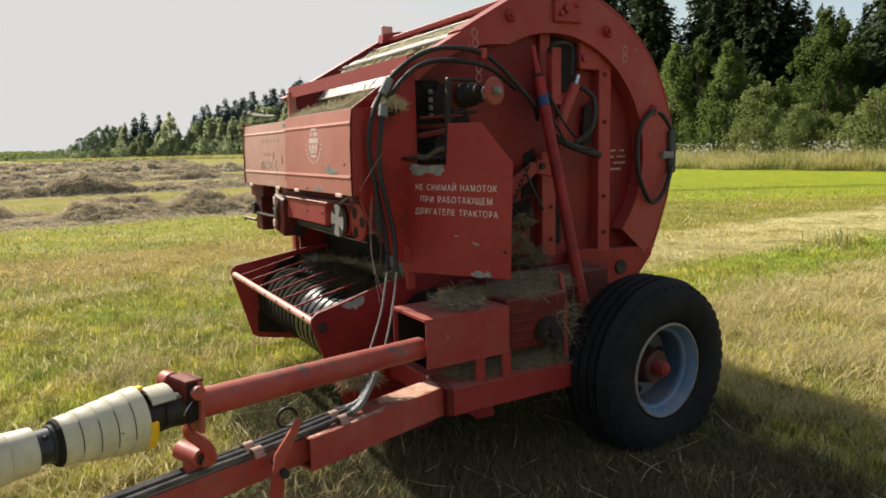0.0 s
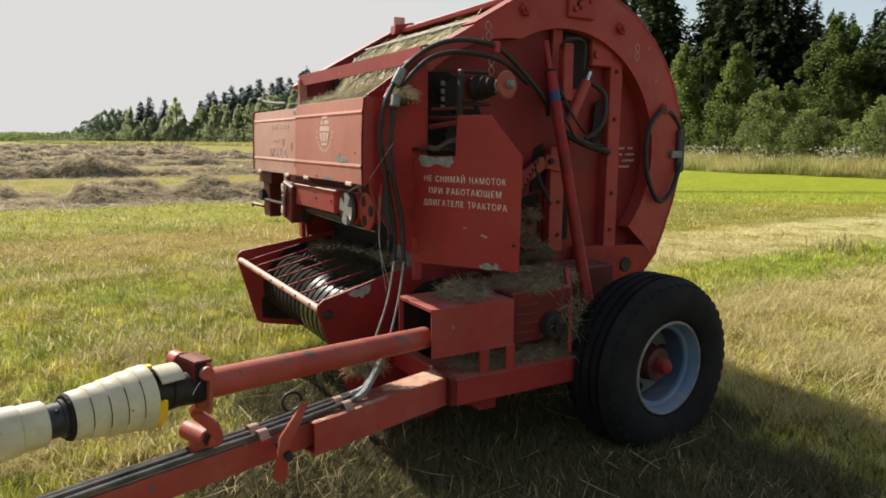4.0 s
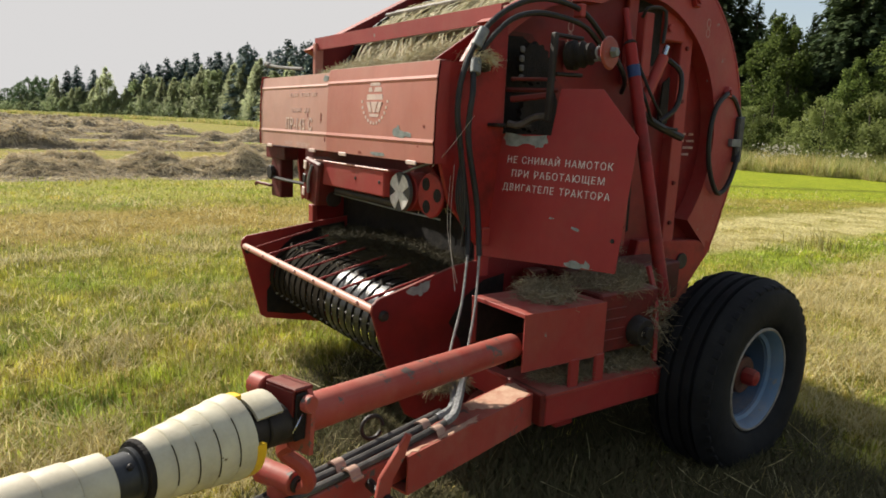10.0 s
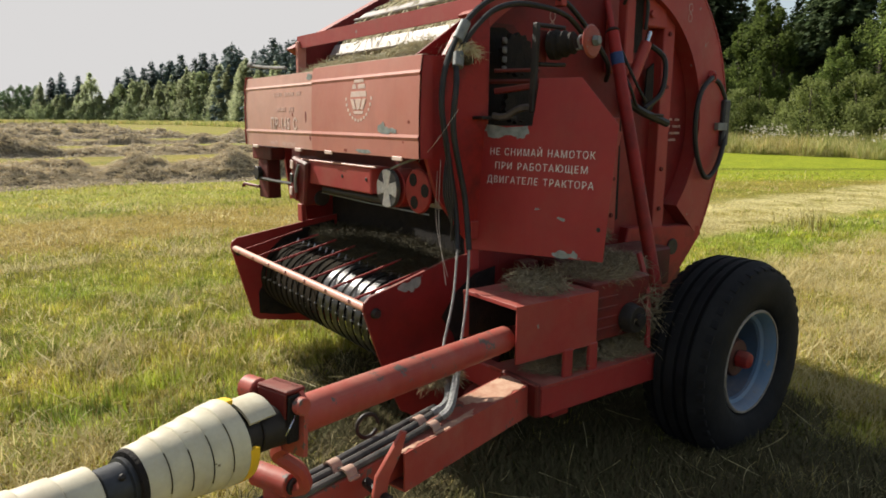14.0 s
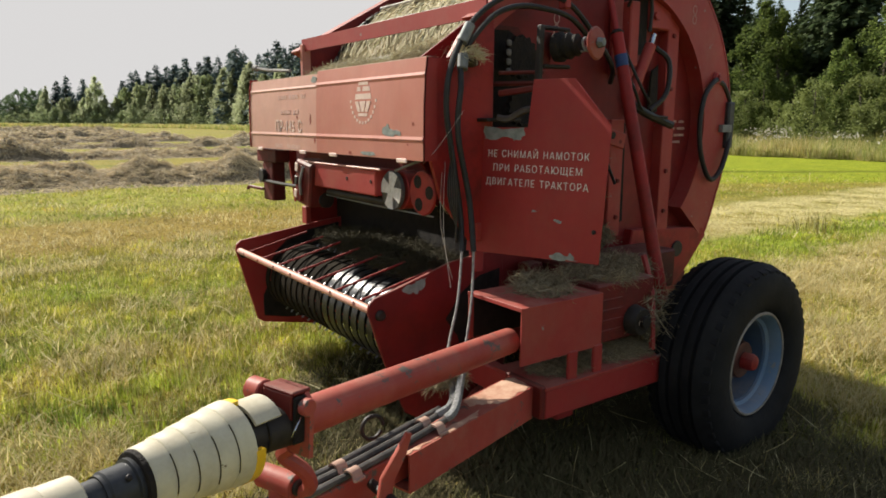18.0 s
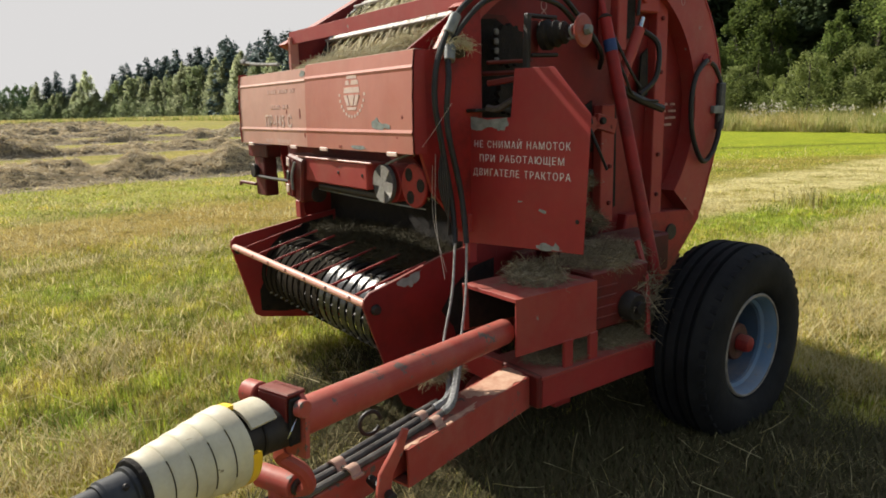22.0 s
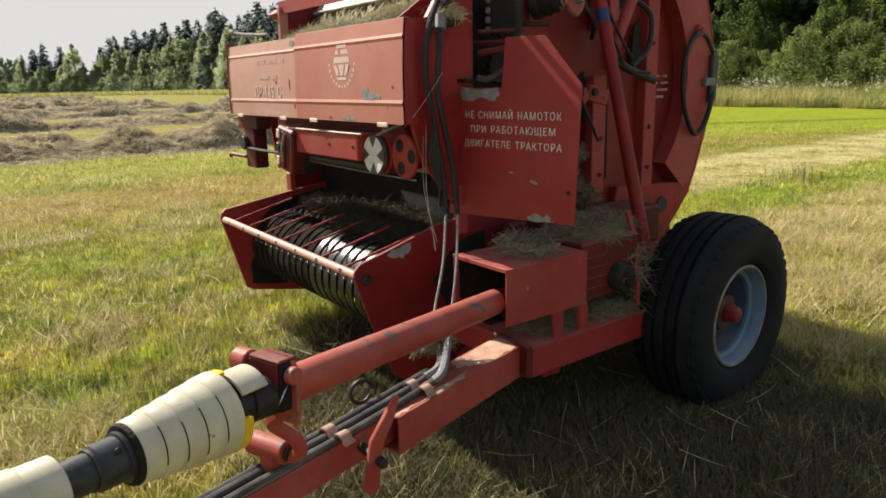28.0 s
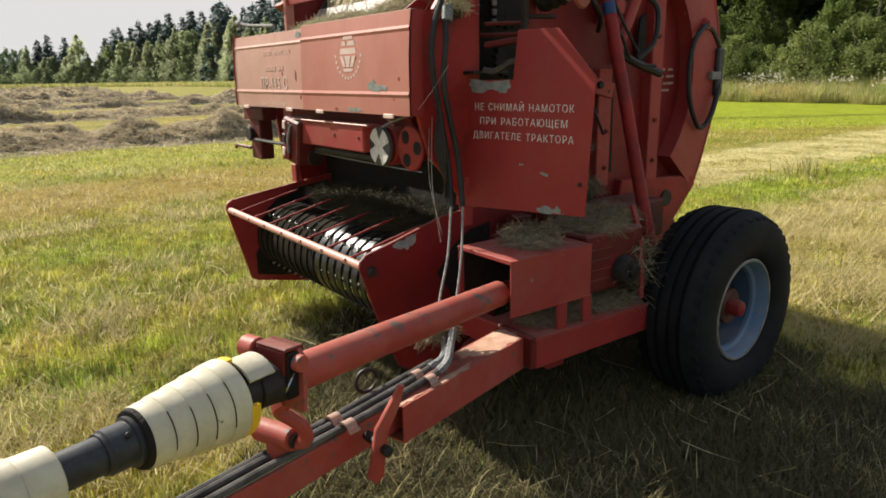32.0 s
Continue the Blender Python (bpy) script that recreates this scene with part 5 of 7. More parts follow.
    for y, z, r in ((-0.22, 1.33, 0.018), (-0.30, 1.10, 0.02), (-0.40, 0.92, 0.035)):
        part("pivot_pin", cyl(B(), (0.53, y, z), (0.56, y, z), r, r * 0.9), DARK_IRON, baler)
    bm = B()
    # dirt and shade are both in the dark red of this box
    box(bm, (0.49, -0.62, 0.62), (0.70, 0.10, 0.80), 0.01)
    part("lower_frame_box", bm, RED_DIRT_AND_SHADE, baler)
    bm = B()
    slab(bm, [(0.02, 0.87), (0.60, 0.84), (0.63, 0.79), (0.46, 0.62), (0.28, 0.46), (-0.05, 0.60)], 0.40, 0.505, bev=0.006)
    part("gate_latch_plate", bm, RED_STAINED, baler)
    part("latch_hole_rim", cyl(B(), (0.46, 0.375, 0.742), (0.515, 0.375, 0.742), 0.047, 0.042), DARK_IRON, baler)
    part("latch_bolt", cyl(B(), (0.46, 0.285, 0.63), (0.515, 0.285, 0.63), 0.022), DARK_IRON, baler)
    bm = B()
    slab(bm, [(0.62, 0.862), (0.712, 0.85), (0.69, 0.795), (0.60, 0.77)], 0.40, 0.445)
    part("latch_ear", bm, RED, baler)
    # bars where small stencilled lines stand
    for k, w in enumerate((0.14, 0.145, 0.15, 0.13)):
        bm = B()
        y0, z = 0.315 + 0.006 * (k % 2), 1.388 - 0.034 * k
        for j in range(6):
            if (j + k) % 5 == 3:
                continue
            a0 = y0 + w * j / 6
            face = DISC - 0.0974 * a0
            box(bm, (face - 0.002, a0, z), (face + 0.003, a0 + w / 6 - 0.006, z + 0.012), 0)
        part("stencilled_line", bm, FAINT_WHITE, baler, "small worn white stencilled line")
    for y, z, t in ((-0.62, 1.955, 0.1), (-0.60, 1.80, 0.0), (0.33, 1.93, 0.0)):
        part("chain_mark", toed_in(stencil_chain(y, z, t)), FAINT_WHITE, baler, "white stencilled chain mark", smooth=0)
    # rear hose loop and lamp box
    loop = [(0.61, 0.50, 1.60), (0.64, 0.44, 1.605), (0.65, 0.345, 1.53), (0.65, 0.315, 1.40), (0.65, 0.335, 1.25), (0.65, 0.40, 1.13), (0.65, 0.46, 1.095), (0.645, 0.54, 1.15), (0.63, 0.61, 1.27), (0.60, 0.66, 1.40), (0.60, 0.64, 1.50), (0.61, 0.56, 1.585), (0.61, 0.50, 1.605)]
    loop = [(x - 0.115, y + 0.145, z) for x, y, z in loop]
    part("rear_hose_loop", tube(B(), loop, 0.0135, 8), HOSE_RUBBER, baler, "black hose loop")
    bm = B()
    box(bm, (0.44, 0.748, 1.255), (0.515, 0.803, 1.50), 0.008)
    lamp = part("tail_lamp_box", bm, BLACK_PLASTIC, baler, "black tail lamp box")
    part("lamp_bracket", box(B(), (0.495, 0.69, 1.34), (0.520, 0.775, 1.38), 0.002), GREY_METAL, lamp)


disc_details()


def roof_and_shields():
    # cross beams over the chamber
    bm = B()
    slab(bm, [(-0.985, 1.772), (-0.985, 1.838), (-0.95, 1.848), (-0.945, 1.840), (-0.975, 1.830), (-0.975, 1.772)], FAR - 0.02, 0.575, bev=0.0)
    part("roof_beam", bm, RED_WORN, baler, "folded sheet beam over the bale chamber")
    bm = B()
    box(bm, (FAR - 0.02, -0.28, 2.150), (0.54, -0.22, 2.185), 0.004)
    part("roof_beam", bm, RED, baler)
    bm = B()
    box(bm, (FAR - 0.012, -1.0, 1.60), (FAR + 0.02, -0.95, 1.81), 0.003)
    part("beam_post", bm, RED_FADED, baler)
    # far side hook plate and its top gusset
    bm = B()
    slab(bm, [(-0.34, 2.14), (-0.33, 2.20), (-0.20, 2.225), (-0.12, 2.20), (-0.12, 2.16)], FAR - 0.02, FAR + 0.05)
    part("top_gusset", bm, RED, baler)
    bm = B()
    box(bm, (FAR - 0.012, -0.315, 2.17), (FAR + 0.006, -0.235, 2.262), 0.004)
    part("top_hook_plate", bm, PINK, baler)
    # thin chips of hay catcher at the far front corner
    bm = tube(B(), [(-1.26, -1.19, 1.685), (-1.12, -1.17, 1.665), (-0.88, -1.14, 1.65)], 0.009, 8, 3)
    part("shield_hinge_rod", bm, TAPE, baler)
    part("rod_knob", cyl(B(), (-1.275, -1.192, 1.688), (-1.235, -1.187, 1.680), 0.016, None, 10), TAPE, baler)
    # the two folded front shields
    prof = [(-1.225, 1.610), (-1.270, 1.606), (-1.276, 1.556), (-1.2805, 1.546), (-1.2775, 1.535), (-1.283, 1.44), (-1.284, 1.329), (-1.2885, 1.318), (-1.2848, 1.306), (-1.284, 1.243)]
    inner = [(y + 0.006, z - (0.004 if k == 0 else 0)) for k, (y, z) in enumerate(prof)]
    for x0, x1, tag in ((-1.135, -0.284, "l"), (-0.274, NEAR + 0.004, "r")):
        bm = B()
        strip_band(bm, inner, prof, x0, x1)
        if tag == "l":
            # the far sheet hangs a little lower and further in
            for v in bm.verts:
                v.co.y += 0.006
                v.co.z -= 0.012 * min(1.0, max(0.0, (v.co.z - 1.5) / 0.1))
        sh = part("front_shield", bm, RED_PALE if tag == "l" else RED_FADED, baler, "faded red folded front shield with two pressed ribs", smooth=10)
        y_in, z_top = (0.006, 1.5975) if tag == "l" else (0.0, 1.6095)
        bm = B()
        # thin paler strip along the folded lip
        slab(bm, ragged([(x0 + 0.004, -1.266 + y_in), (x1 - 0.004, -1.266 + y_in), (x1 - 0.004, -1.230 + y_in), (x0 + 0.004, -1.230 + y_in)], 0.006, 2.0, 40), z_top - 0.003, z_top, "z")
        part("settled_dust", bm, PALE_LIP, sh, "pale strip on the folded lip")
        # scuffs down to the primer along the edges
        for px, pz, wx, wz in (((-0.32, 1.572, 0.055, 0.030), (-0.35, 1.395, 0.012, 0.045), (-0.305, 1.30, 0.016, 0.03), (-0.50, 1.405, 0.010, 0.018)) if tag == "l" else
                               ((0.535, 1.375, 0.012, 0.012), (0.20, 1.256, 0.12, 0.016), (0.05, 1.255, 0.03, 0.012), (0.50, 1.30, 0.010, 0.008))):
            ring = [(px + wx * 0.5 * math.cos(t) * (1 + 0.45 * noise.noise((px * 9, t * 2.0, 1.0))), pz + wz * 0.5 * math.sin(t) * (1 + 0.6 * noise.noise((pz * 9, t * 2.0, 5.0)))) for t in [2 * math.pi * q / 14 for q in range(14)]]
            yy = float(np.interp(pz, (1.243, 1.329, 1.44, 1.535, 1.556, 1.606), (-1.284, -1.284, -1.283, -1.2775, -1.276, -1.270))) + (0.006 if tag == "l" else 0.0)
            part("scuff", slab(B(), ring, yy - 0.0012, yy + 0.004, "y"), CHIP if wx > 0.05 else RED_DISC, sh, "grey scuff in the paint")
        # closed ends of the shield
        bm = B()
        end = [(y, z) for y, z in prof] + [(-1.225, 1.243)]
        slab(bm, end, x1 - 0.004 if tag == "r" else x0, x1 if tag == "r" else x0 + 0.004)
        part("shield_end", bm, RED, sh)
        for px in ((x0 + 0.12, x1 - 0.18) if tag == "l" else (x0 + 0.13, x1 - 0.18)):
            part("shield_tab", box(B(), (px, -1.288, 1.231), (px + 0.07, -1.282, 1.247), 0.002), PINK_WHITE, sh)
        if tag == "r":
            # plain emblem: stacked bars in a hexagon, dotted ring
            bm = B()
            ex, ez = 0.163, 1.478

            def skin(z):
                return float(np.interp(z, (1.243, 1.329, 1.44, 1.535), (-1.284, -1.284, -1.283, -1.2775)))
            for x_a, x_b, z0, z1 in ((-0.042, 0.04, 0.050, 0.066), (-0.055, -0.02, 0.026, 0.044), (-0.008, 0.055, 0.026, 0.044), (-0.068, 0.066, -0.006, 0.016)):
                slab(bm, [(ex + x_a, ez + z0), (ex + x_b, ez + z0), (ex + x_b - 0.006, ez + z1), (ex + x_a + 0.006, ez + z1)], skin(ez + z1 - 0.006) - 0.0014, skin(ez + z1) + 0.003, "y")
            for x_a, x_b, x_c, x_d in ((-0.064, -0.036, -0.018, -0.042), (-0.026, 0.026, 0.010, -0.010), (0.036, 0.064, 0.042, 0.018)):
                slab(bm, [(ex + x_a, ez - 0.014), (ex + x_b, ez - 0.014), (ex + x_c, ez - 0.056), (ex + x_d, ez - 0.056)], skin(ez - 0.04) - 0.0014, skin(ez) + 0.003, "y")
            slab(bm, [(ex - 0.042, ez - 0.062), (ex + 0.042, ez - 0.062), (ex + 0.034, ez - 0.074), (ex - 0.034, ez - 0.074)], skin(ez - 0.07) - 0.001, skin(ez) + 0.003, "y")
            for k in range(13):
                th = radians(190 + 160 * k / 12)
                cx, cz = ex + 0.105 * math.cos(th), ez + 0.005 + 0.105 * math.sin(th)
                box(bm, (cx - 0.006, skin(cz) - 0.001, cz - 0.006), (cx + 0.006, skin(cz) + 0.004, cz + 0.006), 0)
            part("emblem", bm, PINK_WHITE, sh, "pale stencilled emblem of bars")
            bm = B()
            slab(bm, ragged([(0.315, 1.340), (0.325, 1.362), (0.36, 1.370), (0.385, 1.356), (0.455, 1.345), (0.452, 1.333), (0.33, 1.330)], 0.012, 3.0), -1.2853, -1.280, "y")
            part("bare_patch", bm, CHIP, sh, "bare grey metal patch")
        else:
            turn = Matrix.Translation((-0.765, -1.2794, 1.332)) @ Euler((radians(90), 0, 0)).to_matrix().to_4x4()
            lettering("lettering", "ПР-145 С", 0.080, turn, PINK_WHITE, sh, "faded white stencilled letters", 0.318, 0.010)
            for z, xm, w, n in ((1.492, -0.569, 0.33, 12), (1.420, -0.59, 0.22, 7), (1.252, -0.63, 0.32, 6)):
                for k in range(n):
                    if (k * 7 + n) % 5 == 0:
                        continue
                    xa = xm - w / 2 + w * k / n
                    yy = -1.2732 if z > 1.45 else -1.2772
                    part("stencilled_mark", box(B(), (xa, yy - 0.0016, z), (xa + w / n - 0.004, yy + 0.004, z + 0.019), 0), FADED_PINK, sh, "worn unreadable stencilled mark")


roof_and_shields()


def twine_box():
    """The twine feed beam with pulleys under the shields."""
    bm = B()
    box(bm, (-0.42, -1.265, 1.082), (0.225, -1.16, 1.190), 0.006)
    tray = part("twine_beam", bm, RED_WORN, baler)
    for x in (-0.02, 0.19):
        part("beam_hole", cyl(B(), (x, -1.268, 1.14), (x, -1.264, 1.14), 0.008, None, 10), DARK_IRON, tray)
    part("beam_rail", box(B(), (-0.46, -1.272, 1.190), (0.27, -1.262, 1.197), 0.002), PINK, tray)
    part("beam_back", box(B(), (-0.86, -1.13, 1.06), (0.46, -1.11, 1.235), 0.003), RED_DIRT_AND_SHADE, tray)
    bm = B()
    box(bm, (-1.13, -1.25, 1.165), (-0.86, -1.17, 1.235), 0.005)
    box(bm, (-1.06, -1.245, 0.955), (-0.925, -1.17, 1.17), 0.006)
    part("side_bracket", bm, RED_DIRT_AND_SHADE, baler)
    part("bracket_bearing", cyl(B(), (-1.02, -1.25, 1.09), (-1.02, -1.275, 1.09), 0.038), DARK_IRON, baler)
    part("feed_shaft", tube(B(), [(-1.00, -1.262, 1.065), (-0.80, -1.252, 1.06), (-0.50, -1.23, 1.06)], 0.009, 6, 3), DARK_IRON, baler)
    bm = B()
    tube(bm, [(-1.235, -1.27, 0.995), (-1.225, -1.27, 1.015), (-1.13, -1.265, 1.015), (-1.05, -1.25, 1.012)], 0.009, 6, 3)
    part("feed_crank", bm, RED_DIRT_AND_SHADE, baler)
    tilt = Matrix.Translation((-0.435, -1.225, 1.09)) @ Matrix.Rotation(radians(9), 4, "Y")
    gear = part("twine_gear_box", box(B(), (-0.085, -0.065, -0.105), (0.085, 0.06, 0.105), 0.01, tilt), RED_DIRT_AND_SHADE, baler)
    for z, mat in ((-0.085, PINK_WHITE), (-0.02, DARK_IRON), (0.045, PINK_WHITE)):
        part("gear_plate", box(B(), (-0.080, -0.0715, z), (-0.050, -0.0645, z + 0.042), 0.003, tilt), mat, gear)
    part("gear_rib", box(B(), (0.0, -0.078, -0.09), (0.012, -0.064, 0.09), 0.003, tilt), RED_DIRT_AND_SHADE, gear)
    part("gear_lever", tube(B(), [tilt @ Vector(p) for p in ((0.02, -0.08, -0.05), (0.03, -0.09, 0.02), (0.05, -0.085, 0.09))], 0.007, 6, 3), GREY_METAL, gear)
    part("feed_roller", cyl(B(), (-0.30, -1.21, 1.058), (0.24, -1.21, 1.058), 0.02), DARK_IRON, baler)
    part("small_pulley", cyl(B(), (-0.385, -1.20, 1.01), (-0.355, -1.20, 1.01), 0.04), DARK_IRON, baler)
    # red drive wheel with holes beside the marked pulley; both face the front
    bm = B()
    lathe(bm, [(0.03, 0), (0.082, 0), (0.086, 0.004), (0.086, 0.010), (0.080, 0.014), (0.03, 0.014)], (0.490, -1.215, 1.116), (0.490, -1.1, 1.116), 28)
    drive = part("drive_wheel", bm, RED_STAINED, baler)
    for k in range(3):
        th = radians(5 + 120 * k)
        x, z = 0.490 + 0.050 * math.cos(th), 1.116 + 0.050 * math.sin(th)
        part("wheel_hole", cyl(B(), (x, -1.2165, z), (x, -1.205, z), 0.026, None, 14, 0.001), SOOT_AND_SHADE, drive)
    part("drive_shaft", cyl(B(), (0.47, -1.21, 1.112), (0.47, -1.05, 1.112), 0.025), DARK_IRON, baler)
    part("pulley_drum", cyl(B(), (0.310, -1.205, 1.112), (0.310, -1.08, 1.112), 0.078, None, 24), RED, baler)
    part("feed_wire", tube(B(), [(-0.37, -1.2, 1.036), (0.1, -1.2, 1.030), (0.544, -1.2, 1.030)], 0.0035, 5, 2), GREY_METAL, baler, "thin bright wire under the twine beam")
    part("spring_wire", tube(B(), [(0.33, -1.235, 1.192), (0.44, -1.245, 1.220), (0.545, -1.25, 1.243)], 0.005, 5, 3), GREY_METAL, baler)


twine_box()


def marked_pulley():
    """White-and-grey quartered disc on the twine drive; it turns."""
    bm = B()
    lathe(bm, [(0.02, 0), (0.077, 0), (0.080, 0.004), (0.074, 0.009), (0.079, 0.015), (0.02, 0.016)], (0.300, -1.235, 1.112), (0.300, -1.1, 1.112), 28)
    wheel = part("marked_pulley", bm, PULLEY_GREY, baler, "grey pulley with four white sectors", origin=(0.300, -1.235, 1.112))
    for k in range(4):
        th = math.pi / 2 * k
        poly = [(0.001 * math.cos(th), 0.001 * math.sin(th))] + [(q * math.cos(th + a), q * math.sin(th + a)) for q, a in ((0.026, -0.78), (0.075, -0.42), (0.075, -0.2), (0.075, 0), (0.075, 0.2), (0.075, 0.42), (0.026, 0.78))]
        o = part("white_sector", slab(B(), poly, -0.0025, 0.001, "y"), WHITE_PAINT, None)
        o.parent = wheel
    return wheel


PULLEY = marked_pulley()


def pickup():
    shape = [(-1.455, 0.680), (-1.450, 0.710), (-1.425, 0.733), (-1.31, 0.762), (-1.07, 0.832), (-0.80, 0.865), (-0.80, 0.24), (-0.90, 0.175), (-1.20, 0.190), (-1.29, 0.245), (-1.325, 0.32), (-1.385, 0.475)]
    shape_far = [(-1.445, 0.690), (-1.440, 0.720), (-1.415, 0.742), (-0.93, 0.815), (-0.80, 0.83), (-0.80, 0.17), (-0.91, 0.187), (-1.30, 0.262), (-1.335, 0.285)]
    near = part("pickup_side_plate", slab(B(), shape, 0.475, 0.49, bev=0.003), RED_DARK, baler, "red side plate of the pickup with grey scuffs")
    far = part("pickup_side_plate", slab(B(), shape_far, -1.005, -0.99, bev=0.003), RED, baler)
    # shadow on the far plate, painted as a black patch
    part("pickup_shadow", slab(B(), [(-1.30, 0.30), (-1.30, 0.42), (-1.24, 0.52), (-1.22, 0.66), (-1.14, 0.73), (-1.02, 0.77), (-0.82, 0.80), (-0.82, 0.25), (-1.16, 0.27)], -0.9915, -0.985), SOOT_AND_SHADE, far, "black patch for the shadow where the reel turns")
    for p, x, s in ((near, 0.49, 1), (far, -0.99, 1)):
        part("plate_pin", cyl(B(), (x, -1.405, 0.665), (x + 0.018 * s, -1.405, 0.665), 0.022, 0.018, 10), DARK_IRON, p)
    bm = B()
    slab(bm, ragged([(-1.31, 0.752), (-1.24, 0.775), (-1.195, 0.788), (-1.20, 0.755), (-1.235, 0.728), (-1.29, 0.735)], 0.014, 5.0), 0.487, 0.4925)
    part("bare_patch", bm, CHIP, near)
    for pts in ([(-1.10, 0.60), (-1.02, 0.70), (-0.93, 0.76), (-0.82, 0.78), (-0.82, 0.30), (-0.93, 0.27), (-1.00, 0.40), (-1.04, 0.52)],):
        part("grease_smear", slab(B(), pts, 0.488, 0.4915), SOOT_AND_SHADE, near, "black grease smear")
    # wind guard: a pipe with rods that lie over the drum
    guard = part("wind_guard_pipe", cyl(B(), (-0.985, -1.425, 0.687), (0.475, -1.425, 0.680), 0.017), PINK, baler, "pale rubbed pipe of the wind guard")
    for k in range(7):
        x = -0.88 + 0.205 * k
        part("guard_rod", tube(B(), [(x, -1.425, 0.690), (x + 0.012, -1.08, 0.778)], 0.0052, 6, 0), RED, guard)
        part("rod_nut", cyl(B(), (x, -1.448, 0.688), (x, -1.437, 0.688), 0.009, None, 6), PINK, guard)
    # stripper bands, bright from the hay
    cy, cz, r = -1.10, 0.520, 0.185
    bm = B()
    prof = [(cy + (r + 0.02 * (k / 20)) * math.cos(radians(60 + 200 * k / 20)), cz + r * math.sin(radians(60 + 200 * k / 20))) for k in range(21)]
    prof = [(-0.86, 0.66)] + prof
    prof_in = [(cy + (y - cy) * 0.965, cz + (z - cz) * 0.965) for y, z in prof]
    strip_band(bm, prof_in, prof, -0.024, 0.024)
    band = part("stripper_band", bm, BAND_STEEL, baler, "bright worn steel stripper band", smooth=40)
    # dark copy for the left bands: dirt, and the lack of sun there
    dull = band.data.copy()
    dull.materials[0] = BAND_DULL
    band.location.x = -0.93 + 0.0715 * 10
    for k in range(20):
        if k == 10:
            continue
        o = twin(band, Matrix.Translation((-0.93 + 0.0715 * k, 0, 0)), baler)
        if k > 9:
            o["label"] = band["label"]
        else:
            o.data = dull
            o["label"] = "dull rusty stripper band, darkened for the shade there"
    part("reel_core", cyl(B(), (-0.97, cy, cz), (0.47, cy, cz), 0.09, None, 16), SOOT_AND_SHADE, baler)
    # black floor stands for the dark of the intake
    part("intake_floor", slab(B(), [(-0.92, 0.62), (-0.80, 0.66), (-0.80, 0.60), (-0.95, 0.45)], -0.98, 0.47), SOOT_AND_SHADE, baler)
    # frame under the pickup and its small guide wheel
    bm = B()
    beam(bm, (-1.0, -0.82, 0.30), (0.9, -0.82, 0.30), 0.09, 0.09)
    part("pickup_cross_tube", bm, RED, baler)
    skid = part("pickup_skid", cyl(B(), (0.58, -0.98, 0.235), (0.615, -0.98, 0.235), 0.095, None, 28), RED_DARK, baler, "round red skid under the pickup")
    part("skid_arm", tube(B(), [(0.62, -0.98, 0.235), (0.63, -0.93, 0.40), (0.58, -0.86, 0.60)], 0.018, 8, 3), RED_DIRT_AND_SHADE, skid)
    return cy, cz


PICK_Y, PICK_Z = pickup()


def tine_reel():
    """Four tine bars that turn about the drum axis."""
    bm = B()
    cyl(bm, (-0.965, PICK_Y, PICK_Z), (0.465, PICK_Y, PICK_Z), 0.03)
    reel = part("tine_reel", bm, DARK_IRON, baler, "turning reel with spring tines", origin=(0, PICK_Y, PICK_Z))
    bm = B()
    tube(bm, [(0, 0, 0.11), (0, -0.010, 0.160), (0, 0.004, 0.206)], 0.0045, 5, 3)
    me_tine = part("tine", bm, TINE_STEEL, None)
    first = True
    for b in range(4):
        turn = Matrix.Rotation(math.pi / 2 * b, 4, "X")
        bm = B()
        beam(bm, turn @ Vector((-0.96, 0, 0.115)), turn @ Vector((0.46, 0, 0.115)), 0.03, 0.03)
        bar = part("tine_bar", bm, DARK_IRON, None)
        bar.parent = reel
        for k in range(19):
            x = -0.93 + 0.0715 * (k + 0.5)
            m = Matrix.Translation((x, 0, 0)) @ turn
            if first:
                me_tine.parent = reel
                me_tine.matrix_basis = m
                first = False
            else:
                twin(me_tine, m, reel)
    return reel


REEL = tine_reel()


def slat_conveyor():
    """The chain with slats that wraps the bale; it turns about the chamber axis."""
    n, r = 17, 0.745
    conv = None
    for x in (FAR + 0.05, 0.365):
        bm = B()
        lathe(bm, [(r - 0.030, -0.006), (r - 0.016, -0.006), (r - 0.016, 0.006), (r - 0.030, 0.006)], (x, 0, 0), (x + 1, 0, 0), 68, True)
        for k in range(n * 4):
            th = 2 * math.pi * k / (n * 4)
            m = Matrix.Rotation(th, 4, "X") @ Matrix.Translation((x, 0, r - 0.012))
            box(bm, (-0.016, -0.028, -0.011), (0.016, 0.028, 0.011), 0.004, m)
        if conv is None:
            conv = part("slat_conveyor", bm, DARK_IRON, baler, "black roller chains carrying steel slats", origin=None)
            conv.location = (0, CY, CZ)
        else:
            chain = part("roller_chain", bm, DARK_IRON, None, "black roller chain")
            chain.parent = conv
    bm = B()
    box(bm, (FAR + 0.04, -0.042, r - 0.006), (0.382, 0.042, r + 0.004), 0.004)
    box(bm, (FAR + 0.04, -0.046, r - 0.004), (0.382, -0.034, r + 0.016), 0.004)
    slat = part("slat", bm, SLAT_PAINT, None, "pale rubbed steel slat")
    slat.parent = conv
    for k in range(1, n):
        twin(slat, Matrix.Rotation(2 * math.pi * k / n, 4, "X"), conv)
    return conv


CONVEYOR = slat_conveyor()


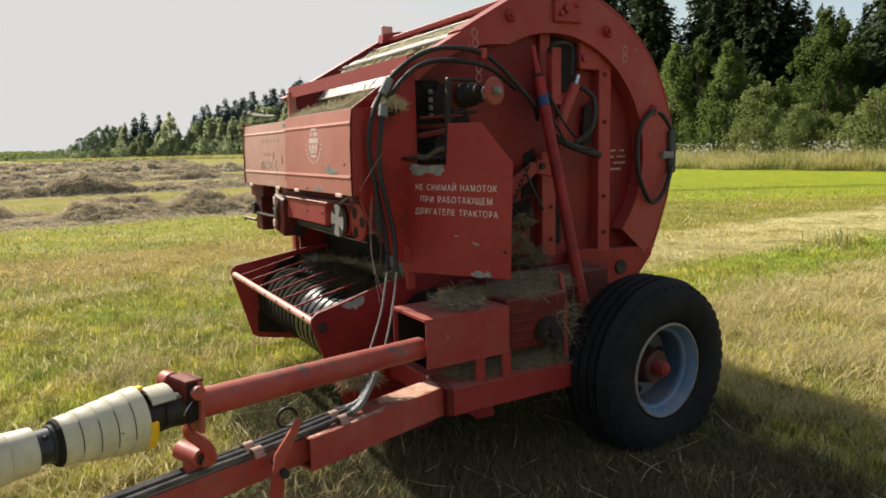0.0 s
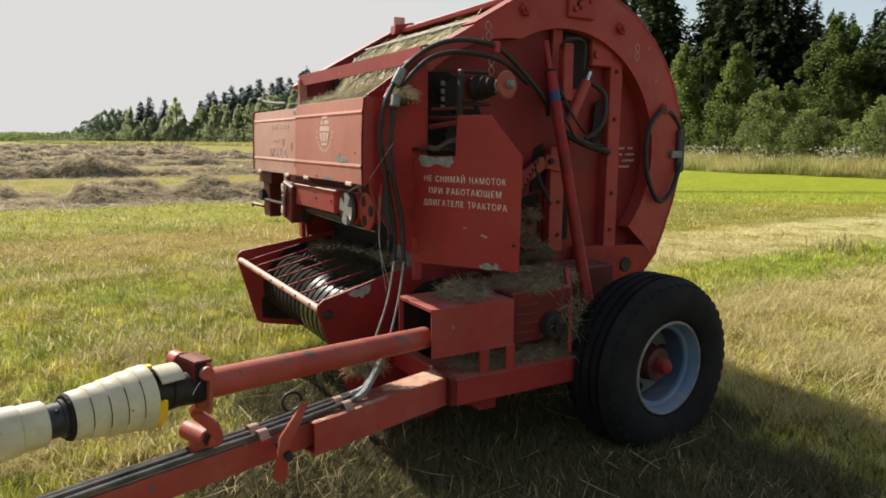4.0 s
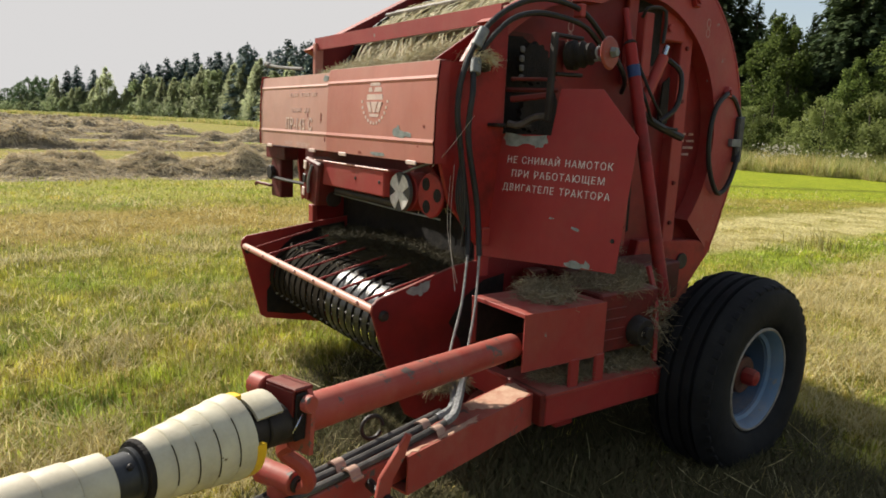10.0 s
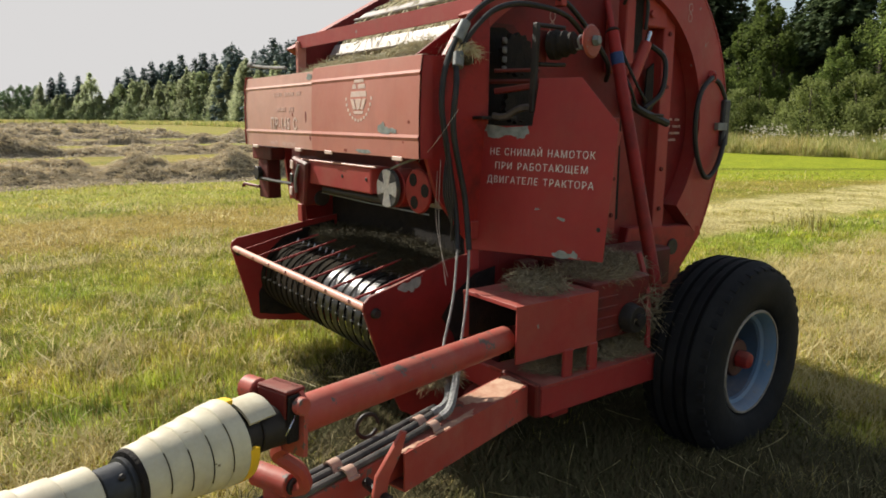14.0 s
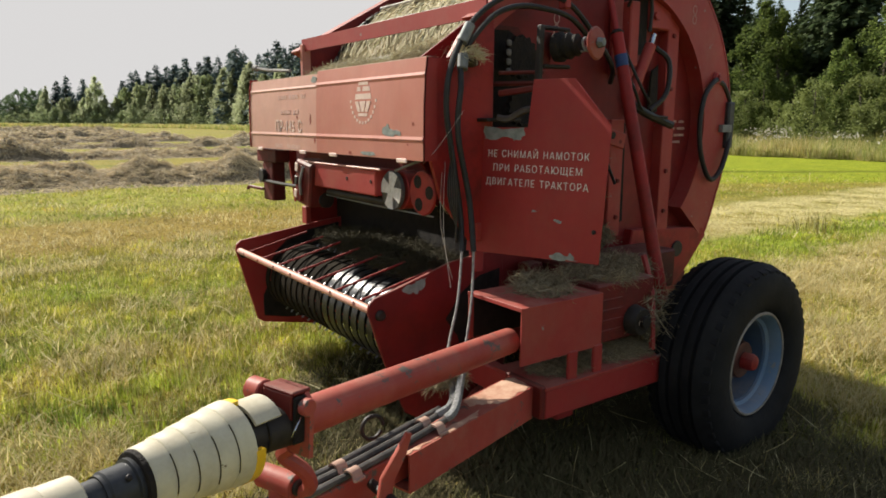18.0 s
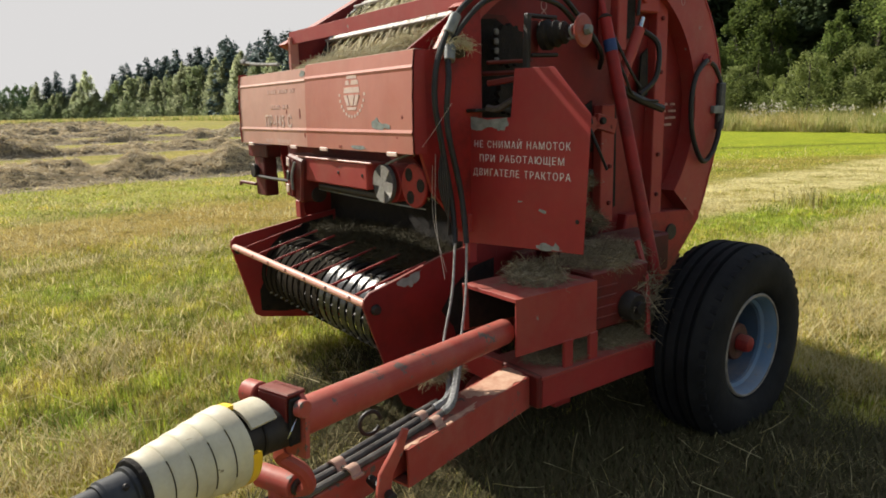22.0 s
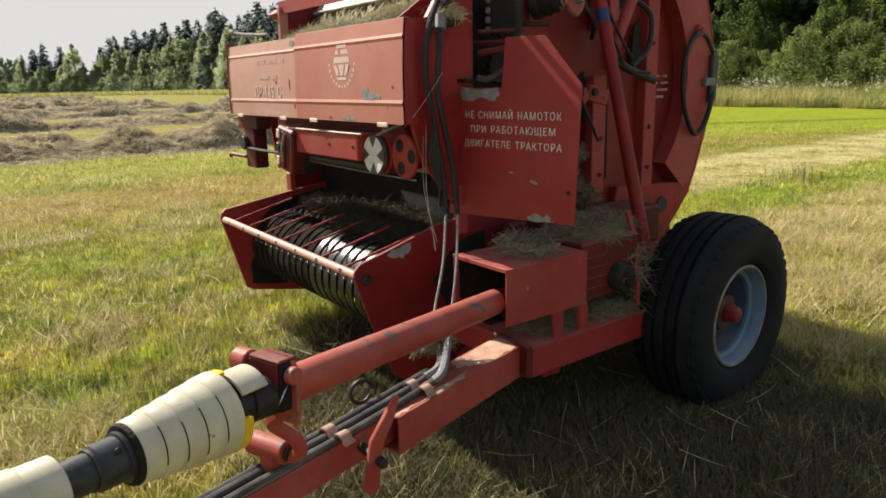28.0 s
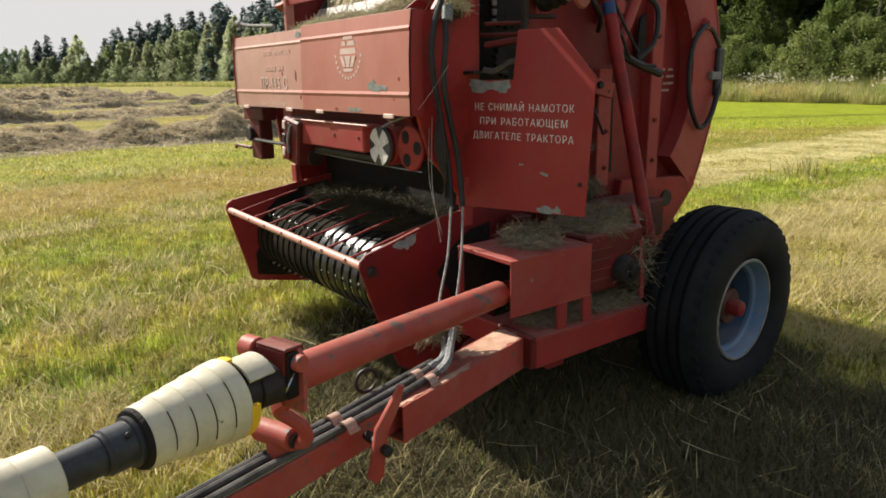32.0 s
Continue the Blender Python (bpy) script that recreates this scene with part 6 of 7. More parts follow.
def hay_bale():
    """The bale in the chamber: a rough roll of hay that turns with the slats."""
    rng = np.random.default_rng(41)
    bm = B()
    seg, rows = 72, 24
    rings = []
    for i in range(rows + 1):
        x = FAR + 0.09 + (0.345 - FAR - 0.09) * i / rows
        ring = []
        for k in range(seg):
            th = 2 * math.pi * k / seg
            r = 0.715 + 0.022 * noise.noise((x * 5, math.cos(th) * 5, math.sin(th) * 5)) + 0.014 * noise.noise((x * 14, math.cos(th) * 14, math.sin(th) * 14))
            ring.append(bm.verts.new((x, r * math.cos(th), r * math.sin(th))))
        rings.append(ring)
    for a, b in zip(rings, rings[1:]):
        for k in range(seg):
            bm.faces.new((a[k], a[(k + 1) % seg], b[(k + 1) % seg], b[k]))
    bm.faces.new(rings[0])
    bm.faces.new(rings[-1])
    ob = part("hay_bale", bm, BALE_CORE, None)
    ob.location = (0, CY, CZ)
    tagged(ob, "round roll of dry straw-coloured hay turning in the chamber", "hay bale")
    n = 9000
    th = rng.uniform(0, 2 * np.pi, n)
    x = rng.uniform(FAR + 0.10, 0.345, n)
    r = 0.725 + rng.uniform(-0.012, 0.026, n)
    p = np.stack([x, r * np.cos(th), r * np.sin(th)], 1)
    tang = np.stack([0 * th, -np.sin(th), np.cos(th)], 1)
    along = np.array([1.0, 0, 0])
    mixv = rng.normal(0, 0.6, n)[:, None]
    t = tang + along * mixv + rng.normal(0, 0.12, (n, 3))
    t /= np.linalg.norm(t, axis=1)[:, None]
    nrm = np.stack([0 * th, np.cos(th), np.sin(th)], 1)
    s = np.cross(t, nrm + rng.normal(0, 0.4, (n, 3)))
    s /= np.linalg.norm(s, axis=1)[:, None]
    ln = rng.uniform(0.03, 0.11, n)[:, None]
    w = 0.0028
    q = np.stack([p - t * ln - s * w, p - t * ln + s * w, p + t * ln + s * w, p + t * ln - s * w], 1)
    o = new("surface_hay", tri_soup("surface_hay", q, HAY, 4))
    o.parent = ob
    return ob


BALE_CORE = plain("bale_hay", (0.28, 0.23, 0.12), (0.58, 0.50, 0.32), 26, 0.9, 0, 1.0, 0.03, 8)
BALE = hay_bale()


# ---- wheels, frame and drawbar ----
def wheel_parts(x, side):
    """Implement tyre with shoulder blocks on a pale blue rim; side: +1 shows its face to +x. The wheel toes out a little."""
    made = []
    c = Vector((0, 0, 0))
    ax = Vector((side, 0, 0))
    bm = B()
    half = [(0.222, 0.118), (0.232, 0.132), (0.265, 0.146), (0.315, 0.152), (0.362, 0.146), (0.390, 0.130), (0.400, 0.106)]
    tread = [(0.408, 0.098)]
    for w in (0.072, 0.026):
        tread += [(0.416, w + 0.009), (0.400, w + 0.007), (0.400, w - 0.007), (0.418, w - 0.009)]
    prof = half + tread
    prof = prof + [(0.419, 0.0)] + [(r, -s) for r, s in reversed(prof)]
    lathe(bm, prof, c, c + ax, 84, True)
    tyre = part("tyre", bm, RUBBER, baler, "black ribbed tyre dusty from the field", smooth=40)
    made.append(tyre)
    if side > 0:
        lug = None
        for k in range(42):
            for e in (-1, 1):
                m = Matrix.Rotation(2 * math.pi * (k + (0.5 if e > 0 else 0)) / 42, 4, "X") @ Matrix.Rotation(e * radians(13), 4, "Y") @ Matrix.Translation((e * 0.020, 0, 0))
                if lug is None:
                    bm = B()
                    box(bm, (-0.026, -0.0185, 0.372), (0.026, 0.0185, 0.4125), 0.004)
                    lug = part("tread_lug", bm, RUBBER, None)
                    lug.parent = tyre
                    lug.matrix_basis = m
                else:
                    twin(lug, m, tyre)
    bm = B()
    lathe(bm, [(0.200, -0.12), (0.224, -0.122), (0.212, -0.112), (0.190, -0.08), (0.185, 0.02), (0.192, 0.066), (0.199, 0.098), (0.214, 0.112), (0.218, 0.120), (0.209, 0.124),
               (0.196, 0.108), (0.190, 0.078), (0.176, 0.070), (0.172, 0.020), (0.170, -0.05), (0.166, -0.09)], c, c + ax, 56, True)
    made.append(part("rim", bm, RIM_PAINT, baler, "pale blue steel rim with chipped flange", smooth=40))
    well = lathe(B(), [(0.176, 0.060), (0.1705, 0.058), (0.168, 0.030), (0.1655, 0.024), (0.1655, -0.040), (0.176, -0.045)], c, c + ax, 56, True)
    made.append(part("rim_well", well, RIM_WELL, baler, "dark blue dirty well of the rim", smooth=40))
    flange = lathe(B(), [(0.2085, 0.1235), (0.217, 0.1205), (0.2195, 0.1225), (0.214, 0.1285), (0.208, 0.1275)], c, c + ax, 56, True)
    made.append(part("rim_edge", flange, DUSTY_STEEL, baler, "bare rubbed edge of the rim", smooth=40))
    dish = part("rim_dish", lathe(B(), [(0.171, -0.052), (0.160, -0.022), (0.146, -0.016), (0.112, -0.034), (0.05, -0.034), (0.05, -0.048), (0.115, -0.048), (0.170, -0.070)], c, c + ax, 40, True), RIM_DARK, baler, "dirty grey wheel dish")
    made.append(dish)
    for k in range(6):
        th = 2 * math.pi * k / 6 + 0.3
        p = c - ax * 0.020 + Vector((0, 0.128 * math.cos(th), 0.128 * math.sin(th)))
        part("rim_hole", cyl(B(), p - ax * 0.012, p + ax * 0.004, 0.021, None, 14, 0.001), SOOT_AND_SHADE, dish)
    hub = part("hub", cyl(B(), c - ax * 0.06, c + ax * 0.062, 0.094, 0.078), HUB_GREASE, baler, "greasy red wheel hub with a bright cap")
    made.append(hub)
    part("hub_cap", lathe(B(), [(0.036, 0), (0.036, 0.034), (0.030, 0.048), (0.012, 0.056)], c + ax * 0.066, c + ax * 0.2, 20), RED_STAINED, hub)
    for k in range(6):
        th = 2 * math.pi * k / 6
        p = c + Vector((0, 0.098 * math.cos(th), 0.098 * math.sin(th)))
        part("wheel_nut", cyl(B(), p - ax * 0.050, p - ax * 0.012, 0.012, None, 6), RIM_DARK, hub)
    for o in made:
        o.matrix_basis = Matrix.Translation((x, -0.050, 0.410)) @ Matrix.Rotation(radians(3.0 * side), 4, "Z")


def chassis():
    wheel_parts(1.100, 1)
    wheel_parts(-1.555, -1)
    bm = B()
    beam(bm, (-1.5, 0, 0.415), (1.06, 0, 0.415), 0.10, 0.10)
    part("axle_beam", bm, RED, baler)
    bm = B()
    box(bm, (0.985, -1.075, 0.365), (1.045, -0.06, 0.475), 0.006)
    part("side_rail", bm, RED, baler)
    bm = B()
    box(bm, (-1.0, -1.08, 0.375), (0.985, -1.02, 0.475), 0.006)
    part("front_cross_rail", bm, RED, baler)
    bm = B()
    slab(bm, [(0.78, -1.085), (1.05, -1.085), (1.05, -0.10), (0.78, -0.10)], 0.475, 0.483, "z")
    part("deck_plate", bm, RED_WORN, baler)
    for x, y in ((1.03, -0.93), (1.03, -0.80)):
        part("guard_foot", box(B(), (x - 0.012, y - 0.022, 0.475), (x + 0.004, y + 0.022, 0.585), 0.003), RED, baler)
    # sheet guard over the driveline, open to the front
    bm = B()
    fold = [(1.030, 0.578), (1.030, 0.777), (0.742, 0.777), (0.742, 0.60), (0.748, 0.60), (0.748, 0.771), (1.024, 0.771), (1.024, 0.578)]
    slab(bm, fold, -1.18, -0.785, "y")
    guard = part("driveline_guard", bm, RED_WORN, baler, "folded red sheet guard, open at the front")
    # black sheets stand for the shade inside the open guard
    part("guard_shade_sheet", box(B(), (0.7485, -1.16, 0.605), (0.7525, -0.79, 0.768), 0), SOOT_AND_SHADE, guard, "black sheet for the shade inside the guard")
    part("guard_shade_sheet", box(B(), (0.753, -0.795, 0.60), (1.02, -0.788, 0.768), 0), SOOT_AND_SHADE, guard, "black sheet for the shade inside the guard")
    part("guard_edge", box(B(), (0.742, -1.184, 0.766), (1.032, -1.180, 0.780), 0.001), RED_WORN, guard)
    # gear case behind it, in red darkened for dirt and shade
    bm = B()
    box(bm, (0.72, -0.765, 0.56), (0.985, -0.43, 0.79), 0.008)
    gear = part("gear_case", bm, RED_DIRT_AND_SHADE, baler)
    for z in (0.60, 0.64, 0.68, 0.72):
        part("case_fin", box(B(), (0.983, -0.74, z), (0.988, -0.62, z + 0.012), 0.002), RED_DIRT_AND_SHADE, gear)
    bm = B()
    cyl(bm, (0.985, -0.555, 0.63), (1.035, -0.555, 0.63), 0.06, 0.052)
    cyl(bm, (1.035, -0.555, 0.63), (1.055, -0.555, 0.63), 0.025)
    part("case_cap", bm, DARK_IRON, gear, "dark greasy bearing cap")
    part("tie_rod", tube(B(), [(1.02, -0.47, 0.50), (0.98, -0.44, 0.72), (0.9, -0.40, 0.85)], 0.013, 6, 3), RED, baler)
    # legs that carry the chamber on the frame
    for x in (0.55, -1.02):
        part("chamber_leg", beam(B(), (x, -0.70, 0.44), (x, -0.70, 0.80), 0.06, 0.09, (0, 1, 0)), RED_DIRT_AND_SHADE, baler)
        part("chamber_leg", beam(B(), (x, 0.02, 0.415), (x, 0.02, 0.70), 0.06, 0.10, (0, 1, 0)), RED_DIRT_AND_SHADE, baler)


chassis()

BAR_A, BAR_B = Vector((0.925, -1.02, 0.425)), Vector((1.385, -2.72, 0.415))


# along the sleeve, across it, and up from its top face
SLEEVE_TOP = Matrix(((0, 1, 0, 0), (0, 0, 1, 0.0582), (1, 0, 0, 0), (0, 0, 0, 1)))


def drawbar():
    bar = part("drawbar", beam(B(), BAR_A - Vector((0.020, 0.006, 0)), BAR_B - Vector((0.020, 0.006, 0)), 0.066, 0.088), RED_RUBBED, baler, "red box-section drawbar with rubbed edges")
    u = (BAR_B - BAR_A).normalized()
    # sleeve with an open end
    a, b = BAR_A + u * 0.02, BAR_A + u * 0.735
    m, n = frame_of(a, b)
    bm = B()
    outer = [(-0.060, -0.058), (0.060, -0.058), (0.060, 0.058), (-0.060, 0.058)]
    loops = [[bm.verts.new(m @ Vector((x * k, y * k, z))) for x, y in outer] for k, z in ((1, 0), (1, n), (0.90, n), (0.90, 0))]
    for la, lb in zip(loops, loops[1:] + loops[:1]):
        for q in range(4):
            bm.faces.new((la[q], la[(q + 1) % 4], lb[(q + 1) % 4], lb[q]))
    sleeve = part("drawbar_sleeve", bm, RED_RUBBED, bar)
    # pale slabs: wear and dust, with the patches of sun painted in
    for k, pts in enumerate(([(0.05, -0.045), (0.10, -0.052), (0.33, -0.050), (0.35, -0.01), (0.30, 0.020), (0.27, 0.052), (0.10, 0.054), (0.06, 0.02)],
                             [(0.36, 0.030), (0.52, 0.036), (0.60, 0.054), (0.40, 0.055)], [(0.62, 0.042), (0.715, 0.038), (0.72, 0.055), (0.64, 0.055)])):
        bm = slab(B(), ragged(pts, 0.014, k), 0.0, 0.0015, "z")
        bmesh.ops.transform(bm, matrix=m @ SLEEVE_TOP, verts=bm.verts)
        part("sunlit_worn_top", bm, PINK_SUN_AND_DUST, sleeve, "pale dusty worn top of the sleeve, its sun patches put into the colour")
    bm = B()
    box(bm, (0.86, -1.100, 0.372), (1.050, -1.075, 0.492), 0.005)
    part("drawbar_flange", bm, RED_DIRT_AND_SHADE, bar)
    # jack lever plate at the side
    part("jack_lever", slab(B(), [(-1.770, 0.598), (-1.785, 0.603), (-1.815, 0.560), (-1.862, 0.500), (-1.872, 0.44), (-1.888, 0.37), (-1.868, 0.345), (-1.842, 0.36), (-1.836, 0.43), (-1.826, 0.49), (-1.790, 0.54)], 1.262, 1.275, bev=0.002), RED_RUBBED, baler, "flat red lever beside the drawbar")
    part("lever_pin", cyl(B(), (1.18, -1.84, 0.44), (1.30, -1.84, 0.44), 0.014, None, 10), DARK_IRON, baler)
    return u


BAR_U = drawbar()


def on_bar(s, side=0.0, up=0.0):
    """A place s metres along the drawbar, side metres towards the near side, up metres over its top."""
    w = Vector((-BAR_U.y, BAR_U.x, 0)).normalized()
    return BAR_A + BAR_U * s + w * side + Vector((0, 0, 0.0475 + up))


def hose_run():
    """Two hydraulic hoses from the roof over the cheek to the drawbar, clamped on it."""
    tops = ([(0.55, -0.25, 1.56), (0.62, -0.33, 1.63), (0.64, -0.51, 1.775), (0.64, -0.64, 1.852), (0.64, -0.82, 1.868), (0.635, -0.97, 1.825), (0.63, -1.10, 1.727), (0.64, -1.19, 1.58), (0.645, -1.215, 1.44), (0.65, -1.195, 1.29), (0.66, -1.16, 1.06), (0.70, -1.18, 0.92)],
            [(0.60, -0.42, 1.70), (0.64, -0.60, 1.79), (0.64, -0.79, 1.815), (0.635, -0.92, 1.80), (0.63, -1.02, 1.745), (0.63, -1.13, 1.62), (0.67, -1.17, 1.50), (0.67, -1.18, 1.34), (0.69, -1.14, 1.10), (0.73, -1.15, 0.92)])
    ends = ([(0.77, -1.25, 0.76), (0.86, -1.36, 0.60)], [(0.81, -1.22, 0.76), (0.90, -1.32, 0.60)])
    for k, (top, end) in enumerate(zip(tops, ends)):
        side = -0.022 + 0.036 * k
        hose = part("hydraulic_hose", tube(B(), top, 0.0108, 8), HOSE_RUBBER, baler, "black hydraulic hose")
        wrap = [top[-1]] + end + [on_bar(0.44 + 0.03 * k, side, 0.055)]
        part("hose_wrap", tube(B(), wrap, 0.0046, 8), TAPE, hose, "pale wrapped lower hose")
        knot = [end[-1], on_bar(0.44 + 0.03 * k, side, 0.055), on_bar(0.52, side, 0.03)]
        part("hose_ferrule", tube(B(), knot, 0.0135, 8, 4), FERRULE, hose)
        low = [on_bar(0.50, side, 0.03), on_bar(0.62, side, 0.022), on_bar(0.90, side, 0.016), on_bar(1.2, side - 0.01, 0.014), on_bar(1.65, side, 0.014)]
        part("lower_hose", tube(B(), low, 0.0098, 8), HOSE_DUSTY, hose)
        part("hose_coupling", cyl(B(), top[6 if k == 0 else 5], Vector(top[7 if k == 0 else 6]) * 0.45 + Vector(top[6 if k == 0 else 5]) * 0.55, 0.020), GREY_METAL, hose, "bright steel hose coupling")
    part("lower_hose", tube(B(), [on_bar(0.46, -0.06, 0.02), on_bar(0.7, -0.055, 0.018), on_bar(1.0, -0.05, 0.014), on_bar(1.65, -0.045, 0.014)], 0.010, 8), HOSE_DUSTY, baler)
    for s in (0.56, 0.90):
        m, _ = frame_of(on_bar(s, 0, 0.016), on_bar(s + 0.05, 0, 0.016))
        lo, hi = [], []
        for q in range(25):
            x = -0.056 + 0.112 * q / 24
            y = max([0.0] + [0.019 * math.sqrt(max(0.0, 1 - ((x - c) / 0.020) ** 2)) for c in (-0.030, 0.026)])
            lo.append((x, y - 0.003))
            hi.append((x, y + 0.003))
        bm = strip_band(B(), lo, hi, 0.0, 0.034)
        bmesh.ops.transform(bm, matrix=m @ Matrix(((0, 1, 0, 0), (0, 0, 1, 0), (1, 0, 0, 0), (0, 0, 0, 1))), verts=bm.verts)
        clamp = part("hose_clamp", bm, CLAMP, baler, "rusty pink hose clamp humped over two hoses")
        part("clamp_bolt", cyl(B(), m @ Vector((-0.002, 0.002, 0.017)), m @ Vector((-0.002, 0.010, 0.017)), 0.007, None, 6), DARK_IRON, clamp)
    # flat bar between the hoses
    part("hose_shelf", beam(B(), on_bar(0.66, -0.004, 0.004), on_bar(1.6, -0.004, 0.004), 0.030, 0.005), DUSTY_STEEL, baler, "dusty flat bar between the hoses")
    part("hose_clip", box(B(), (0.61, -0.645, 1.825), (0.652, -0.615, 1.875), 0.004), RED_WORN, baler)
    part("wire_ring", tube(B(), [on_bar(0.72, -0.10, 0.04) + Vector((0, 0.035 * math.cos(t), 0.035 * math.sin(t))) for t in [radians(30 * k) for k in range(12)]], 0.006, 6, 2), DARK_IRON, baler)


hose_run()

TUBE_A, TUBE_B = Vector((0.957, -1.17, 0.648)), Vector((1.278, -2.10, 0.717))


def shaft_cover():
    """Red tube over the driveline with its bracket at the front joint."""
    cov = part("shaft_cover_tube", cyl(B(), TUBE_A, TUBE_B, 0.044, 0.044, 28), RED_RUBBED, baler, "red driveline cover tube with bare scratches")
    u = (TUBE_B - TUBE_A).normalized()
    m, _ = frame_of(TUBE_B - u * 0.01, TUBE_B + u * 0.1)
    bm = B()
    slab_pts = [(-0.066, -0.066), (0.066, -0.066), (0.066, 0.06), (0.042, 0.088), (-0.042, 0.088), (-0.066, 0.06)]
    a = [bm.verts.new(m @ Vector((x, y, 0.0))) for x, y in slab_pts]
    b = [bm.verts.new(m @ Vector((x, y, 0.012))) for x, y in slab_pts]
    bm.faces.new(a), bm.faces.new(b)
    for k in range(6):
        bm.faces.new((a[k], a[(k + 1) % 6], b[(k + 1) % 6], b[k]))
    br = part("joint_bracket", bm, RED_RUBBED, baler, "red bracket over the front universal joint")
    hood = B()
    box(hood, (-0.050, 0.078, -0.008), (0.048, 0.088, 0.046), 0.003, m)
    box(hood, (-0.050, 0.020, 0.037), (0.042, 0.080, 0.046), 0.003, m)
    part("bracket_hood", hood, RED_DIRT_AND_SHADE, br)
    # black plate added for the shadowed gap beside the hood
    part("bracket_shade_plate", box(B(), (0.046, -0.03, 0.012), (0.054, 0.078, 0.046), 0.004, m), SOOT_AND_SHADE, br, "black plate for the shadowed gap in the bracket")
    part("bracket_roll", cyl(B(), m @ Vector((-0.105, 0.062, 0.030)), m @ Vector((-0.058, 0.062, 0.030)), 0.028, None, 14), RED_RUBBED, br)
    part("bracket_roll", cyl(B(), m @ Vector((0.056, 0.055, 0.022)), m @ Vector((0.078, 0.055, 0.022)), 0.020, None, 14), RED_RUBBED, br)
    part("cotter", tube(B(), [m @ Vector(p) for p in ((0.062, 0.035, 0.035), (0.070, 0.020, 0.055), (0.064, 0.0, 0.062))], 0.002, 5, 3), STEEL, br)
    bm = B()
    cyl(bm, m @ Vector((0, 0, 0.0)), m @ Vector((0, 0, 0.10)), 0.05, 0.045)
    part("universal_joint", bm, DARK_IRON, baler, "black greasy universal joint")
    # S-shaped hook down to the roll on the drawbar
    arm = [m @ Vector((0.0, -0.06, 0.0)), Vector((1.245, -2.105, 0.625)), Vector((1.275, -2.065, 0.585)), Vector((1.262, -2.05, 0.535)), Vector((1.225, -2.07, 0.515))]
    part("hook_arm", tube(B(), arm, 0.018, 8, 5), RED_RUBBED, baler)
    hookp = part("hook_roll", cyl(B(), (1.13, -2.115, 0.530), (1.235, -2.07, 0.530), 0.030, None, 18), RED_RUBBED, baler)
    part("roll_post", cyl(B(), (1.185, -2.09, 0.455), (1.185, -2.09, 0.52), 0.030, None, 14), RED_RUBBED, hookp)
    part("roll_end", cyl(B(), (1.235, -2.07, 0.530), (1.245, -2.066, 0.530), 0.02, None, 14), DARK_IRON, hookp)


shaft_cover()


# ---- the telescopic drive shaft with its guards ----
PTO_A = Vector((1.300, -2.215, 0.722))
PTO_B = Vector((1.378, -2.448, 0.726))
PTO_U = (PTO_B - PTO_A).normalized()
pto = thing("drive_shaft", "telescopic tractor drive shaft in cream plastic guards", "drive shaft")


def ribbed_cone(r0, r1, length, seg=36):
    """Profile of a stepped guard cone from the wide end."""
    prof, n = [(r0 - 0.004, 0.0)], 5
    for k in range(n):
        s0, s1 = length * k / n, length * (k + 1) / n
        ra, rb = r0 + (r1 - r0) * k / n, r0 + (r1 - r0) * (k + 1) / n
        prof += [(ra, s0 + 0.001), (rb + 0.003, s1 - 0.004), (rb - 0.001, s1 - 0.001)]
    prof += [(r1 - 0.008, length), (r1 - 0.012, length - 0.01)]
    return prof


